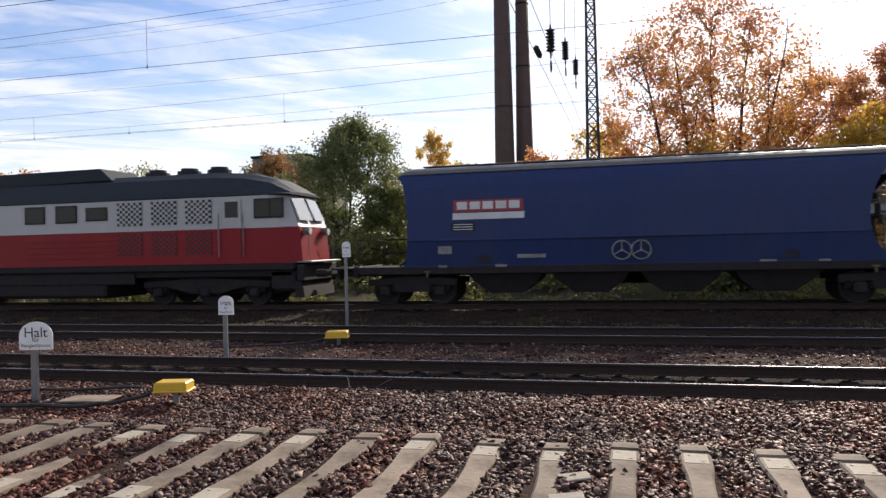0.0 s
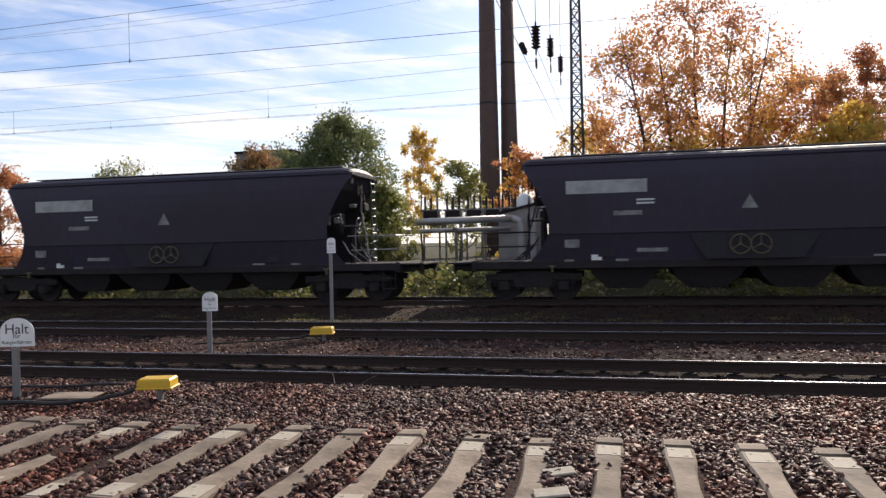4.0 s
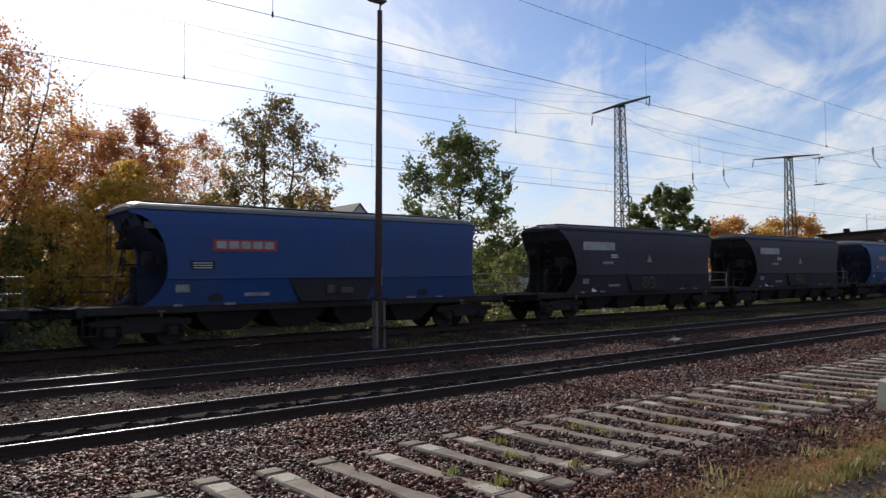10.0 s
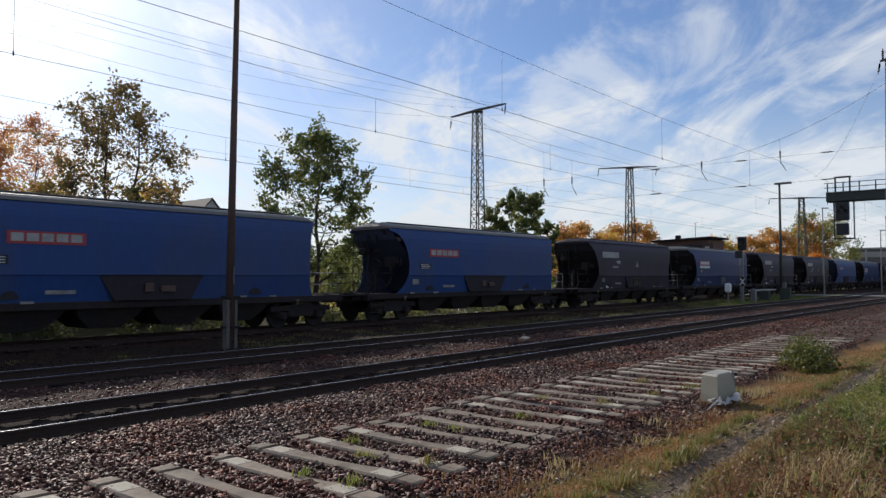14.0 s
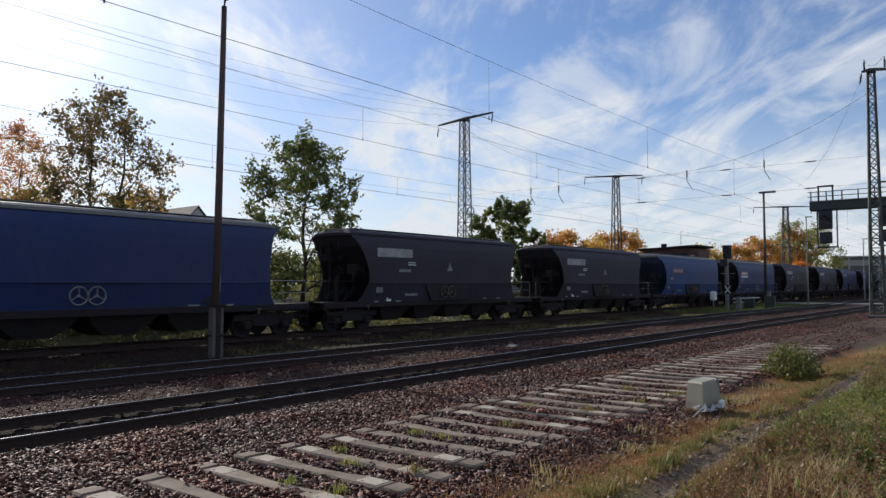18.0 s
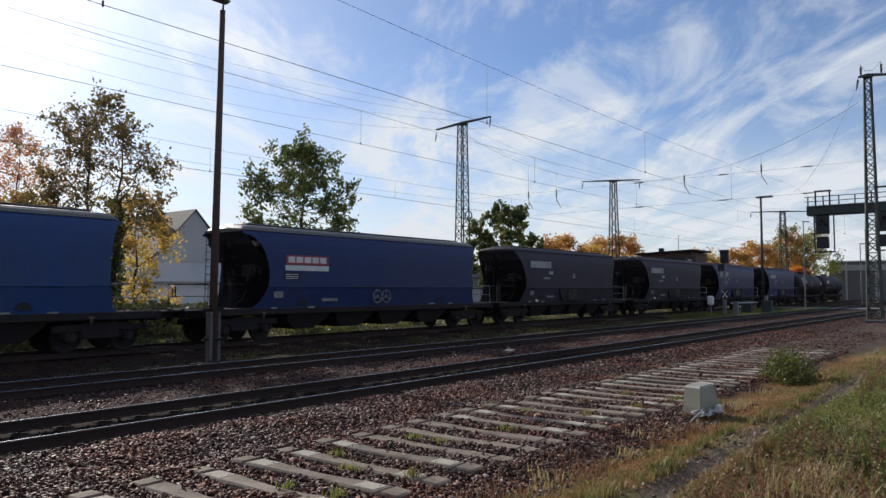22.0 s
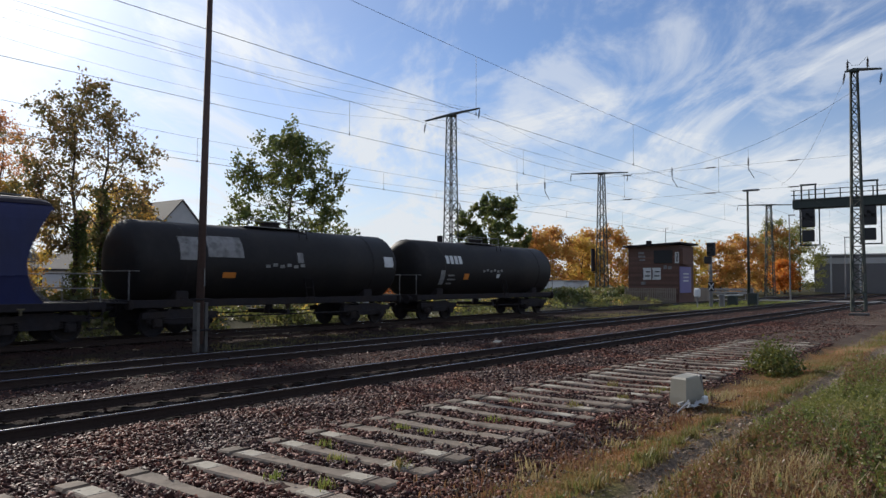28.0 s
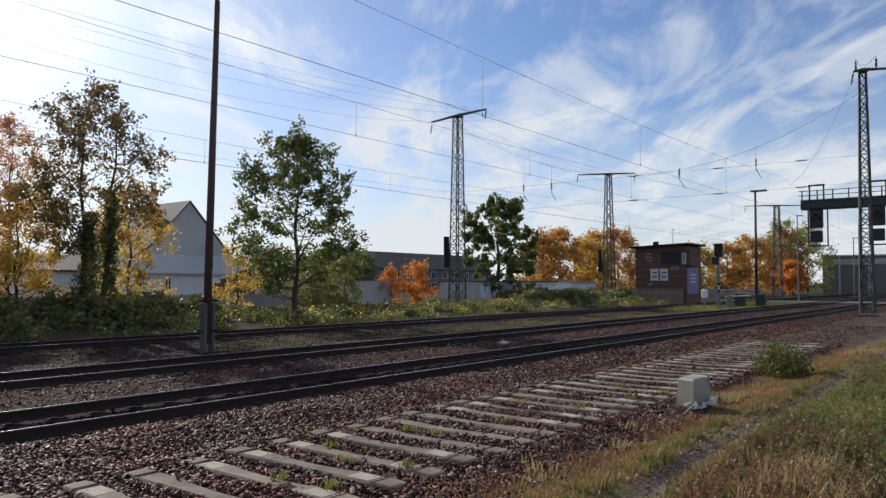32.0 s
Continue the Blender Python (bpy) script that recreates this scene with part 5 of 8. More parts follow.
# ---- trees and brush ----
def tree(name, x, y, height, trunk_h, half, leaf, label, seed, leaves=9000, size=0.065, trunk_r=0.16, clumps=110, stems=1, z=0.1, shape=0.42, loose=0.19, deep=0.8, group="", bare=0.0, gap=0.25):
    """Tapered trunk and limbs; fine branches run from them to clumps that fill an uneven crown. shape: height of the widest part (0 to 1 of the crown)."""
    rng = np.random.default_rng(seed)
    t = thing(name, x, y, z, label, "tree", group)
    wood = Bag()
    ch = height - trunk_h
    wide = lambda q: half * max(0.18, (1 - abs((q - shape) / (1 - shape if q > shape else shape + 0.25)) ** 2.6) ** 0.5) if 0 <= q < 1 else half * 0.18  # noqa: E731
    joints = []
    for st in range(stems):
        off = (st - (stems - 1) / 2)
        pts = []
        for k in range(9):
            h = height * 0.92 * k / 8
            pts.append(Vector((off * ((0.7 if stems < 3 else 0.2) + (0.30 if stems < 3 else 0.34) * half * k / 8 * (1 if stems < 3 else (1.25 - 0.05 * k))) + 0.07 * math.sin(k * 1.7 + seed + st), 0.07 * math.cos(k * 2.1 + seed), h)))
        rad = lambda k: trunk_r * max(0.06, 1 - k / 8.4)  # noqa: E731
        for k in range(8):
            wood.tube(pts[k], pts[k + 1], rad(k), rad(k + 1), n=7, caps=False)
            for u in (0.0, 0.5):
                if pts[k].z > trunk_h * 0.8:
                    joints.append((pts[k].lerp(pts[k + 1], u), rad(k) * 0.7))
        for i in range(9):
            f = (i + rng.uniform(0, 0.8)) / 9
            h = trunk_h + ch * 0.72 * f
            kk = min(7.99, h / (height * 0.92) * 8)
            p = pts[int(kk)].lerp(pts[int(kk) + 1], kk % 1)
            az = i * 2.4 + rng.uniform(-0.4, 0.4) + st * 1.3
            reach = wide(min(0.95, f * 0.72 + 0.2)) * rng.uniform(0.55, 0.8)
            q3 = p + Vector((math.cos(az) * reach, math.sin(az) * reach * deep, reach * rng.uniform(0.6, 1.1)))
            q2 = p.lerp(q3, 0.5) + Vector((0, 0, -0.08 * reach)) + Vector(rng.normal(0, 0.06, 3))
            r0 = rad(kk) * 0.5
            wood.tube(p, q2, r0, r0 * 0.6, n=5, caps=False), wood.tube(q2, q3, r0 * 0.6, r0 * 0.25, n=4, caps=False)
            joints += [(p.lerp(q2, 0.6), r0 * 0.6), (q2, r0 * 0.5), (q2.lerp(q3, 0.5), r0 * 0.4), (q3, r0 * 0.25)]
    jp = np.array([list(p) for p, _ in joints])
    cs = []
    for i in range(clumps):
        q = rng.uniform(0.0, 1.0) ** 0.9
        w = wide(q)
        az = rng.uniform(0, 2 * math.pi)
        rr = w * rng.uniform(0.05, 1.0) ** 0.55
        c = np.array([rr * math.cos(az), rr * math.sin(az) * deep, trunk_h + ch * (0.02 + 0.95 * q)])
        # the crown is notched here and there
        if rng.random() < gap and math.sin(az * 2 + q * 7 + seed) > 0:
            continue
        below = np.linalg.norm(jp - c, axis=1) + 1.6 * np.clip(jp[:, 2] - c[2] + 0.15, 0, None)
        m = int(np.argmin(below))
        a, r0 = joints[m]
        e = Vector(c)
        mid = a.lerp(e, 0.5) + Vector((0, 0, -0.10 * (e - a).length)) + Vector(rng.normal(0, 0.05, 3))
        r0 = min(r0, 0.035)
        wood.tube(a, mid, r0, r0 * 0.6, n=3, caps=False), wood.tube(mid, e, r0 * 0.6, r0 * 0.25, n=3, caps=False)
        cs.append((*c, 1.0))
        for _ in range(4):
            d = rng.normal(0, 1, 3) * np.array([0.34, 0.34, 0.30]) * (0.55 + 0.13 * half) + np.array([0, 0, 0.16])
            e2 = Vector(c + d)
            wood.tube(e, e2, 0.009, 0.004, n=3, caps=False)
            cs.append((*(c + d * 0.6), 0.8)), cs.append((*(c + d), 0.7))
    tw = np.array(cs)
    part("trunk", wood.mesh("trunk"), M_BARK, t, "dark bark", smooth=True)
    # towards the top the leaves have fallen first
    high = np.clip((tw[:, 2] - trunk_h) / ch, 0, 1)
    wgt = tw[:, 3] * rng.uniform(0.2, 1.8, len(tw)) * (1 - bare * high)
    idx = rng.choice(len(tw), size=leaves, p=wgt / wgt.sum())
    c = tw[idx, :3] + rng.normal(0, loose, (leaves, 3)) * (0.5 + 0.12 * half) * np.array([1, 1, 0.85])
    c[:, 2] = np.clip(c[:, 2], 0.15, None)
    n = rand_dirs(rng, leaves)
    a = np.cross(n, rand_dirs(rng, leaves))
    a /= np.linalg.norm(a, axis=1, keepdims=True)
    b = np.cross(n, a)
    s = size * rng.uniform(0.6, 1.3, (leaves, 1))
    part("crown", quads_mesh("crown", c, a * s, b * s * 0.8, leaf), leaf, t)
    return t


tree("tree", 3.95, 26, 13.3, 1.6, 5.1, M_MAPLE, "large maple in orange and red autumn leaf with bare upper twigs", 11, 38000, 0.074, 0.16, 420, 5, shape=0.46, bare=0.85, gap=0.12, loose=0.20)
tree("tree", 2.2, 22.8, 4.6, 0.3, 2.4, M_YELLEAF, "low yellow and olive shrub under the large maple", 91, 9000, 0.07, 0.07, 100, 3, gap=0.2)
tree("tree", 5.6, 22.6, 4.2, 0.3, 2.3, M_OLIVE, "low olive shrub under the large maple", 92, 8000, 0.07, 0.07, 100, 3, gap=0.2)
tree("tree", 9.7, 29, 9.6, 1.0, 2.9, M_MAPLE, "smaller maple in orange autumn leaf", 12, 14000, 0.075, 0.14, 130, bare=0.3)
tree("tree", -1.2, 31, 8.3, 0.4, 2.2, M_YELLEAF, "low yellow autumn tree beside the lattice mast", 24, 9000, 0.075, 0.12, 90)
tree("tree", 12.4, 30, 11.2, 2.6, 2.1, M_REDLEAF, "slender tree in dull red autumn leaf", 13, 11000, 0.07, 0.13, 100, shape=0.6)
tree("tree", 16.2, 31, 10.6, 1.2, 2.7, M_MAPLE, "half-bare tree with yellow and orange leaves", 14, 9500, 0.06, 0.12, 140, bare=0.5, gap=0.4)
tree("tree", 15.6, 28.5, 6.6, 0.5, 2.5, M_YELLEAF, "low tree with golden yellow leaves", 37, 8500, 0.065, 0.1, 110, gap=0.4)
tree("tree", 9.5, 23, 7.0, 0.5, 2.6, M_YELLEAF, "low maple with golden yellow leaves", 33, 13000, 0.075, 0.12, 120)
tree("tree", 15.3, 20, 10.0, 3.0, 2.9, M_BROWNOAK, "two-stemmed tree with brown and green leaves and ivy", 15, 11000, 0.066, 0.14, 210, 2, shape=0.55, gap=0.62, loose=0.15, bare=0.35)
tree("tree", 25.2, 19, 9.5, 1.3, 3.5, M_OAK, "young oak with dark green leaves and open crown", 16, 15000, 0.080, 0.17, 190, shape=0.5, gap=0.5, loose=0.14)
tree("tree", -13.6, 25, 8.1, 0.2, 3.4, M_WILLOW, "dense green willow-like tree by the track", 17, 46000, 0.062, 0.13, 240, 3, shape=0.40, gap=0.05, loose=0.24)
tree("tree", -10.9, 24.2, 4.6, 0.2, 1.7, M_OLIVE, "low green shrub beside the willow-like tree", 77, 9000, 0.07, 0.08, 80)
tree("tree", -34.8, 26, 6.4, 0.4, 2.8, M_REDLEAF, "rust red autumn tree behind the track", 18, 11000, 0.075, 0.15, 90)
tree("tree", -19.8, 27, 7.6, 0.5, 1.2, M_BROWNOAK, "sparse shrub with long bare shoots", 34, 1500, 0.06, 0.06, 26)
tree("tree", -13.0, 40, 9.8, 2.0, 1.6, M_YELLEAF, "small half-bare birch with pale leaves", 19, 6500, 0.08, 0.1, 70)
tree("tree", -9.8, 38, 7.2, 1.0, 1.9, M_OLIVE, "green shrub-like tree by the pipeline", 35, 7000, 0.08, 0.1, 70)
tree("tree", -5.8, 40, 8.0, 0.8, 2.2, M_MAPLE, "small tree in bright orange leaf", 20, 9000, 0.08, 0.12, 80)
tree("tree", 58.3, 28.7, 9.9, 0.9, 4.2, M_OAK, "broad dark green oak beside the mast", 21, 14000, 0.14, 0.26, 120, shape=0.5, gap=0.25, loose=0.16)
tree("tree", 45.9, 28.4, 3.5, 0.2, 1.35, M_ORANGE, "round shrub in vivid orange leaf", 22, 3600, 0.07, 0.06, 50, loose=0.34, gap=0.5)
tree("tree", 44.6, 30, 3.0, 0.2, 1.2, M_ORANGE, "low shrub in orange leaf along the wall", 36, 2200, 0.075, 0.05, 40)
for i, (x, y, h, w, m, lab) in enumerate((
        (79, 36, 7.9, 4.0, M_FARLEAF, "tree in rusty autumn leaf"), (85, 37, 8.6, 4.2, M_FARLEAF, "tree in rusty autumn leaf"), (91.5, 36, 7.9, 3.8, M_YELLEAF, "tree in yellow autumn leaf"),
        (97, 38, 9.0, 4.2, M_FARLEAF, "tree in rusty autumn leaf"), (103, 37, 10.0, 4.4, M_FARLEAF, "tree in rusty autumn leaf"), (94, 22.5, 6.6, 3.2, M_YELLEAF, "tree in yellow autumn leaf"),
        (103, 21, 7.2, 3.6, M_FARLEAF, "tree in rusty autumn leaf"), (112, 20.5, 8.6, 4.2, M_FARLEAF, "tree in orange rust autumn leaf"), (131.3, 20.5, 10.9, 4.7, M_FARLEAF, "tree in orange rust autumn leaf"),
        (133, 20.6, 12.7, 5.0, M_OLIVE, "tall green tree turning yellow"), (152, 21, 13.0, 5.4, M_OLIVE, "green tree turning yellow"), (125.7, 17.9, 5.1, 2.7, M_ORANGE, "orange shrub by the crossing"))):
    tree("tree", x, y, h, 0.8, w, m, lab, 40 + i, 5500, 0.16, 0.2, 80, loose=0.36, group="far autumn trees")
for i, (x, y, h, w) in enumerate(((71, 60, 6.0, 3.6), (56, 60, 5.6, 5), (63, 58, 5.6, 4.0))):
    tree("tree", x, y, h, 0.6, w, M_OAK, "green tree behind the low walls", 60 + i, 6500, 0.13, 0.16, 70, loose=0.4)
for i, (x, y, h, w, m, lab) in enumerate(((11.6, 26.5, 8.4, 2.9, M_MAPLE, "maple with yellow and orange leaves"), (6.8, 21.5, 5.0, 2.0, M_YELLEAF, "low yellow shrub beside the track"), (19.5, 25.0, 6.8, 2.2, M_YELLEAF, "slim tree with olive yellow leaves"))):
    tree("tree", x, y, h, 0.5, w, m, lab, 80 + i, 7000, 0.065, 0.11, 110, bare=0.3, gap=0.4)


def brush(name, spots, leaf, label, seed, per=220, size=0.09):
    """Low growth: mounds of leaves on thin stems, one object."""
    rng = np.random.default_rng(seed)
    cs, ss = [], []
    for x, y, r, h in spots:
        n = int(per * r * max(h, 0.4) * 1.6)
        d = rand_dirs(rng, n) * rng.uniform(0.55, 1.0, (n, 1)) * np.array([r, r, h])
        d[:, 2] = np.abs(d[:, 2])
        base = float(relief(np.array(x), np.array(y)))
        d += rng.normal(0, 0.09, (n, 3))
        cs.append(d + np.array([x, y, base + 0.03]))
    c = np.concatenate(cs)
    c[:, 2] = np.maximum(c[:, 2], relief(c[:, 0], c[:, 1]) + 0.02)
    n = len(c)
    nn = rand_dirs(rng, n)
    a = np.cross(nn, rand_dirs(rng, n))
    a /= np.linalg.norm(a, axis=1, keepdims=True)
    b = np.cross(nn, a)
    s = size * rng.uniform(0.5, 1.4, (n, 1))
    return tagged(new(name, quads_mesh(name, c, a * s, b * s * 0.75, leaf)), label, "vegetation", kind="stuff")


rng = np.random.default_rng(5)
spots = []
for k in range(330):
    x = rng.uniform(-34, 78)
    y = rng.uniform(17.2, 24) + max(0, (x - 20) * 0.035)
    spots.append((x, y, rng.uniform(0.5, 1.2), rng.uniform(0.2, 0.6) * (1.4 if x < 15 else 0.7)))
brush("brush", spots, M_WEED, "tangled low bramble and weeds beyond the tracks", 6, 210, 0.10)
brush("brush", [(rng.uniform(8, 21), rng.uniform(18.5, 23), rng.uniform(0.6, 1.1), rng.uniform(0.8, 1.6)) for _ in range(22)], M_WEED, "taller shrubs under the two-stemmed tree", 7, 200, 0.11)
brush("brush", [(rng.uniform(52, 82), rng.uniform(20, 26), rng.uniform(0.9, 1.6), rng.uniform(0.7, 1.3)) for _ in range(50)], M_WEED, "dense bramble bank before the signal box", 8, 130, 0.16)
brush("brush", [(rng.uniform(-30, 72), rng.uniform(15.9, 20.0), rng.uniform(0.3, 0.8), rng.uniform(0.2, 0.55)) for _ in range(150)], M_OLIVE, "pale olive weeds and dry grass before the bramble", 48, 150, 0.07)
brush("brush", [(rng.uniform(0, 60), rng.uniform(16.5, 22.0), rng.uniform(0.3, 0.7), rng.uniform(0.25, 0.7)) for _ in range(60)], M_YELLEAF, "yellowing weeds among the bramble", 49, 70, 0.06)
shrub = brush("bush", [(17.9, -5.95, 0.55, 0.74), (18.3, -5.7, 0.45, 0.60), (17.5, -6.2, 0.4, 0.46)], M_DARKLEAF, "low green bush on the verge beside the sleepers", 9, 2000, 0.034)
tagged(shrub, category="bush")
brush("brush", [(rng.uniform(-30, 40), rng.uniform(14.9, 16.4), rng.uniform(0.2, 0.5), rng.uniform(0.15, 0.4)) for _ in range(120)], M_WEED, "weeds along the far edge of the train's track", 10, 240, 0.06)


def ivy_on(x, y, reach, high, seed):
    """Ivy leaves wound round a stem."""
    rng = np.random.default_rng(seed)
    n = 2800
    h = rng.uniform(0.1, 1.0, n) ** 0.8 * high
    q = rng.uniform(0, 2 * math.pi, n)
    r = reach * (1.15 - 0.6 * h / high) * rng.uniform(0.3, 1.15, n) * (1 + 0.4 * np.sin(h * 3.1 + q))
    c = np.stack([x + r * np.cos(q), y + r * np.sin(q), 0.3 + h], 1)
    nn = rand_dirs(rng, n)
    a = np.cross(nn, rand_dirs(rng, n))
    a /= np.linalg.norm(a, axis=1, keepdims=True)
    s = 0.055 * rng.uniform(0.6, 1.3, (n, 1))
    return tagged(new("ivy", quads_mesh("ivy", c, a * s, np.cross(nn, a) * s, M_OAK)), "dark green ivy climbing round a tree stem", "ivy", kind="stuff")


tree("tree", -18.9, 28, 7.2, 0.4, 2.5, M_RUSSET, "russet autumn tree beside the willow-like tree", 76, 17000, 0.065, 0.1, 130, gap=0.15)
tree("tree", -28.3, 29, 7.2, 0.3, 2.7, M_OLIVE, "tall yellow-green shrub with long shoots before the shed", 78, 14000, 0.065, 0.06, 150, 5, bare=0.93, gap=0.3)
tree("tree", -24.5, 28, 5.6, 0.3, 1.6, M_OLIVE, "green shrub before the shed", 79, 6000, 0.07, 0.08, 60)
ivy_on(14.95, 19.95, 0.46, 4.6, 71)
ivy_on(15.9, 20.05, 0.36, 5.6, 72)
tree("tree", 26.0, 25.0, 4.3, 0.3, 1.3, M_YELLEAF, "low tree with golden leaves before the white house", 73, 2600, 0.055, 0.07, 50, gap=0.5)
tree("tree", 34.1, 24.5, 3.6, 0.3, 1.5, M_OLIVE, "small green tree with fine branches", 74, 6000, 0.06, 0.08, 70)
tree("tree", 30.9, 24.5, 3.2, 0.3, 1.6, M_OLIVE, "low green shrub with fine branches", 75, 6000, 0.06, 0.08, 70)


# ---- buildings and background ----
def pane(parent, x, y, z, w, h, name="window", frame_m=None, axis="y"):
    """A window on a wall that faces -y (axis y) or -x: frame, pane, sill."""
    f = Bag()
    t = 0.06
    for dx, dz, sx, sz in ((-w / 2, 0, t, h), (w / 2, 0, t, h), (0, h / 2, w + t, t), (0, -h / 2, w + t, t), (0, 0, t * 0.7, h)):
        f.box((x + dx, y - 0.03, z + dz) if axis == "y" else (x - 0.03, y + dx, z + dz), (sx, 0.08, sz) if axis == "y" else (0.08, sx, sz))
    o = part("window", f, frame_m or M_WHITE, parent)
    part("pane", Bag().box((x, y - 0.012, z) if axis == "y" else (x - 0.012, y, z), (w, 0.02, h) if axis == "y" else (0.02, w, h)), M_GLASSD, o)
    part("sill", Bag().box((x, y - 0.07, z - h / 2 - 0.05) if axis == "y" else (x - 0.07, y, z - h / 2 - 0.05), (w + 0.2, 0.16, 0.05) if axis == "y" else (0.16, w + 0.2, 0.05)), M_CONC, o)
    return o


def gable_house(name, x, y, w, d, eave, ridge, wall_m, roof_m, label, rz=0, along="y", chimney=None, over=0.3):
    """A house with a pitched roof; the gable faces -y if along is y."""
    t = thing(name, x, y, 0, label, "house", rz=rz)
    if along == "y":
        wall = Bag().prism([(-w / 2, -0.2), (w / 2, -0.2), (w / 2, eave), (0, ridge), (-w / 2, eave)], "y", 0, d)
        part("wall", wall, wall_m, t)
        for s in (-1, 1):
            k = (ridge - eave) / (w / 2)
            pts = [(s * (w / 2 + over), eave - over * k + 0.05), (s * (w / 2 + over), eave - over * k + 0.2), (0, ridge + 0.2), (0, ridge + 0.05)]
            part("roof", Bag().prism(pts, "y", -0.15, d + 0.2), roof_m, t)
    else:
        wall = Bag().prism([(0, -0.2), (d, -0.2), (d, eave), (d / 2, ridge), (0, eave)], "x", -w / 2, w / 2)
        part("wall", wall, wall_m, t)
        for s in (0, 1):
            y0 = -over if s == 0 else d + over
            k = (ridge - eave) / (d / 2)
            pts = [(y0, eave - over * k + 0.05), (y0, eave - over * k + 0.2), (d / 2, ridge + 0.2), (d / 2, ridge + 0.05)]
            part("roof", Bag().prism(pts, "x", -w / 2 - 0.15, w / 2 + 0.15), roof_m, t)
    if chimney:
        c = Bag().box((chimney[0], chimney[1], chimney[2]), (0.7, 0.7, 1.3), 0.03)
        c.box((chimney[0], chimney[1], chimney[2] + 0.68), (0.85, 0.85, 0.1), 0.02)
        part("chimney", c, M_BRICK, t, "brick chimney")
    return t


h = gable_house("house", 40.2, 52, 13.0, 14, 2.6, 9.6, M_GREYPL, M_ROOFD, "grey plastered house with a steep bare gable", chimney=(-1.6, 3.5, 8.8))
h2 = gable_house("house", 35.2, 44, 12.0, 6, 2.7, 4.2, M_PLASTER, M_ROOFL, "low white outbuilding with pale sheet roof", along="x")
pane(h2, -2.0, 0, 1.9, 0.5, 0.9), pane(h2, 3.2, 0, 1.9, 0.5, 0.9), pane(h2, -4.5, 0, 1.8, 0.5, 0.8)
h3 = gable_house("house", 26.0, 47, 4.5, 8, 2.8, 4.0, M_PLASTER, M_ROOFD, "white house with dark roof behind the trees", along="x")
pane(h3, -0.9, 0, 2.0, 0.6, 0.9)
h5 = gable_house("house", 16.5, 48, 7, 8, 3.2, 5.6, M_PLASTER, M_ROOFD, "white house seen through yellow leaves", along="x")
pane(h5, 0, 0, 2.0, 0.9, 1.1)
h6 = gable_house("house", 108, 75, 34, 12, 4.4, 7.4, M_DARKPL, M_ROOFD, "long dark-roofed apartment block", along="x")
for i in range(10):
    pane(h6, -15.5 + i * 3.4, 0, 3.4, 1.3, 1.2)
    pane(h6, -15.5 + i * 3.4, 0, 1.4, 1.3, 1.2)


def wall_run(name, x0, x1, y, h, m, label, bay=2.5, cap=True):
    t = thing(name, 0, 0, 0, label, "wall", kind="structure")
    n = max(1, int((x1 - x0) / bay))
    for i in range(n):
        a, b = x0 + (x1 - x0) * i / n, x0 + (x1 - x0) * (i + 1) / n
        part("wall_panel", Bag().box(((a + b) / 2, y, h / 2 + 0.1), (b - a - 0.02, 0.14, h), 0.01), m, t)
        part("post", Bag().box((a, y - 0.02, h / 2 + 0.13), (0.16, 0.2, h + 0.05), 0.02), m, t)
    if cap:
        part("coping", Bag().box(((x0 + x1) / 2, y, h + 0.13), (x1 - x0, 0.2, 0.06), 0.01), M_CONC, t)
    return t


wall_run("wall_yard", 2, 36, 31, 1.05, M_CONC, "low grey concrete yard wall behind the brush")
wall_run("wall_garden", 36.6, 44.6, 30.2, 2.0, M_GREYPL, "pale concrete garden wall", 4)
for x0, x1, lab in ((53.5, 60.8, "grey flat-roofed garage behind bramble"), (60.9, 68.3, "white flat-roofed garage behind bramble"), (71.4, 77.4, "small white hut with pale roof")):
    g = thing("garage", (x0 + x1) / 2, 28, 0.1, lab, "garage", "low garages behind the bramble")
    w = x1 - x0
    part("wall", Bag().box((0, 2, 1.0), (w - 0.1, 4, 2.0), 0.02), M_GREYPL if "grey" in lab else M_PLASTER, g)
    part("roof", Bag().box((0, 2, 2.06), (w + 0.1, 4.3, 0.12), 0.02), M_ROOFL if "hut" in lab else M_RUST, g)
    part("door", Bag().box((-w * 0.2, -0.02, 0.85), (w * 0.35, 0.05, 1.7), 0.01), M_PLASTER, g)

ru = thing("ruined_wall", 32.2, 34, 0, "crumbling low brown brick wall before the white house", "wall")
for i in range(9):
    part("wall_piece", Bag().box(((i - 4) * 0.42, 0, 0.9 + 0.09 * i), (0.40, 0.25, 1.8 + 0.18 * i), 0.03), M_BRICK, ru)

# twin chimneys
for x, r0, r1, hgt, y in ((-13.7, 1.22, 0.80, 40, 75), (-11.55, 1.08, 0.74, 30.9, 76.5)):
    c = thing("factory_chimney", x, y, 0, "tall dark brown tapered factory chimney", "chimney", "pair of factory chimneys")
    rings = [[(r * math.cos(q), r * math.sin(q), z) for q in np.linspace(0, 2 * math.pi, 20, endpoint=False)] for z, r in ((0, r0 + 0.05), (12.5, r0 * 0.94), (hgt, r1))]
    part("shaft", Bag().loft(rings, True), M_RUST, c, smooth=True)
    for z in (hgt - 0.6, hgt - 8, 18):
        rr = float(np.interp(z, [0, hgt], [r0, r1])) + 0.05
        part("hoop", Bag().tube((0, 0, z), (0, 0, z + 0.18), rr, n=20), M_FRAME, c)
    ladder(c, (r0 - 0.1, -0.6, 1), (r1, -0.5, hgt - 1), (0, 0.4, 0), 60, 0.02)

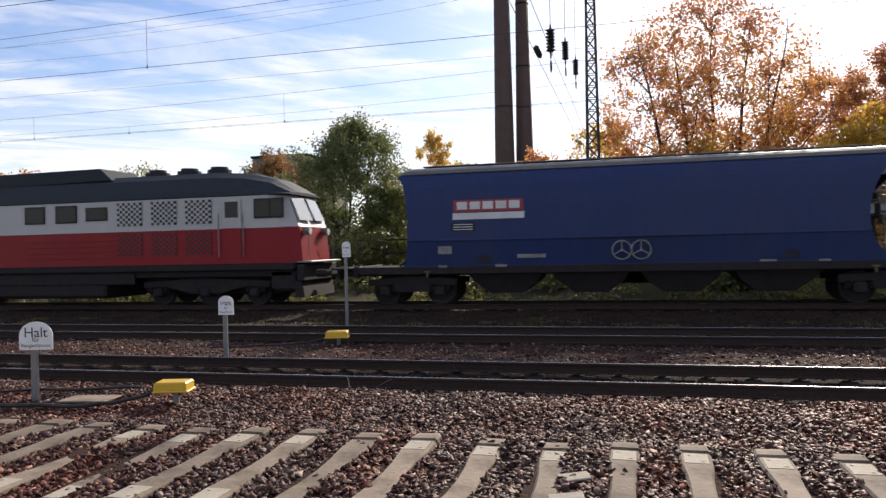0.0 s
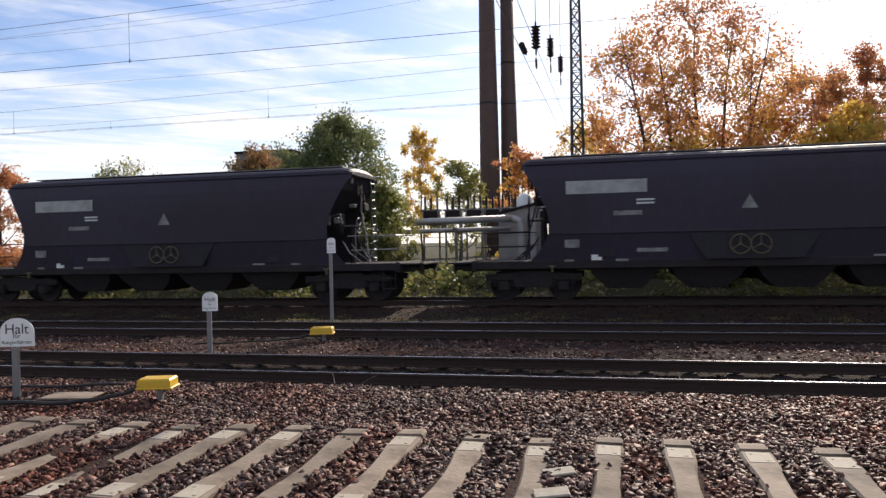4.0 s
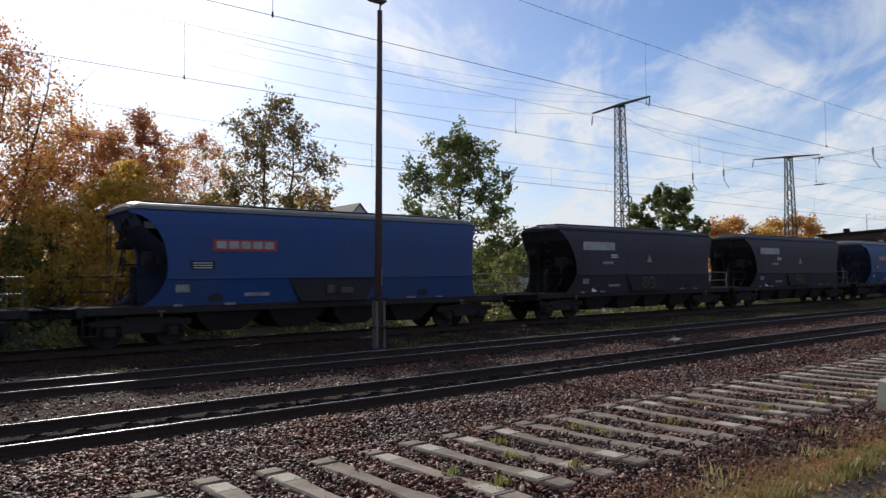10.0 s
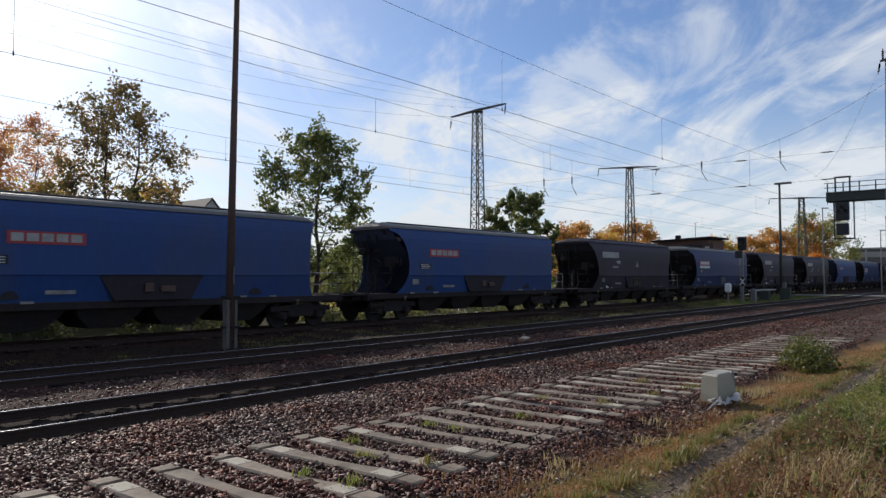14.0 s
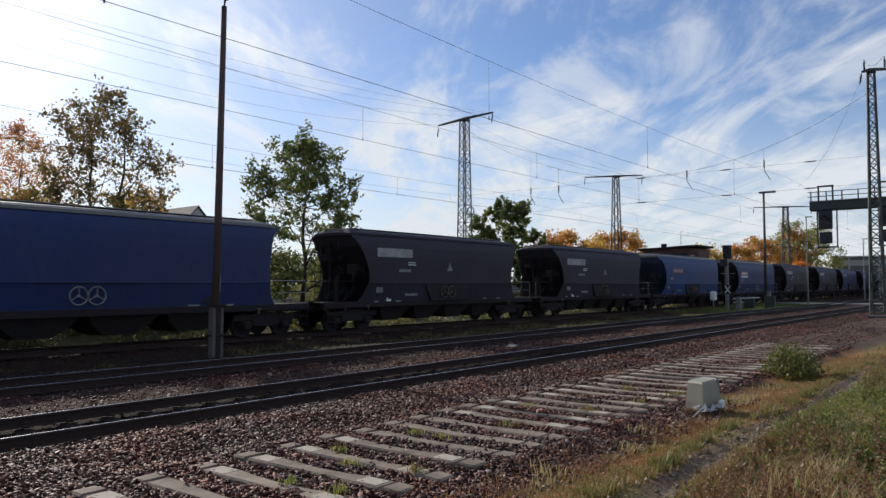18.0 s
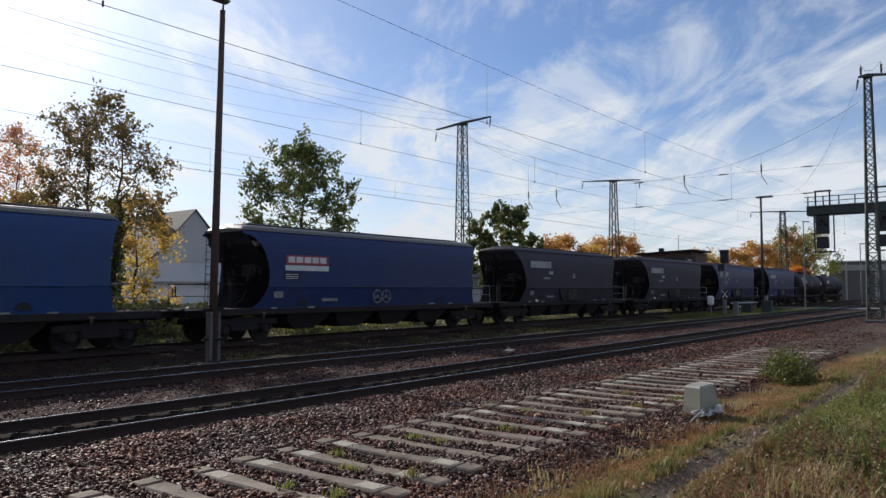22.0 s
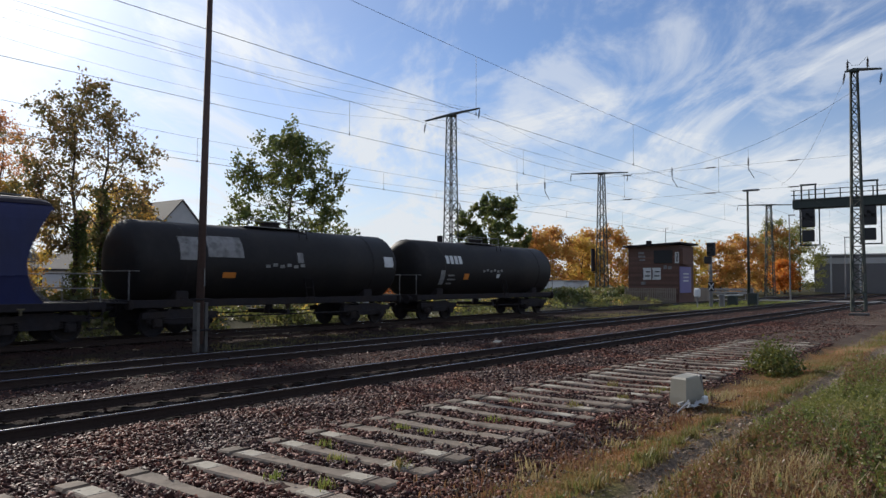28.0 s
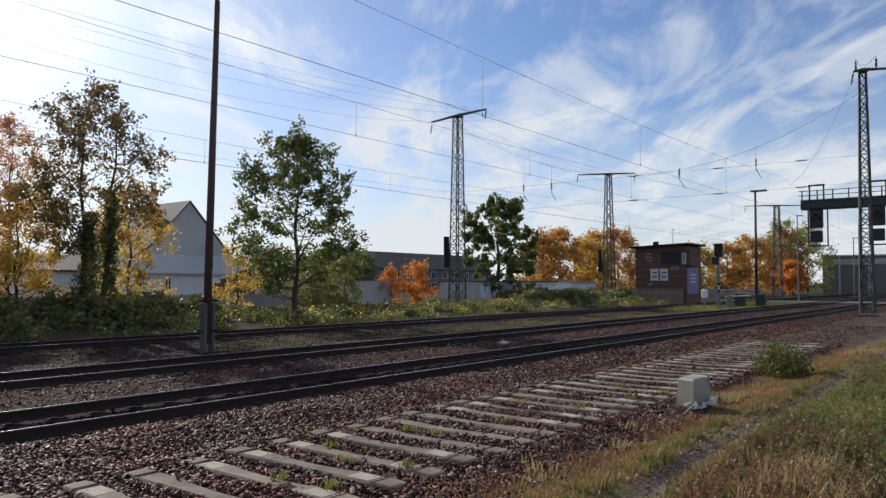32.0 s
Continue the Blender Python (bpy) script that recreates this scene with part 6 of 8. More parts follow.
# left background: tall block, sloping-roof shed
b = thing("industrial_building", -25.6, 40, 0, "dark block with painted scrawls on its top edge", "building")
part("wall", Bag().box((0.6, 4, 4.45), (4.4, 8, 9.0), 0.02), M_DARKPL, b)
part("parapet", Bag().box((0.6, 4, 9.0), (4.6, 8.2, 0.18), 0.02), M_FRAME, b)
for i in range(9):
    part("spray_paint_mark", Bag().box((-1.2 + i * 0.42, -0.012, 8.35 + 0.1 * (i % 3)), (0.3, 0.02, 0.42 + 0.1 * (i % 2)), 0), M_FADED, b)
s = thing("shed", -29.0, 39, 0, "grey shed with a steep dark roof", "building")
part("wall", Bag().prism([(-6, 0), (4.5, 0), (4.5, 7.0), (-6, 3.6)], "y", 0, 6), M_DARKPL, s)
part("roof", Bag().prism([(-6.6, 3.55), (4.6, 7.6), (4.6, 7.85), (-6.6, 3.8)], "y", -1.2, 6.3), M_ROOFD, s)
part("roof_edge", Bag().prism([(-6.6, 3.42), (4.6, 7.48), (4.6, 7.6), (-6.6, 3.55)], "y", -1.26, -1.1), M_PLASTER, s)
part("door", Bag().box((-1.5, -0.02, 1.2), (1.4, 0.06, 2.3), 0.02), M_WOOD, s)
c = thing("concrete_building", 0.3, 28.2, 0, "windowless grey concrete building by the mast", "building")
part("wall", Bag().box((-0.6, 2.5, 2.4), (5.4, 5, 5.0), 0.02), M_CONC, c)
part("roof", Bag().box((-0.6, 2.5, 4.98), (5.6, 5.2, 0.14), 0.02), M_FRAME, c)
part("doorway", Bag().box((-2.6, -0.02, 1.9), (0.6, 0.06, 1.3), 0.0), M_GRILLE, c)
lt = thing("lean_to", -4.6, 28.6, 0, "low lean-to with sloping dark roof", "building")
part("wall", Bag().prism([(-1.2, 0), (1.0, 0), (1.0, 3.9), (-1.2, 3.4)], "y", 0, 3), M_CONC, lt)
part("roof", Bag().prism([(-1.3, 3.4), (1.05, 3.95), (1.05, 4.05), (-1.3, 3.5)], "y", -0.2, 3.2), M_FRAME, lt)

# pipeline on stanchions
p = thing("pipeline", -7.5, 27.4, 0, "thick silver-clad pipeline on stanchions", "pipeline")
part("pipe", Bag().tube((-8.5, 0, 3.0), (2.6, 0, 3.15), 0.19, n=14), M_PIPE, p, smooth=True)
part("pipe", Bag().tube((-8.5, 0.5, 2.55), (2.4, 0.5, 2.65), 0.13, n=10), M_PIPE, p, smooth=True)
part("pipe_bend", Bag().path([(2.6, 0, 3.15), (2.95, 0, 3.0), (3.05, 0, 2.6), (3.05, 0, 0)], 0.19, 12), M_PIPE, p)
part("pipe_bend", Bag().path([(3.5, 0.3, 3.3), (3.65, 0.3, 3.1), (3.65, 0.3, 0)], 0.2, 12), M_PIPE, p)
for x in (-7, -3.6, -0.4):
    part("stanchion", Bag().box((x, 0.2, 1.35), (0.14, 0.14, 2.7), 0.02).box((x, 0.2, 2.7), (0.2, 0.9, 0.1), 0.01), M_STEEL, p)
for x in (3.05, 4.1):
    v = thing("storage_drum", -7.5 + x, 29.2, 0, "white rounded storage drum on legs", "tank", "white drums by the pipeline")
    rings = [[(0.46 * k * math.cos(q), 0.46 * k * math.sin(q), z) for q in np.linspace(0, 2 * math.pi, 14, endpoint=False)] for z, k in ((3.3, 0.9), (3.5, 1.0), (4.1, 1.0), (4.35, 0.8), (4.5, 0.4), (4.53, 0.05))]
    part("shell", Bag().loft(rings, True), M_WHITE, v, smooth=True)
    for q in (0.8, 2.4, 3.9, 5.5):
        part("leg", Bag().tube((0.35 * math.cos(q), 0.35 * math.sin(q), 0), (0.35 * math.cos(q), 0.35 * math.sin(q), 3.35), 0.05, n=6), M_STEEL, v)


def transformer(x, y):
    t = thing("switchgear", x, y, 0, "dark outdoor electrical switchgear with ribbed insulators", "switchgear", "switchgear of the substation")
    part("support_frame", Bag().box((-0.45, 0, 1.9), (0.1, 0.1, 3.8), 0.01).box((0.45, 0, 1.9), (0.1, 0.1, 3.8), 0.01).box((0, 0, 3.8), (1.2, 0.12, 0.1), 0.01), M_STEEL, t)
    part("oil_tank", Bag().box((0, 0, 3.4), (0.75, 0.6, 0.75), 0.06), M_FRAME, t)
    for dx in (-0.35, 0, 0.35):
        b = Bag()
        for k in range(6):
            b.tube((dx, 0, 3.85 + k * 0.11), (dx, 0, 3.90 + k * 0.11), 0.11, 0.07, n=8)
            b.tube((dx, 0, 3.90 + k * 0.11), (dx, 0, 3.96 + k * 0.11), 0.05, n=6)
        b.tube((dx, 0, 4.5), (dx, 0, 4.62), 0.03, n=5)
        part("insulator", b, M_INSUL, t, "brown ribbed insulator")
    return t


tr = transformer(-9.8, 30)
for x in (-8.6, -7.4, -6.4, -5.4):
    copy_thing(tr, pose(x, 30 + 0.3 * (int(x * 10) % 3), 0))
f = thing("wire_fence", 0, 25.6, 0, "thin steel mesh fence before the substation", "fence")
for x in np.arange(-12, 0.1, 2.0):
    part("post", Bag().tube((x, 0, 0), (x, 0, 2.3), 0.035, n=6), M_STEEL, f)
for z in (0.6, 1.2, 1.8, 2.25):
    part("rail", Bag().tube((-12, 0, z), (0, 0, z), 0.012, n=4), M_STEEL, f)

# signal box of brick with flat roof
hut = thing("signal_box", 71.75, 20.75, 0, "small dark brick signal box with flat roof and painted scrawls", "building", rz=-90)
W, D, H1 = 5.25, 4.3, 5.75


part("wall", Bag().box((W / 2, D / 2, H1 / 2), (W, D, H1), 0.02), M_BRICK, hut)
bands = Bag()
for k in range(22):
    bands.box((W / 2, -0.006, 0.25 + k * 0.25), (W - 0.05, 0.02, 0.235), 0.004)
part("brick_course", bands, M_BRICK, hut)
part("roof", Bag().prism([(-0.4, 5.6), (W + 0.4, 5.85), (W + 0.4, 6.02), (-0.4, 5.77)], "y", -0.5, D + 0.4), M_FRAME, hut)
part("window_shutter", Bag().box((3.68, -0.04, 4.6), (1.9, 0.1, 1.3), 0.02), M_GRILLE, hut, "boarded black window")
part("bay", Bag().box((W + 0.15, 1.2, 4.6), (0.4, 2.0, 1.6), 0.03), M_BRICK, hut)
pane(hut, W * 0.97, -0.02, 4.5, 0.3, 1.0)
sign = part("panel", Bag().box((W + 0.06, 1.7, 2.3), (0.08, 3.2, 2.6), 0.02), M_PURPLE, hut, "violet notice panel")
for i in range(3):
    part("text_bar", Bag().box((W + 0.11, 1.7, 2.9 - i * 0.35), (0.02, 1.5, 0.14), 0.0), M_LABEL, hut)
for x, z, w, hh in ((2.0, 2.9, 0.88, 1.2), (2.98, 2.9, 0.88, 1.2)):
    o = part("painted_scrawl", Bag().box((x, -0.03, z), (w, 0.02, hh), 0), M_LABEL, hut, "white spray-painted block letters")
    for dx, dz, sx, sz in ((0.1, 0.2, 0.45, 0.12), (0.05, -0.22, 0.5, 0.12), (-0.42, 0, 0.07, 0.9)):
        part("paint_stroke", Bag().box((x + dx, -0.045, z + dz), (sx, 0.012, sz), 0), M_BLACK, o)
for x, z, w, hh in ((1.4, 5.0, 0.6, 0.2), (1.45, 4.65, 0.7, 0.2), (1.5, 4.3, 0.55, 0.18), (3.9, 3.55, 0.35, 0.35), (4.35, 3.5, 0.35, 0.3), (1.6, 1.95, 0.5, 0.3)):
    part("painted_scrawl", Bag().box((x, -0.03, z), (w, 0.02, hh), 0), M_FADED, hut)
part("vent_pipe", Bag().box((1.8, 1.0, 6.0), (0.45, 0.45, 0.6), 0.05), M_FRAME, hut)
part("aerial", Bag().path([(3.2, 2, 5.9), (3.2, 2, 7.6), (3.5, 2, 7.6)], 0.03), M_STEEL, hut)
fence = thing("picket_fence", 70.6, 20.6, 0, "weathered wooden picket fence before the signal box", "fence", rz=-90)
for i in range(28):
    part("picket", Bag().box((i * 0.19, 0, 0.75), (0.12, 0.03, 1.45), 0.01), M_WOOD, fence)
for z in (0.4, 1.1):
    part("fence_rail", Bag().box((2.6, 0.04, z), (5.3, 0.05, 0.09), 0.01), M_WOOD, fence)
fence2 = copy_thing(fence, pose(76.5, 15.6, 0))
tagged(fence2, "pale picket fence beside the signal box")

# far right: grey halls, guard rail, crossing
hall = thing("industrial_hall", 167, 2, 0, "grey metal-clad industrial hall", "building")
part("wall", Bag().box((0, 0, 3.7), (14, 36, 7.4), 0.05), M_DARKPL, hall)
part("window_band", Bag().box((-7.03, 0, 6.3), (0.1, 34, 1.1), 0.02), M_PIPE, hall, "pale glazed band under the roof")
part("roof", Bag().box((0, 0, 7.5), (14.5, 36.5, 0.3), 0.05), M_GREYPL, hall)
for k in range(7):
    part("cladding_rib", Bag().box((-7.05, -15 + k * 5, 3.7), (0.12, 0.3, 7.2), 0.01), M_GREYPL, hall)
hall2 = thing("warehouse", 120, -9, 0, "low beige warehouse with dark openings", "building")
part("wall", Bag().box((0, 0, 2.7), (12, 9, 5.4), 0.05), M_BEIGE, hall2)
part("roof", Bag().box((0, 0, 5.5), (12.4, 9.4, 0.25), 0.03), M_GREYPL, hall2)
for k in range(3):
    part("gate", Bag().box((-6.03, -3 + k * 3, 1.4), (0.08, 1.8, 2.8), 0.02), M_GRILLE, hall2)
gr = thing("guard_rail", 96, 0, 0, "long galvanised steel guard rail along the crossing road", "guard rail")
for y0, y1 in ((-7.0, -1.3), (15.6, 26.0)):
    for z in (0.75, 1.15):
        part("beam", Bag().box((0, (y0 + y1) / 2, z), (0.08, y1 - y0, 0.28), 0.03), M_PIPE, gr)
    for k in range(4):
        part("post", Bag().box((0.08, y0 + 0.2 + (y1 - y0 - 0.4) * k / 3, 0.6), (0.1, 0.12, 1.25), 0.02), M_STEEL, gr)
rd = tagged(new("crossing_road", Bag().box((89, 2, 0.02), (6.5, 40, 0.12), 0.02).mesh("crossing_road")), "asphalt road of the level crossing", "road", kind="structure")
rd.data.materials.append(mat("asphalt", (0.13, 0.125, 0.12), 0.9, vary=0.25, grain=20, stain=0.5, bump=0.2))


# ---- masts, wires, signals ----
def lattice(t, p, q, w0, w1, d0, d1, bays, m, name="lattice"):
    """A four-legged lattice column from p to q: legs and diagonal braces."""
    p, q = Vector(p), Vector(q)
    corner = lambda f, sx, sy: p.lerp(q, f) + Vector((sx * (w0 + (w1 - w0) * f) / 2, sy * (d0 + (d1 - d0) * f) / 2, 0))  # noqa: E731
    for sx, sy in ((-1, -1), (1, -1), (1, 1), (-1, 1)):
        part("leg", Bag().tube(corner(0, sx, sy), corner(1, sx, sy), 0.04 + 0.032 * w0, 0.03 + 0.028 * w0, n=4), m, t)
    br = Bag()
    for k in range(bays):
        a, b = k / bays, (k + 1) / bays
        for (s0, s1) in (((-1, -1), (1, -1)), ((1, -1), (1, 1)), ((1, 1), (-1, 1)), ((-1, 1), (-1, -1))):
            i, j = (s0, s1) if k % 2 else (s1, s0)
            br.tube(corner(a, *i), corner(b, *j), 0.037, n=3, caps=False)
            br.tube(corner(a, *s0), corner(a, *s1), 0.022, n=3, caps=False)
    part("bracing", br, m, t)


def mast(x, y, h, w0, w1, label, arm=None, bays=20, weight=True):
    t = thing("catenary_mast", x, y, 0, label, "catenary mast", "lattice catenary masts")
    part("footing", Bag().box((0, 0, 0.02), (w0 + 0.3, w0 + 0.3, 0.4), 0.04), M_OLDCONC, t)
    lattice(t, (0, 0, 0.3), (0, 0, h), w0, w1, w0, w1, bays, M_MAST)
    part("head_plate", Bag().box((0, 0, h), (w1 + 0.15, w1 + 0.15, 0.12), 0.02), M_MAST, t)
    if arm:
        a0, a1, rise = arm
        b = Bag().prism([(a0, h - 0.12), (a0, h - 0.04), (0, h + 0.2), (a1, h + rise), (a1, h + rise - 0.08), (0, h + 0.02)], "x", -0.09, 0.09)
        part("cross_arm", b, M_MAST, t)
        for yy, zz in ((a0, h - 0.3), (a1, h + rise - 0.1)):
            insulator(t, (0, yy, zz), (0, yy + 0.12, zz - 0.75))
    if weight:
        part("tension_wheel", Bag().ring((0, -w0 * 0.6, h * 0.52), "x", 0.33, 0.05, 14, 5), M_MAST, t)
        part("tension_weight", Bag().tube((-w0 * 0.5, w0 * 0.75, 3.2), (-w0 * 0.5, w0 * 0.75, 5.6), 0.22, n=10), M_FRAME, t)
    return t


def insulator(parent, p, q, r=0.075, name="insulator", m=None):
    p, q = Vector(p), Vector(q)
    b = Bag()
    n = 7
    for k in range(n):
        a, c = p.lerp(q, 0.15 + 0.7 * k / n), p.lerp(q, 0.15 + 0.7 * (k + 0.6) / n)
        b.tube(a, c, r, r * 0.55, n=8)
    b.tube(p, q, 0.02, n=5)
    return part(name, b, m or M_INSUL, parent, "dark ribbed insulator")


mast(-1.4, 24, 14.6, 0.62, 0.34, "tall lattice catenary mast before the maple", None, 26, False)
mast(45.6, 24, 15.0, 0.95, 0.52, "broad green-grey lattice catenary mast with cross arm", (2.6, -2.7, 0.25), 22)
mast(72.4, 24, 13.6, 1.05, 0.5, "lattice catenary mast with flat cross arm", (-3.0, 3.6, 0.35), 18)
mast(104.8, 15, 12.4, 1.1, 0.55, "distant lattice catenary mast with flat cross arm", (-3.2, 4.0, 0.3), 16, False)
mast(51.5, -2.9, 15.2, 0.72, 0.36, "rust-toned lattice catenary mast on the near side of the tracks", (-1.5, 0.5, 0.1), 26, False)
for x, y, h in ((128, -1.5, 15.5), (150, -4.5, 14.0), (171, 6.0, 13.5)):
    mast(x, y, h, 1.3, 0.6, "distant lattice mast beyond the crossing", (-2.5, 2.5, 0.2), 16, False)

WIRES = thing("overhead_line", 0, 0, 0, "overhead catenary wires with droppers above the tracks", "overhead line")


def sagging(p, q, sag, n=14):
    p, q = Vector(p), Vector(q)
    return [p.lerp(q, k / n) + Vector((0, 0, -4 * sag * (k / n) * (1 - k / n))) for k in range(n + 1)]


SPANS = (-98, -50, -1.45, 46.0, 96.0, 146.0, 200.0)
for y, zc, zm in ((0.75, 6.40, 8.10), (5.70, 6.53, 7.72), (13.37, 6.44, 7.45), (18.4, 7.36, 7.85)):
    part("contact_wire", Bag().tube((-98, y, zc), (200, y, zc), 0.006 if y < 10 else 0.005, n=4), M_WIRE, WIRES)
    for a, b in zip(SPANS, SPANS[1:]):
        line = sagging((a, y, zm + 0.25), (b, y, zm + 0.25), 0.45)
        part("messenger_wire", Bag().path(line, 0.0052, 4), M_WIRE, WIRES)
        for k in (2, 5, 8, 11):
            dr = Bag()
            x = line[k].x + (y * 0.37) % 1.5
            zz = float(np.interp(x, [p.x for p in line], [p.z for p in line]))
            dr.tube((x, y, zc), (x, y, zz), 0.006, n=3)
            dr.tube((x, y, zc - 0.03), (x, y, zc + 0.06), 0.018, n=4)
            part("dropper", dr, M_WIRE, WIRES)
for p, q, sag in (((-1.4, 21.6, 13.4), (45.6, 21.6, 14.4), 2.3), ((-1.4, 21.6, 13.74), (45.6, 21.6, 14.9), 1.8), ((-1.4, 21.6, 13.67), (45.6, 21.6, 15.1), 1.23), ((-1.4, 21.6, 13.95), (45.6, 21.6, 15.2), 0.86),
                  ((-50, 21.6, 13.4), (-1.4, 21.6, 13.4), 1.4), ((-50, 21.6, 13.6), (-1.4, 21.6, 13.74), 0.85), ((-50, 21.6, 12.43), (-1.4, 21.6, 13.67), 0.05), ((-50, 18.4, 9.5), (-1.4, 18.4, 9.4), 0.05)):
    part("feeder_wire", Bag().path(sagging(p, q, sag, 22), 0.0055, 4), M_WIRE, WIRES)
for a, b in (((45.6, 27, 16.0), (72.4, 27.6, 14.0)), ((45.6, 21, 14.8), (72.4, 21, 13.4)), ((45.6, 24, 15.0), (72.4, 24, 13.6)), ((72.4, 27.6, 14.0), (104.8, 19, 12.6)), ((72.4, 21, 13.4), (104.8, 12, 12.2))):
    part("feeder_wire", Bag().path(sagging(a, b, 0.5), 0.006, 4), M_WIRE, WIRES)


def head_span(name, a, b, low, drops, zs, label, cross=(9.2, 3.7, -1.3), tilt=0.0):
    """Cross span between two masts: a sagging carrier, two cross wires, and droppers with insulators."""
    t = thing(name, 0, 0, 0, label, "cross span")
    a, b = Vector(a), Vector(b)
    n = 24
    line = sagging(a, b, low, n)
    part("carrier_wire", Bag().path(line, 0.009, 4), M_WIRE, t)
    for z in zs:
        part("cross_wire", Bag().tube((a.x, a.y, z), (b.x, b.y, z + tilt), 0.0062, n=4), M_WIRE, t)
    for y, bent, dz in drops:
        f = (y - a.y) / (b.y - a.y)
        top = a.lerp(b, f) + Vector((0, 0, -4 * low * f * (1 - f)))
        part("dropper_wire", Bag().tube(top, (top.x, y, zs[0] + dz), 0.007, n=4), M_WIRE, t)
        insulator(t, (top.x, y, zs[0] + dz + 0.95), (top.x, y, zs[0] + dz + 0.25), 0.07 if bent else 0.105)
        if bent:
            part("hanger", Bag().path([(top.x, y, zs[0] + dz + 0.2), (top.x + 0.05, y - 0.35, zs[0] + dz - 0.45)], 0.022, 5), M_WIRE, t)
        else:
            part("ring", Bag().ring((top.x, y, zs[0] + dz + 0.08), "x", 0.12, 0.014, 12, 4), M_WIRE, t)
    for y in cross:
        for z in (zs if cross != (3.4,) else (5.47,)):
            f = (y - a.y) / (b.y - a.y)
            x = a.x + (b.x - a.x) * f
            insulator(t, (x, y - 0.4, z + tilt * f), (x, y + 0.4, z + tilt * f), 0.055)
    return t


head_span("cross_span", (45.6, 24, 14.3), (51.5, -2.9, 14.0), 4.55, ((18.7, True, -0.55), (16.6, True, -0.55), (7.8, True, -0.1), (3.1, True, 0.25)), (9.05, 7.35), "cross span of wires with insulators between two masts", (10.8, 5.4, 0.5), 0.95)
part("jumper_wire", Bag().path([(51.3, -2.5, 15.0), (51.0, -1.7, 13.0), (50.4, -0.6, 10.4), (49.5, 0.3, 8.7), (48.5, 0.75, 8.05)], 0.008, 4), M_WIRE, WIRES)
for dy in (-0.75, 0.35):
    insulator(WIRES, (51.5, -2.9 + dy, 15.25), (51.5, -2.9 + dy, 16.0), 0.08)
part("jumper_wire", Bag().path([(51.4, -3.65, 16.0), (51.3, -3.2, 15.5), (51.3, -2.8, 15.55), (51.4, -2.55, 16.0)], 0.012, 4), M_WIRE, WIRES)
head_span("cross_span", (-1.4, 24, 14.2), (-1.5, -6.0, 15.0), 4.6, ((13.37, False, 0.78), (9.5, False, 0.32), (5.7, False, -0.43)), (6.1, 5.35), "cross span of wires with ring-tipped insulators over the tracks", (3.4,))

# tall slim lamp mast between the tracks
lm = thing("lamp_mast", 13.15, 8.85, 0, "tall slim dark lamp mast clamped between two concrete posts", "lamp post")
part("pole", Bag().tube((-0.05, 0, 0.2), (0.12, 0, 10.6), 0.125, 0.085, n=12), M_RUST, lm, smooth=True)
for s in (-1, 1):
    part("concrete_post", Bag().box((-0.01 + s * 0.17, 0.05 * s, 0.66), (0.11, 0.22, 1.5), 0.02), M_OLDCONC, lm, "dark weathered concrete post")
for z in (0.6, 1.5):
    part("clamp", Bag().box((0, 0, z), (0.5, 0.30, 0.06), 0.01), M_FRAME, lm)
part("bracket", Bag().path([(0.12, 0, 10.55), (0.05, -0.15, 10.75), (-0.15, -0.3, 10.8)], 0.03), M_STEEL, lm)
part("lamp_head", Bag().box((-0.12, -0.2, 10.82), (0.6, 0.3, 0.14), 0.05), M_STEEL, lm)
part("climbing_iron", Bag().path([(0.0, -0.1, 1.9), (0.0, -0.16, 1.9), (0.0, -0.16, 2.4), (0.0, -0.1, 2.4)], 0.015), M_STEEL, lm)
lm2 = thing("lamp_mast", 68.3, 8.0, 0, "tall lamp mast with flat lantern by the crossing", "lamp post")
part("pole", Bag().tube((0, 0, 0), (0, 0, 10.2), 0.14, 0.09, n=10), M_MAST, lm2, smooth=True)
part("lamp_head", Bag().box((0, -0.3, 10.25), (0.4, 1.4, 0.16), 0.05), M_STEEL, lm2)
part("switch_box", Bag().box((0, -0.25, 1.2), (0.35, 0.25, 0.7), 0.03), M_STEEL, lm2)
for x, y, h in ((84, 8.0, 9.2), (108, 6.5, 8.0), (90, 3.2, 8.4)):
    l3 = thing("street_lamp", x, y, 0, "thin grey street lamp at the crossing", "lamp post", "street lamps at the crossing")
    part("pole", Bag().tube((0, 0, 0), (0, 0, h), 0.09, 0.05, n=8), M_STEEL, l3)
    part("lamp_head", Bag().box((0, -0.25, h), (0.2, 0.7, 0.1), 0.03), M_STEEL, l3)

# colour light signal beside the second track
sg = thing("railway_signal", 61.5, 9.1, 0, "black colour-light railway signal on a steel post", "signal")
part("post", Bag().box((0, 0.05, 2.2), (0.16, 0.2, 4.4), 0.02), M_STEEL, sg)
part("signal_head", Bag().box((-0.06, 0, 4.78), (0.3, 0.66, 1.1), 0.06), M_SIGNAL, sg)
part("route_box", Bag().box((-0.06, 0.28, 3.9), (0.3, 0.55, 0.6), 0.05), M_SIGNAL, sg)
for dy, dz in ((-0.18, 5.1), (0.18, 5.1), (-0.18, 4.75), (0.18, 4.5)):
    part("lens_hood", Bag().tube((-0.2, dy, dz), (-0.42, dy, dz), 0.1, 0.09, n=10, caps=False), M_SIGNAL, sg)
part("maintenance_step", Bag().box((0.1, 0, 3.0), (0.5, 1.0, 0.05), 0.01), M_STEEL, sg)
bd = part("mast_board", Bag().box((-0.12, 0, 1.7), (0.03, 0.5, 0.75), 0.01), M_BLACK, sg, "white-crossed board")
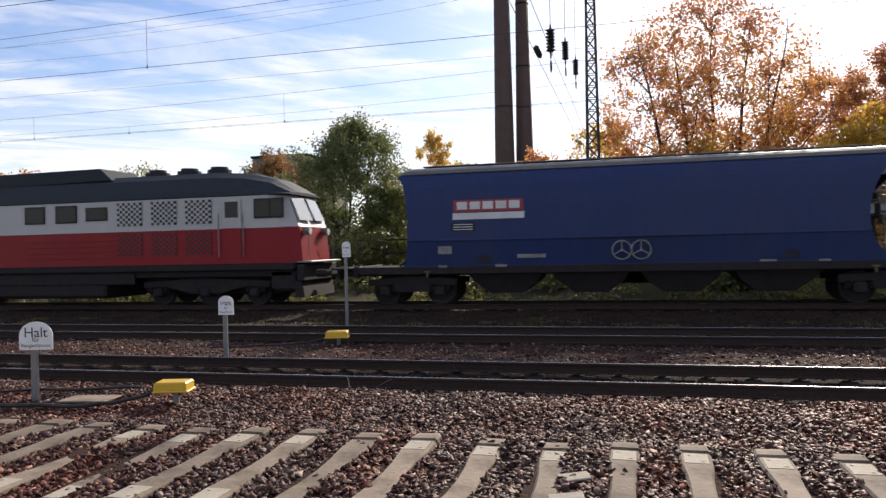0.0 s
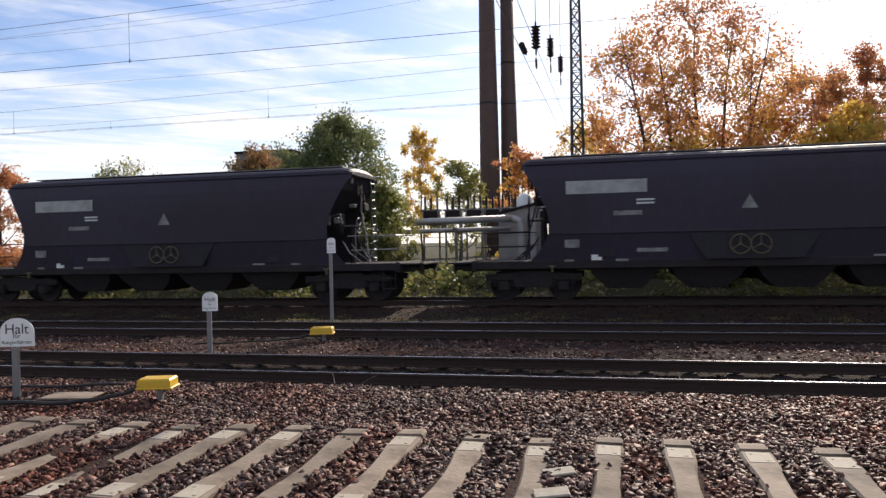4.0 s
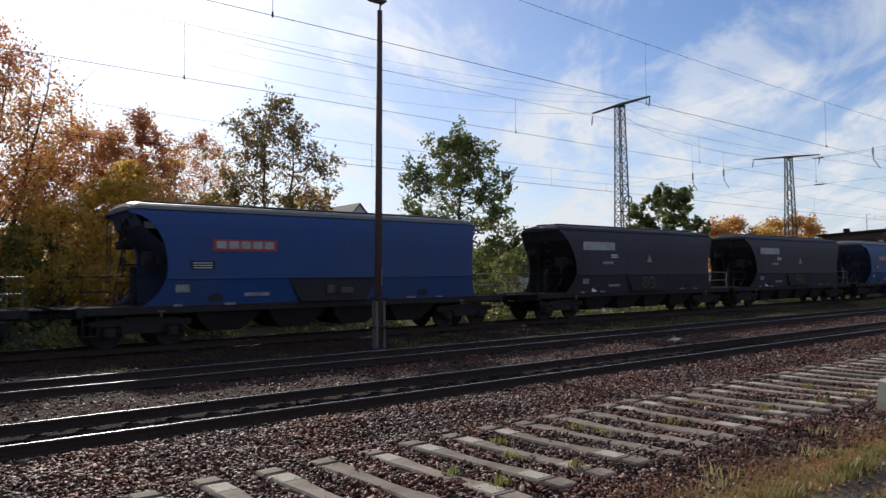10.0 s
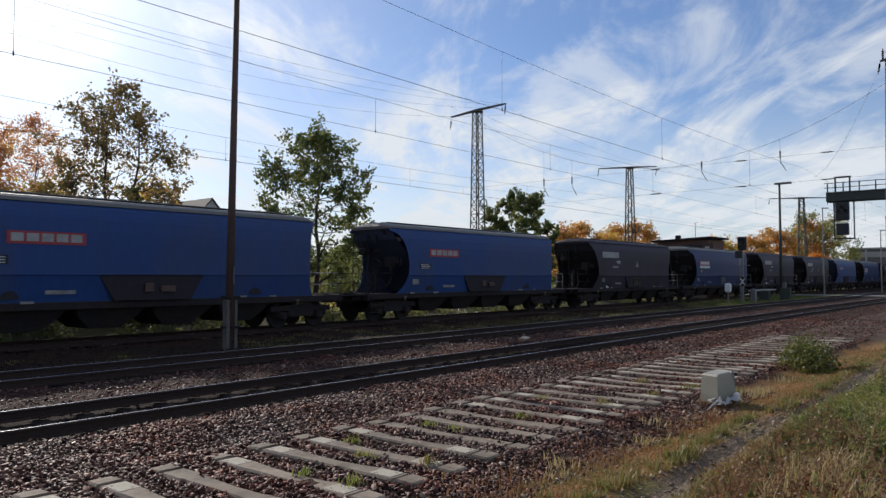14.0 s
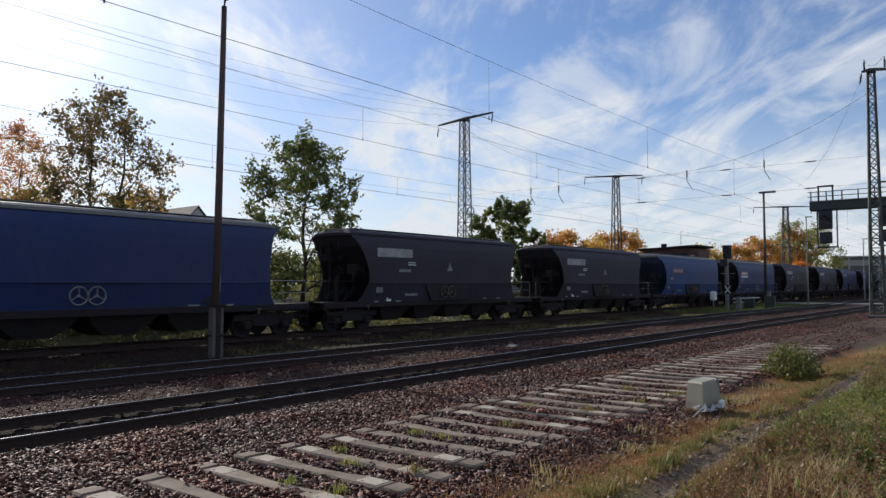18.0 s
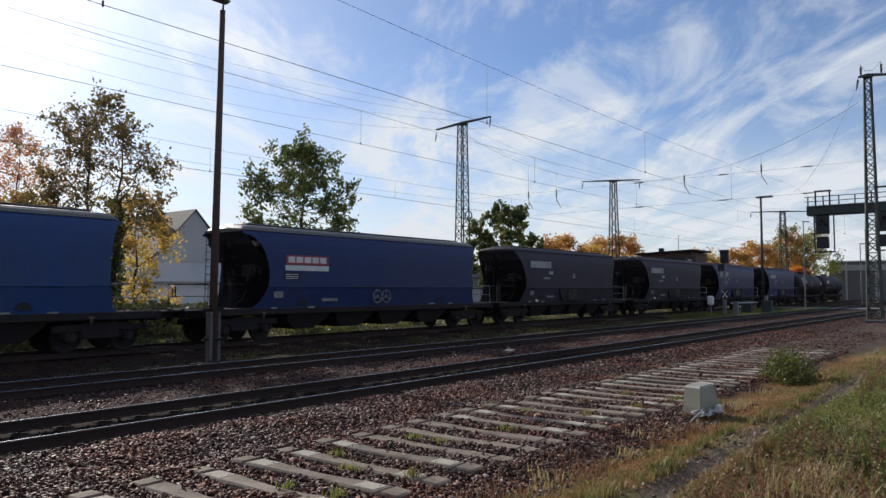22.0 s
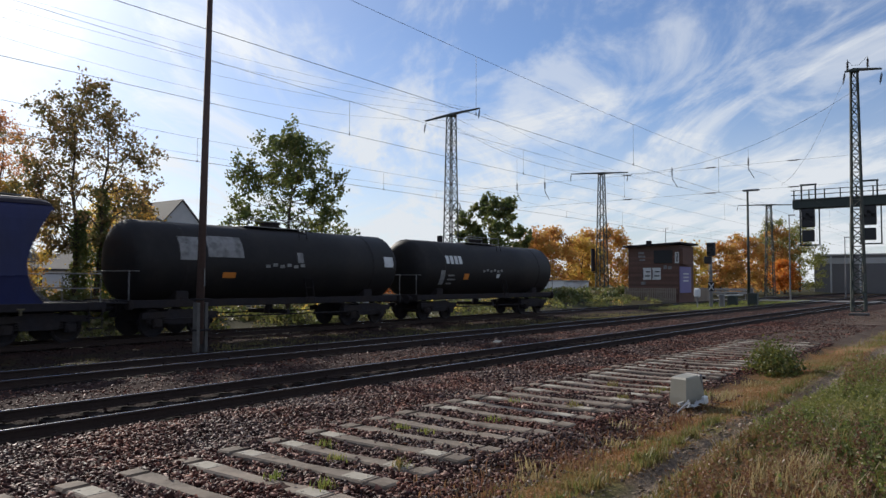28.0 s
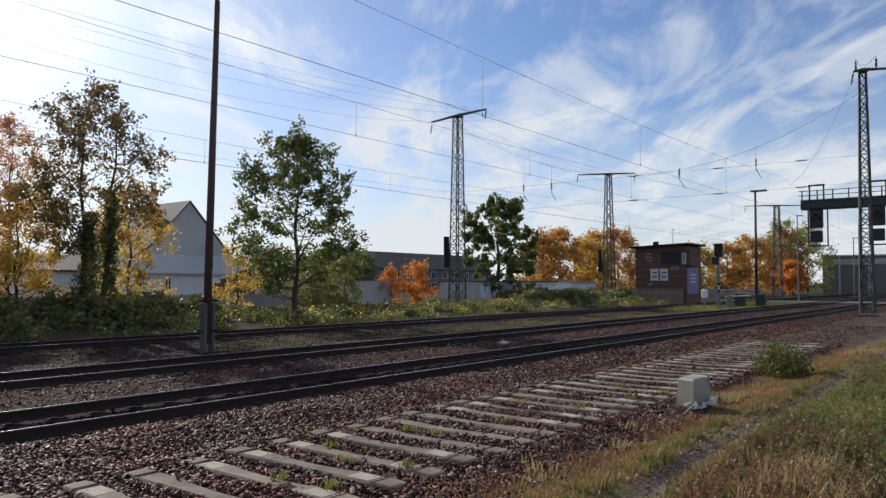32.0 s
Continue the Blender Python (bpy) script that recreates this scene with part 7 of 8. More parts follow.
for k in (-1, 1):
    part("cross_bar", Bag().prism([(-0.2 * k - 0.05, 1.4), (-0.2 * k + 0.05, 1.4), (0.2 * k + 0.05, 2.0), (0.2 * k - 0.05, 2.0)], "x", -0.15 - 0.003 * k, -0.138), M_LABEL, bd)
part("ladder_rail", Bag().tube((0.25, 0.3, 0.1), (0.25, 0.3, 4.4), 0.025, n=5), M_STEEL, sg)
cb = thing("relay_cabinet", 60.3, 9.9, 0, "small white trackside cabinet on a post", "cabinet")
part("post", Bag().tube((0, 0, 0), (0, 0, 0.9), 0.06, n=8), M_STEEL, cb)
part("case", Bag().box((0, 0, 1.2), (0.4, 0.45, 0.75), 0.1), M_WHITE, cb)
ba = thing("crossing_barrier", 62.5, 8.6, 0, "white barrier counterweight arm at the crossing", "barrier")
part("stand", Bag().box((0, 0, 0.55), (0.35, 0.4, 1.1), 0.05), M_STEEL, ba)
part("arm", Bag().tube((0, 0.4, 0.95), (0, -1.7, 1.05), 0.06, 0.045, n=8), M_LABEL, ba)
for x, y in ((65.5, 8.6), (67.3, 7.4)):
    cab = thing("trackside_cabinet", x, y, 0, "grey metal trackside cabinet", "cabinet", "grey cabinets at the crossing")
    part("case", Bag().box((0, 0, 0.6), (0.5, 0.8, 0.95), 0.03), M_MAST, cab)
    part("lid", Bag().box((0, 0, 1.10), (0.56, 0.86, 0.06), 0.02), M_MAST, cab)

# signal gantry over the near tracks, beyond the rust-toned mast
gx, gz = 70.0, 8.85
ga = thing("signal_gantry", gx, 0, 0, "dark green signal gantry with railed walkway and hanging signals", "gantry")
part("beam", Bag().box((0, -2.2, gz), (1.3, 13.5, 0.75), 0.04), M_GREEN, ga)
part("walkway", Bag().box((0, -2.2, gz + 0.41), (1.5, 13.5, 0.06), 0.01), M_STEEL, ga)
for y in np.linspace(-8.8, 4.4, 12):
    part("railing_post", Bag().box((-0.7, y, gz + 0.82), (0.09, 0.09, 0.85), 0.01), M_GREEN, ga)
for z in (gz + 0.8, gz + 1.2):
    part("railing", Bag().box((-0.7, -2.0, z), (0.06, 13.3, 0.06), 0.01), M_GREEN, ga)
for y in (3.25, -1.35):
    part("cage", Bag().box((-0.7, y - 0.55, gz + 0.95), (0.12, 0.12, 1.5), 0.01).box((-0.7, y + 0.55, gz + 0.95), (0.12, 0.12, 1.5), 0.01).box((-0.7, y, gz + 1.65), (0.16, 1.3, 0.14), 0.01), M_GREEN, ga)
    part("hanging_frame", Bag().box((-0.3, y + 0.75, gz - 1.9), (0.1, 0.1, 3.4), 0.01).box((-0.3, y - 0.75, gz - 1.9), (0.1, 0.1, 3.4), 0.01).box((-0.3, y, gz - 3.55), (0.9, 1.6, 0.08), 0.01), M_GREEN, ga)
    part("signal_head", Bag().box((-0.45, y + 0.1, gz - 1.2), (0.35, 1.05, 1.6), 0.06), M_SIGNAL, ga)
    part("route_box", Bag().box((-0.45, y + 0.1, gz - 2.75), (0.35, 0.95, 1.0), 0.05), M_SIGNAL, ga)
    for k in (-0.3, 0.0, 0.3):
        part("lens_hood", Bag().tube((-0.6, y + 0.1 + k, gz - 0.9 - abs(k)), (-0.85, y + 0.1 + k, gz - 0.9 - abs(k)), 0.11, n=10, caps=False), M_SIGNAL, ga)
lattice(ga, (0, -8.4, 0), (0, -8.4, gz - 0.3), 0.9, 0.9, 0.6, 0.6, 12, M_GREEN)


# ---- trackside things ----
def halt_sign(x, y, post_h, board, label, lean=0.0):
    """Round-topped white board on a post; it faces the camera side and is turned a little along the track."""
    t = thing("shunting_sign", x, y, 0, label, "railway sign", "white round-topped stop signs for shunting", rz=lean)
    w, h = board
    out = [(-w / 2, 0), (w / 2, 0), (w / 2, h - w * 0.42)] + [(w / 2 * math.cos(q), h - w * 0.42 + w * 0.42 * math.sin(q)) for q in np.linspace(0.15, math.pi - 0.15, 12)] + [(-w / 2, h - w * 0.42)]
    out = [(a, b + post_h) for a, b in out]
    part("post", Bag().box((-0.12 * w, 0.05, (post_h + 0.3) / 2), (0.085, 0.06, post_h + 0.35), 0.012), M_STEEL, t, "grey steel post")
    bd = part("board", Bag().prism(out, "y", -0.012, 0.008), M_WHITE, t, "white enamel board")
    m = lambda z, k=1.0: Matrix.Translation((0, -0.0135, post_h + z)) @ Matrix.Rotation(math.pi / 2, 4, "X")  # noqa: E731
    words("Halt", w * 0.42, m(h * 0.60), M_BLACK, bd)
    words("für", w * 0.20, m(h * 0.36), M_BLACK, bd)
    words("Rangierfahrten", w * 0.148, m(h * 0.15), M_BLACK, bd)
    return t


halt_sign(-7.72, -1.68, 0.73, (0.45, 0.38), "white round-topped stop sign for shunting, beside a slab", 14)
halt_sign(-7.35, 2.5, 0.80, (0.285, 0.36), "white round-topped stop sign between the tracks", 14)
halt_sign(-7.05, 7.9, 1.78, (0.22, 0.40), "narrow white stop sign on a tall grey post", 14)


def magnet(x, y, z, label, s=1.0):
    t = thing("track_magnet", x, y, 0, label, "track magnet", "yellow covered track devices", rz=14)
    part("cover", Bag().loft([[(sx * w * s, sy * d * s, z + hh) for sx, sy in ((-1, -1), (1, -1), (1, 1), (-1, 1))] for w, d, hh in ((0.24, 0.17, 0.0), (0.235, 0.165, 0.10 * s), (0.215, 0.15, 0.125 * s))], True), M_YELLOW, t, "yellow moulded cover")
    part("flange", Bag().box((0, 0, z - 0.01), (0.52 * s, 0.37 * s, 0.025), 0.008), M_YELLOW, t)
    part("foot", Bag().box((0.03, 0, z / 2), (0.07, 0.07, z), 0.01), M_STEEL, t)
    return t


magnet(-5.68, -1.6, 0.235, "yellow covered track device on a short foot in ballast", 0.88)
magnet(-5.85, 4.28, 0.18, "yellow covered track device between the tracks", 0.95)


def cable(pts, r, label):
    line = []
    for k in range(len(pts) - 1):
        p, q = Vector(pts[k]), Vector(pts[k + 1])
        for i in range(6):
            a = p.lerp(q, i / 6)
            line.append(a + Vector((0, 0.02 * math.sin(k * 2.1 + i), 0.008 * math.sin(i * 1.3 + k))))
    line.append(Vector(pts[-1]))
    return tagged(new("cable", Bag().path(line, r, 6).mesh("cable")), label, "cable")


for ob in (cable([(-5.85, -1.62, 0.26), (-6.1, -1.75, 0.14), (-6.6, -2.05, 0.09), (-7.6, -2.15, 0.08), (-9.0, -2.1, 0.08), (-12.5, -1.9, 0.08)], 0.028, "thick black cable lying on the ballast"),
           cable([(-6.6, -1.0, 0.12), (-8.0, -1.25, 0.10), (-9.5, -1.6, 0.09), (-12, -1.9, 0.08)], 0.02, "thin black cable behind the sign"),
           cable([(-5.95, 4.28, 0.2), (-6.4, 4.0, 0.08), (-7.4, 3.6, 0.06), (-8.2, 3.3, 0.06)], 0.02, "black cable between the tracks"),
           cable([(-3.85, -0.25, 0.20), (-3.7, -0.45, 0.05), (-3.45, -0.5, 0.04), (-3.2, -0.2, 0.16)], 0.008, "thin looped wire by the rail")):
    ob.data.materials.append(M_RUBBER)
sl = thing("cable_duct_cover", -6.95, -1.62, 0.075, "pale concrete cover slab lying in the ballast", "slab", rz=8)
part("slab", Bag().box((0, 0, 0), (0.66, 0.42, 0.03), 0.01), M_SLEEPER, sl)
for x, y, w, r in ((-0.43, -3.85, 0.26, 0.3), (-0.45, -4.36, 0.27, 0.2), (20.5, 3.2, 0.4, 0.3), (3.6, -5.2, 0.2, 1.0)):
    ob = tagged(new("concrete_fragment", Bag().box((0, 0, 0.095), (w, w * 0.6, 0.022), 0.008).mesh("concrete_fragment")), "flat broken piece of pale concrete on the ballast", "rubble", "broken concrete pieces")
    ob.matrix_basis = pose(x, y, 0, 4, -5, math.degrees(r))
    ob.data.materials.append(M_PAD)
for x, y in ((-8.2, 0.35), (-8.15, 0.15)):
    ob = tagged(new("rail_lubricator", Bag().box((0, 0, 0.05), (0.26, 0.12, 0.06), 0.02).mesh("rail_lubricator")), "small pale fitting between the rails", "rail fitting", "fittings between the rails")
    ob.matrix_basis = pose(x, y, 0, 0, 0, 5)
    ob.data.materials.append(M_CONC)

# plastic case with torn white film at the end of the sleepers
jb = thing("plastic_case", 12.35, -5.9, 0.06, "cream plastic case standing askew on the verge, torn film round it", "case", rz=-22)
jb.matrix_basis = jb.matrix_basis @ pose(0, 0, 0, 0, -7, 0) @ Matrix.Diagonal((0.86, 0.86, 0.98, 1.0))
part("shell", Bag().loft([[(sx * w, sy * d, z) for sx, sy in ((-1, -1), (1, -1), (1, 1), (-1, 1))] for w, d, z in ((0.27, 0.20, 0.02), (0.255, 0.20, 0.15), (0.19, 0.18, 0.45), (0.165, 0.16, 0.48))], True), M_BOX, jb)
part("back_plate", Bag().box((0.26, 0.03, 0.25), (0.07, 0.40, 0.46), 0.03), M_STEEL, jb, "grey rear plate")
part("foot", Bag().box((0.18, -0.26, 0.07), (0.12, 0.08, 0.14), 0.02), M_WHITE, jb)
rngp = np.random.default_rng(31)
for k in range(7):
    c = Vector((-0.1 - 0.05 * k + rngp.normal(0, 0.05), -0.3 + rngp.normal(0, 0.07), 0.05))
    pts = [c + Vector((rngp.normal(0, 0.13), rngp.normal(0, 0.09), abs(rngp.normal(0, 0.05)))) for _ in range(5)]
    part("torn_film", Bag().add(pts, [(0, 1, 2), (0, 2, 3), (0, 3, 4), (1, 2, 4)]), M_BAG, jb, "crumpled white plastic film")
part("film_strip", Bag().path([(-0.25, -0.25, 0.14), (-0.42, -0.38, 0.16), (-0.62, -0.40, 0.10), (-0.75, -0.38, 0.04)], 0.014, 5), M_BAG, jb)


# ---- loose ballast, leaves, grass ----
def chip():
    """Eight corners of a rough broken stone."""
    v = np.array([(x, y, z) for z in (-0.8, 0.8) for x, y in ((-0.8, -0.8), (0.8, -0.8), (0.8, 0.8), (-0.8, 0.8))], float)
    f = np.array([(4, 5, 6), (4, 6, 7), (0, 1, 5), (0, 5, 4), (1, 2, 6), (1, 6, 5), (2, 3, 7), (2, 7, 6), (3, 0, 4), (3, 4, 7)])
    return v, f


def shard():
    """Six corners of a sharp flake."""
    v = np.array([(1, 0, 0), (-1, 0, 0), (0, 1, 0), (0, -1, 0), (0.2, 0.1, 1), (0, 0, -1)], float)
    f = np.array([(0, 2, 4), (2, 1, 4), (1, 3, 4), (3, 0, 4), (2, 0, 5), (1, 2, 5), (3, 1, 5), (0, 3, 5)])
    return v, f


def stones(name, areas, label, seed, shape, lo, hi, material):
    """Broken stones strewn over rectangles of (x0, x1, y0, y1, count)."""
    rng = np.random.default_rng(seed)
    c = np.concatenate([np.stack([rng.uniform(a, b, n), rng.uniform(d, e, n)], 1) for a, b, d, e, n in areas])
    c = c[c[:, 0] > -1.27 * (c[:, 1] + 10.0) - 0.6]
    off = np.abs((c[:, 0] + 0.049 + 0.3165) % 0.633 - 0.3165)
    on = (off < 0.125) & (c[:, 1] < -2.72) & (c[:, 1] > -5.36)
    c = c[~on | (rng.random(len(c)) < 0.03)]
    n = len(c)
    v0, f0 = shape()
    yaw, tip = rng.uniform(0, 2 * math.pi, n), np.abs(rng.normal(0, 0.7, n))
    about = rng.uniform(0, 2 * math.pi, n)
    w, z = np.cos(yaw / 2) * np.cos(tip / 2), np.sin(yaw / 2) * np.cos(tip / 2)
    x, y = np.cos(about) * np.sin(tip / 2), np.sin(about) * np.sin(tip / 2)
    R = np.stack([np.stack([1 - 2 * (y * y + z * z), 2 * (x * y - z * w), 2 * (x * z + y * w)], 1), np.stack([2 * (x * y + z * w), 1 - 2 * (x * x + z * z), 2 * (y * z - x * w)], 1), np.stack([2 * (x * z - y * w), 2 * (y * z + x * w), 1 - 2 * (x * x + y * y)], 1)], 1)
    s = rng.uniform(lo, hi, (n, 1, 1)) * rng.uniform(0.6, 1.4, (n, 1, 3)) * np.array([1.15, 0.82, 0.34])
    v = (v0[None] + rng.uniform(-0.42, 0.42, (n, len(v0), 3))) * s
    v = np.einsum("nij,nkj->nki", R, v)
    zz = relief(c[:, 0], c[:, 1]) + rng.uniform(-0.01, 0.025, n)
    v += np.concatenate([c, zz[:, None]], 1)[:, None]
    f = f0[None] + (np.arange(n) * len(v0))[:, None, None]
    return tagged(new(name, tris_mesh(name, v.reshape(-1, 3), f.reshape(-1, 3), material)), label, "ballast", kind="stuff")


stones("ballast_stones", ((-13, 14, -6.0, -0.15, 120000), (14, 27, -5.6, -0.15, 17000), (27, 40, -3.0, -0.15, 11000), (27, 40, -5.4, -3.0, 3000)), "loose broken brown-grey ballast stones round the old sleepers", 21, chip, 0.012, 0.034, M_STONE)
stones("ballast_stones", ((-22, 40, 1.65, 4.8, 22000), (-4, 14, -6.35, -6.0, 900), (34, 60, -4.6, 4.6, 9000)), "ballast stones between the tracks", 22, shard, 0.020, 0.042, M_STONE)
stones("ballast_stones", ((-20, 40, 0.08, 1.42, 16000), (-22, 40, 5.03, 6.37, 13000), (-28, 46, 6.6, 15.4, 30000)), "dark ballast stones between the running rails", 52, shard, 0.020, 0.042, M_DARKSTONE)


M_CLOD = mat("earth_clod", (0.27, 0.21, 0.16), 0.95, vary=0.35, grain=30, stain=3, bump=0.3, tint=(0.16, 0.12, 0.09), amount=0.6, island=0.35, spec=0.1)
stones("earth_clods", ((5.0, 14, -7.62, -6.82, 1000), (14, 24, -7.62, -6.82, 500), (5.0, 13, -6.3, -5.6, 1500)), "crumbled earth clods along the foot path", 63, chip, 0.008, 0.026, M_CLOD)


M_FALLEN = leaf_mat("fallen_leaf", [(0.30, 0.20, 0.08), (0.34, 0.16, 0.06), (0.26, 0.10, 0.05), (0.20, 0.09, 0.05)], 0.3)


def fallen_leaves():
    rng = np.random.default_rng(23)
    n = 520
    c = np.stack([rng.uniform(-10, 26, n), rng.uniform(-7.5, 2.5, n), np.zeros(n)], 1)
    c[:, 2] = relief(c[:, 0], c[:, 1]) + rng.uniform(0.035, 0.07, n)
    nn = rand_dirs(rng, n) * 0.5 + np.array([0, 0, 1])
    a = np.cross(nn, rand_dirs(rng, n))
    a /= np.linalg.norm(a, axis=1, keepdims=True)
    b = np.cross(nn / np.linalg.norm(nn, axis=1, keepdims=True), a)
    s = rng.uniform(0.012, 0.032, (n, 1))
    tagged(new("fallen_leaves", quads_mesh("fallen_leaves", c, a * s, b * s, M_FALLEN)), "scattered orange and yellow fallen leaves", "leaves", kind="stuff")


fallen_leaves()


def grass(name, n, box, hgt, label, seed, material, clump=0.0, keep=None):
    """Blades as slim bent triangles, thicker in tufts."""
    rng = np.random.default_rng(seed)
    x, y = rng.uniform(box[0], box[1], n), rng.uniform(box[2], box[3], n)
    if clump:
        k = max(1, n // 45)
        cx, cy = rng.uniform(box[0], box[1], k), rng.uniform(box[2], box[3], k)
        i = rng.integers(0, k, n)
        x, y = cx[i] + rng.normal(0, clump, n), cy[i] + rng.normal(0, clump, n)
    if keep is not None:
        ok = keep(x, y, rng)
        x, y = x[ok], y[ok]
    n = len(x)
    z = relief(x, y)
    az = rng.uniform(0, 2 * math.pi, n)
    h = hgt * rng.uniform(0.35, 1.2, n)
    w = 0.004 + 0.006 * rng.random(n)
    lean = rng.uniform(0.1, 0.7, n) * h
    d = np.stack([np.cos(az), np.sin(az), np.zeros(n)], 1)
    p = np.stack([-np.sin(az), np.cos(az), np.zeros(n)], 1)
    base = np.stack([x, y, z], 1)
    up = np.array([0, 0, 1.0])
    v = np.stack([base - p * w[:, None], base + p * w[:, None], base + d * (lean * 0.35)[:, None] + up * (h * 0.6)[:, None] + p * (w * 0.7)[:, None], base + d * (lean * 0.35)[:, None] + up * (h * 0.6)[:, None] - p * (w * 0.7)[:, None], base + d * lean[:, None] + up * h[:, None]], 1)
    o = (np.arange(n) * 5)[:, None]
    f = np.concatenate([o + np.array([[0, 1, 2]]), o + np.array([[0, 2, 3]]), o + np.array([[3, 2, 4]])])
    return tagged(new(name, tris_mesh(name, v.reshape(-1, 3), f, material)), label, "grass", kind="stuff")


def off_path(x, y, rng):
    """Bare earth along the foot path; grass thins out towards the stones."""
    return (np.abs(y + 7.21 + 0.08 * np.sin(x * 0.9)) > 0.24 + 0.07 * np.sin(x * 1.3)) | (rng.random(len(x)) < 0.08)


M_GREENBLADE = leaf_mat("fresh_grass_blade", [(0.115, 0.165, 0.03), (0.17, 0.21, 0.042), (0.25, 0.265, 0.065), (0.33, 0.28, 0.085)], 0.52)
M_SEED = leaf_mat("seed_head", [(0.34, 0.26, 0.20), (0.42, 0.33, 0.27), (0.36, 0.30, 0.22)], 0.3)
M_RUSTWEED = leaf_mat("rusty_weed", [(0.22, 0.10, 0.05), (0.30, 0.15, 0.06), (0.27, 0.19, 0.075), (0.16, 0.13, 0.05)], 0.45)
def patchy(seed, scale, lo, side=None):
    """A rule that keeps plants in uneven patches and off the foot path."""
    r = random.Random(seed)
    waves = [(r.uniform(0.5, 1.6) / scale, r.uniform(0, 6.3), r.uniform(0, 6.3)) for _ in range(5)]

    def keep(x, y, rng):
        v = sum(np.sin(k * (x * 0.55 * math.cos(q) + y * 1.5 * math.sin(q)) + ph) for k, q, ph in waves) / 2.2
        ok = v + rng.normal(0, 0.25, len(x)) > lo
        return ok & off_path(x, y, rng)
    return keep


def herbs(name, n, box, height, size, material, label, seed, keep, per=26, lean=0.45):
    """Leafy stalks: leaves set along short leaning stems, larger below."""
    rng = np.random.default_rng(seed)
    x, y = rng.uniform(box[0], box[1], n), rng.uniform(box[2], box[3], n)
    ok = keep(x, y, rng)
    x, y = x[ok], y[ok]
    n = len(x)
    h = height * rng.uniform(0.35, 1.15, n)
    az = rng.uniform(0, 2 * math.pi, n)
    d = np.stack([np.cos(az), np.sin(az)], 1) * (lean * h * rng.uniform(0.2, 1.0, n))[:, None]
    f = rng.uniform(0.06, 1.0, (n, per))
    c = np.empty((n, per, 3))
    c[:, :, 0] = x[:, None] + d[:, 0:1] * f ** 1.5
    c[:, :, 1] = y[:, None] + d[:, 1:2] * f ** 1.5
    c[:, :, 2] = relief(x, y)[:, None] + h[:, None] * f
    s = size * (1.25 - 0.75 * f) * rng.uniform(0.6, 1.3, (n, per))
    c = c.reshape(-1, 3) + rng.normal(0, 1, (n * per, 3)) * s.reshape(-1, 1) * np.array([1.1, 1.1, 0.5])
    nn = rand_dirs(rng, n * per) * 0.9 + np.array([0, 0, 0.55])
    nn /= np.linalg.norm(nn, axis=1, keepdims=True)
    a = np.cross(nn, rand_dirs(rng, n * per))
    a /= np.linalg.norm(a, axis=1, keepdims=True)
    s = s.reshape(-1, 1)
    return tagged(new(name, quads_mesh(name, c, a * s, np.cross(nn, a) * s * 0.6, material)), label, "vegetation", kind="stuff")


M_HERB = leaf_mat("verge_herb_leaf", [(0.085, 0.105, 0.03), (0.14, 0.165, 0.042), (0.21, 0.215, 0.058), (0.30, 0.25, 0.085)], 0.52)
M_DOCK = leaf_mat("withered_dock_leaf", [(0.12, 0.055, 0.036), (0.19, 0.085, 0.046), (0.26, 0.14, 0.07), (0.22, 0.17, 0.07)], 0.42)
M_STRAW = leaf_mat("straw_blade", [(0.27, 0.23, 0.10), (0.38, 0.30, 0.14), (0.45, 0.34, 0.17), (0.30, 0.19, 0.10)], 0.45)
grass("verge_moss", 30000, (5.0, 24, -7.05, -5.95), 0.030, "short rusty moss and dead grass beside the stones", 34, M_RUSTWEED, 0.25, off_path)
grass("verge_grass", 6000, (5.0, 24, -7.1, -6.0), 0.06, "dry olive grass tufts beside the foot path", 24, M_BLADE, 0.09, patchy(3, 0.8, 0.1))
grass("verge_straw", 450, (5.0, 16, -6.2, -5.8), 0.14, "dry straw and twigs at the edge of the stones", 58, M_STRAW, 0.10)
grass("verge_litter", 1500, (5.0, 13, -6.25, -5.7), 0.10, "dead brown stems at the edge of the stones", 59, M_DOCK, 0.16)
grass("verge_grass", 17000, (5.0, 24, -10.5, -7.42), 0.10, "dry brown and olive grass on the verge", 38, M_BLADE, 0.12, off_path)
grass("verge_straw", 7500, (5.0, 22, -10.2, -7.5), 0.30, "tall bent straw on the verge", 60, M_STRAW, 0.10, patchy(5, 1.0, 0.15))
grass("fresh_grass", 26000, (5.0, 24, -10.4, -7.5), 0.13, "fresh green grass beyond the foot path", 35, M_GREENBLADE, 0.12, patchy(8, 1.3, 0.45))
grass("rusty_weeds", 6500, (6.0, 22, -9.9, -7.6), 0.22, "reddish withered weeds on the verge", 36, M_RUSTWEED, 0.12, patchy(9, 1.1, 0.2))
grass("verge_tufts", 6500, (5.5, 22, -7.62, -7.44), 0.16, "taller tufts along the rut", 46, M_BLADE, 0.06, off_path)
grass("verge_tufts", 4200, (5.5, 22, -6.98, -6.78), 0.11, "tufts along the rut", 47, M_BLADE, 0.07, off_path)
herbs("verge_herbs", 5600, (6.0, 24, -10.2, -7.6), 0.32, 0.028, M_HERB, "leafy green herbs on the verge", 31, patchy(8, 1.3, -0.1))
herbs("verge_herbs", 2300, (6.0, 24, -10.2, -7.65), 0.40, 0.024, M_DOCK, "withered red-brown docks on the verge", 39, patchy(9, 1.1, 0.25))
herbs("verge_herbs", 1500, (6.0, 22, -10.0, -7.6), 0.24, 0.026, M_WEED, "olive weeds among the verge grass", 40, patchy(12, 0.9, 0.1))
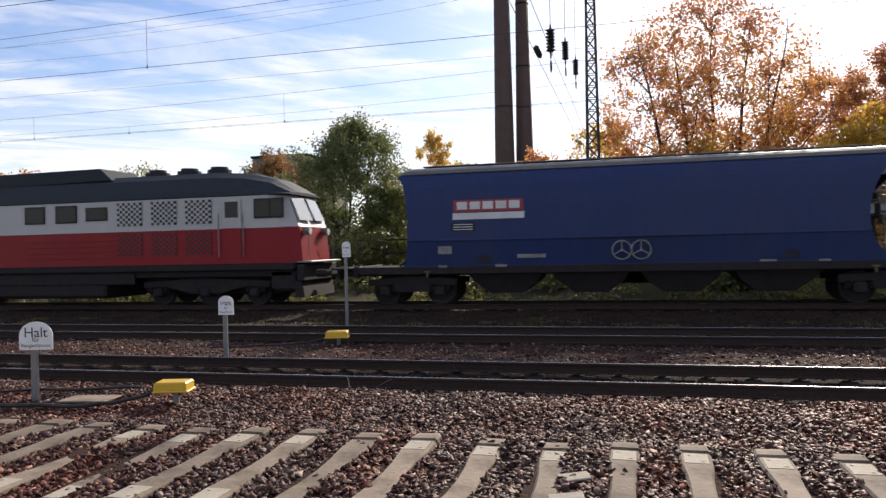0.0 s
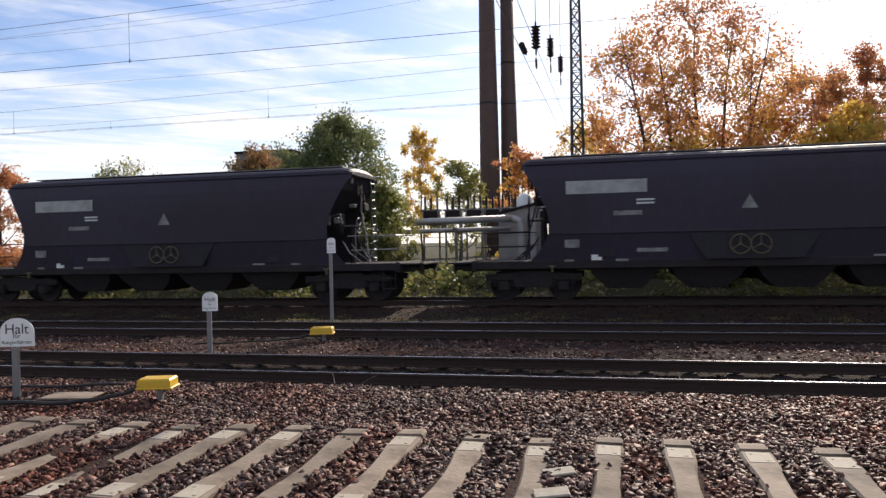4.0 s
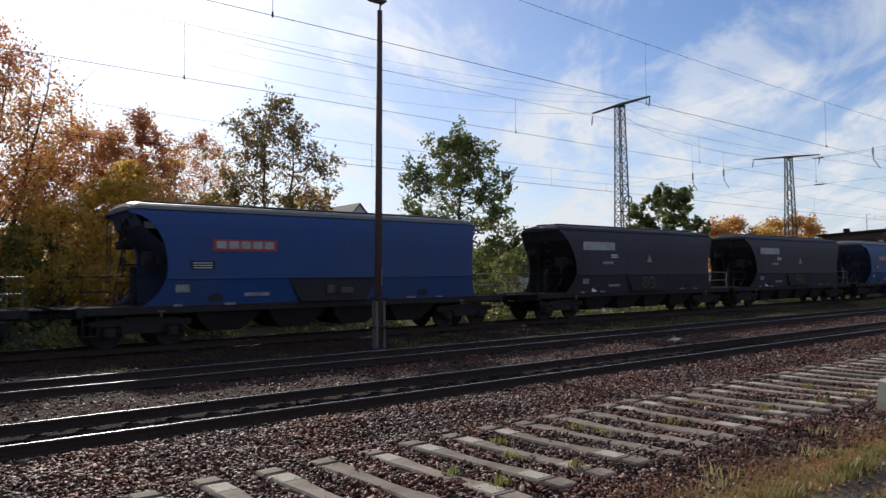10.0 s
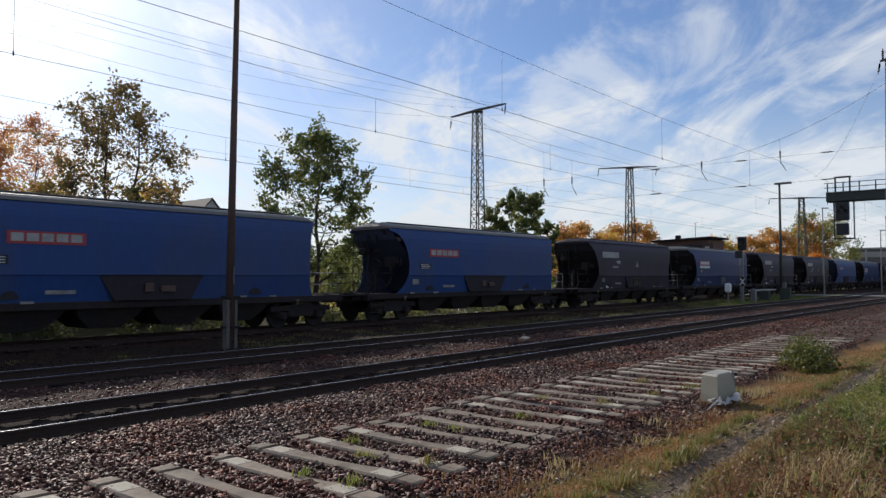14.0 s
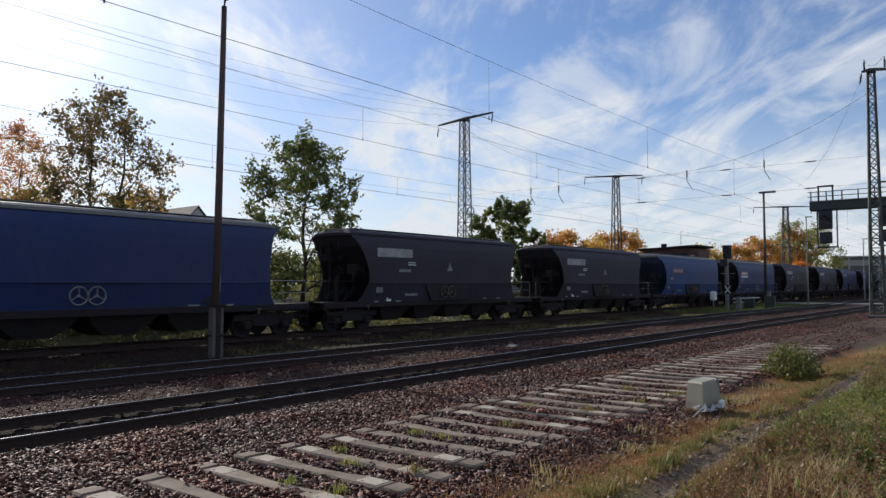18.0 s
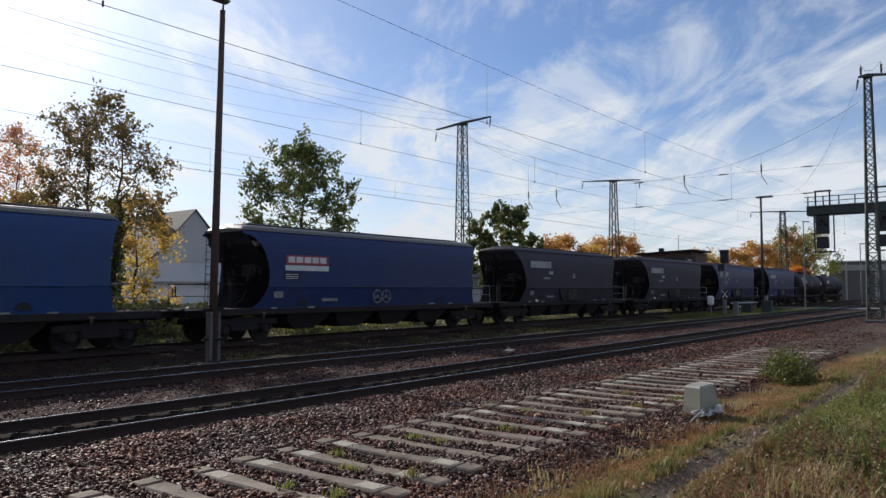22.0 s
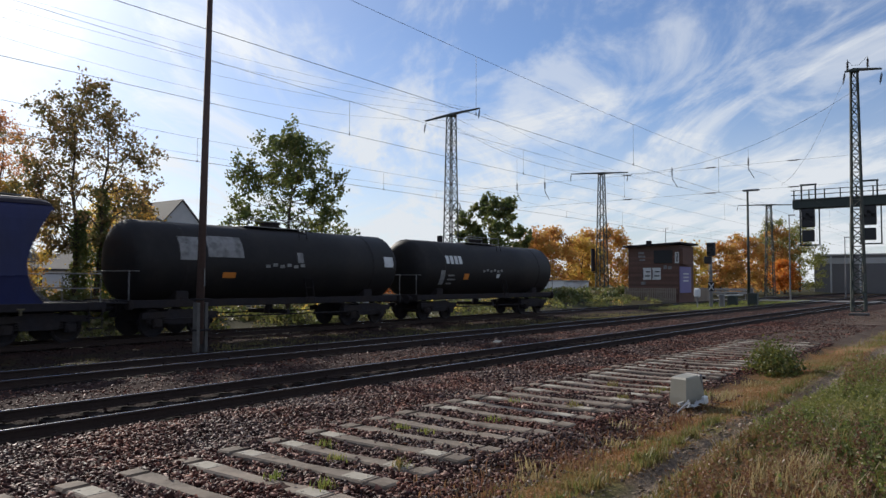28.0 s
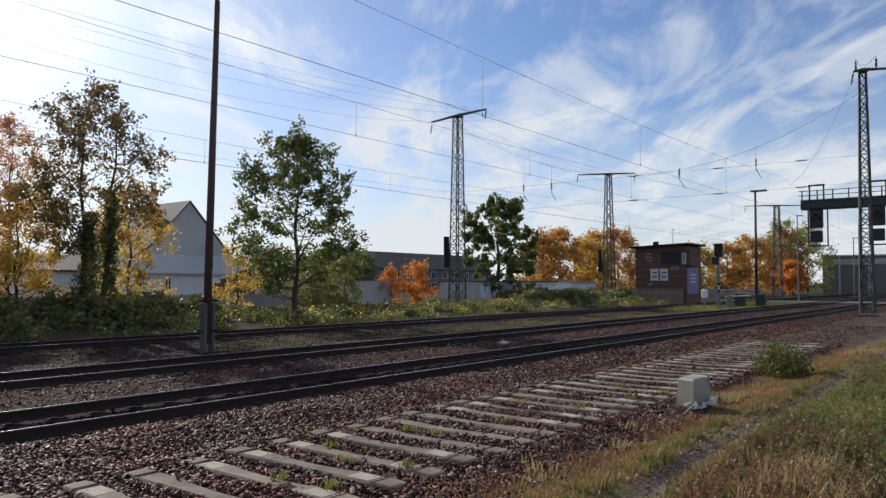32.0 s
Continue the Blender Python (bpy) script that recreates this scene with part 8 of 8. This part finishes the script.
herbs("verge_herbs", 300, (6.0, 20, -7.0, -6.0), 0.10, 0.018, M_HERB, "small green weeds between stones and foot path", 61, patchy(14, 0.7, 0.3))
brush("seed_heads", [(rng.uniform(7, 15), rng.uniform(-9.0, -7.8), 0.22, 0.36) for _ in range(26)], M_SEED, "pale withered seed heads above the grass", 41, 45, 0.016)
grass("verge_grass", 14000, (22, 50, -10.0, -6.3), 0.12, "olive grass along the far verge", 25, M_BLADE, 0.25, off_path)
grass("fresh_grass", 12000, (22, 50, -10.0, -7.6), 0.14, "green grass along the far verge", 45, M_GREENBLADE, 0.3, patchy(16, 2.0, 0.0))
herbs("verge_herbs", 1400, (22, 46, -10.2, -7.7), 0.40, 0.05, M_WEED, "tall weeds along the far verge", 62, patchy(17, 2.0, 0.1), 18)
grass("sleeper_weeds", 400, (5.0, 16, -5.9, -3.4), 0.13, "tufts of weed between the old sleepers", 27, M_BLADE, 0.05)
grass("sleeper_weeds", 360, (5.0, 12, -5.5, -3.4), 0.10, "fresh weed tufts between the old sleepers", 37, M_GREENBLADE, 0.06)
grass("track_grass", 9000, (14, 60, 7.4, 11.4), 0.09, "thin grass between the tracks", 28, M_BLADE, 0.3)
grass("track_grass", 1500, (-20, 12, 7.8, 10.8), 0.07, "thin grass between the tracks", 29, M_BLADE, 0.2)
grass("crossing_grass", 9000, (55, 90, 6.8, 13.0), 0.25, "grass before the signal box", 30, M_GREENBLADE, 0.5)


# ---- what moves ----
# seconds and metres that the train has gone along its track (to the left)
RUN = [(0, 0.00), (1, -12.99), (2, -26.10), (3, -39.18), (4, -52.31), (5, -65.48), (6, -78.69), (7, -91.86), (8, -104.97), (9, -117.97), (10, -130.87), (11, -143.83), (12, -156.94), (13, -170.13), (14, -183.41), (15, -196.77), (16, -210.24), (17, -223.82), (18, -237.52), (19, -251.33), (20, -265.29), (21, -279.39), (22, -293.58), (23, -307.82), (24, -322.15), (25, -336.61), (26, -351.15), (27, -365.77), (28, -380.46), (29, -395.19), (30, -409.91), (31, -424.64), (32, -439.37)]


def motions():
    y, z = TRACKS[2], RAIL_Z
    for t, c in TRAIN:
        walk(t, [(s, pose(c + d, y, z)) for s, d in RUN])


motions()
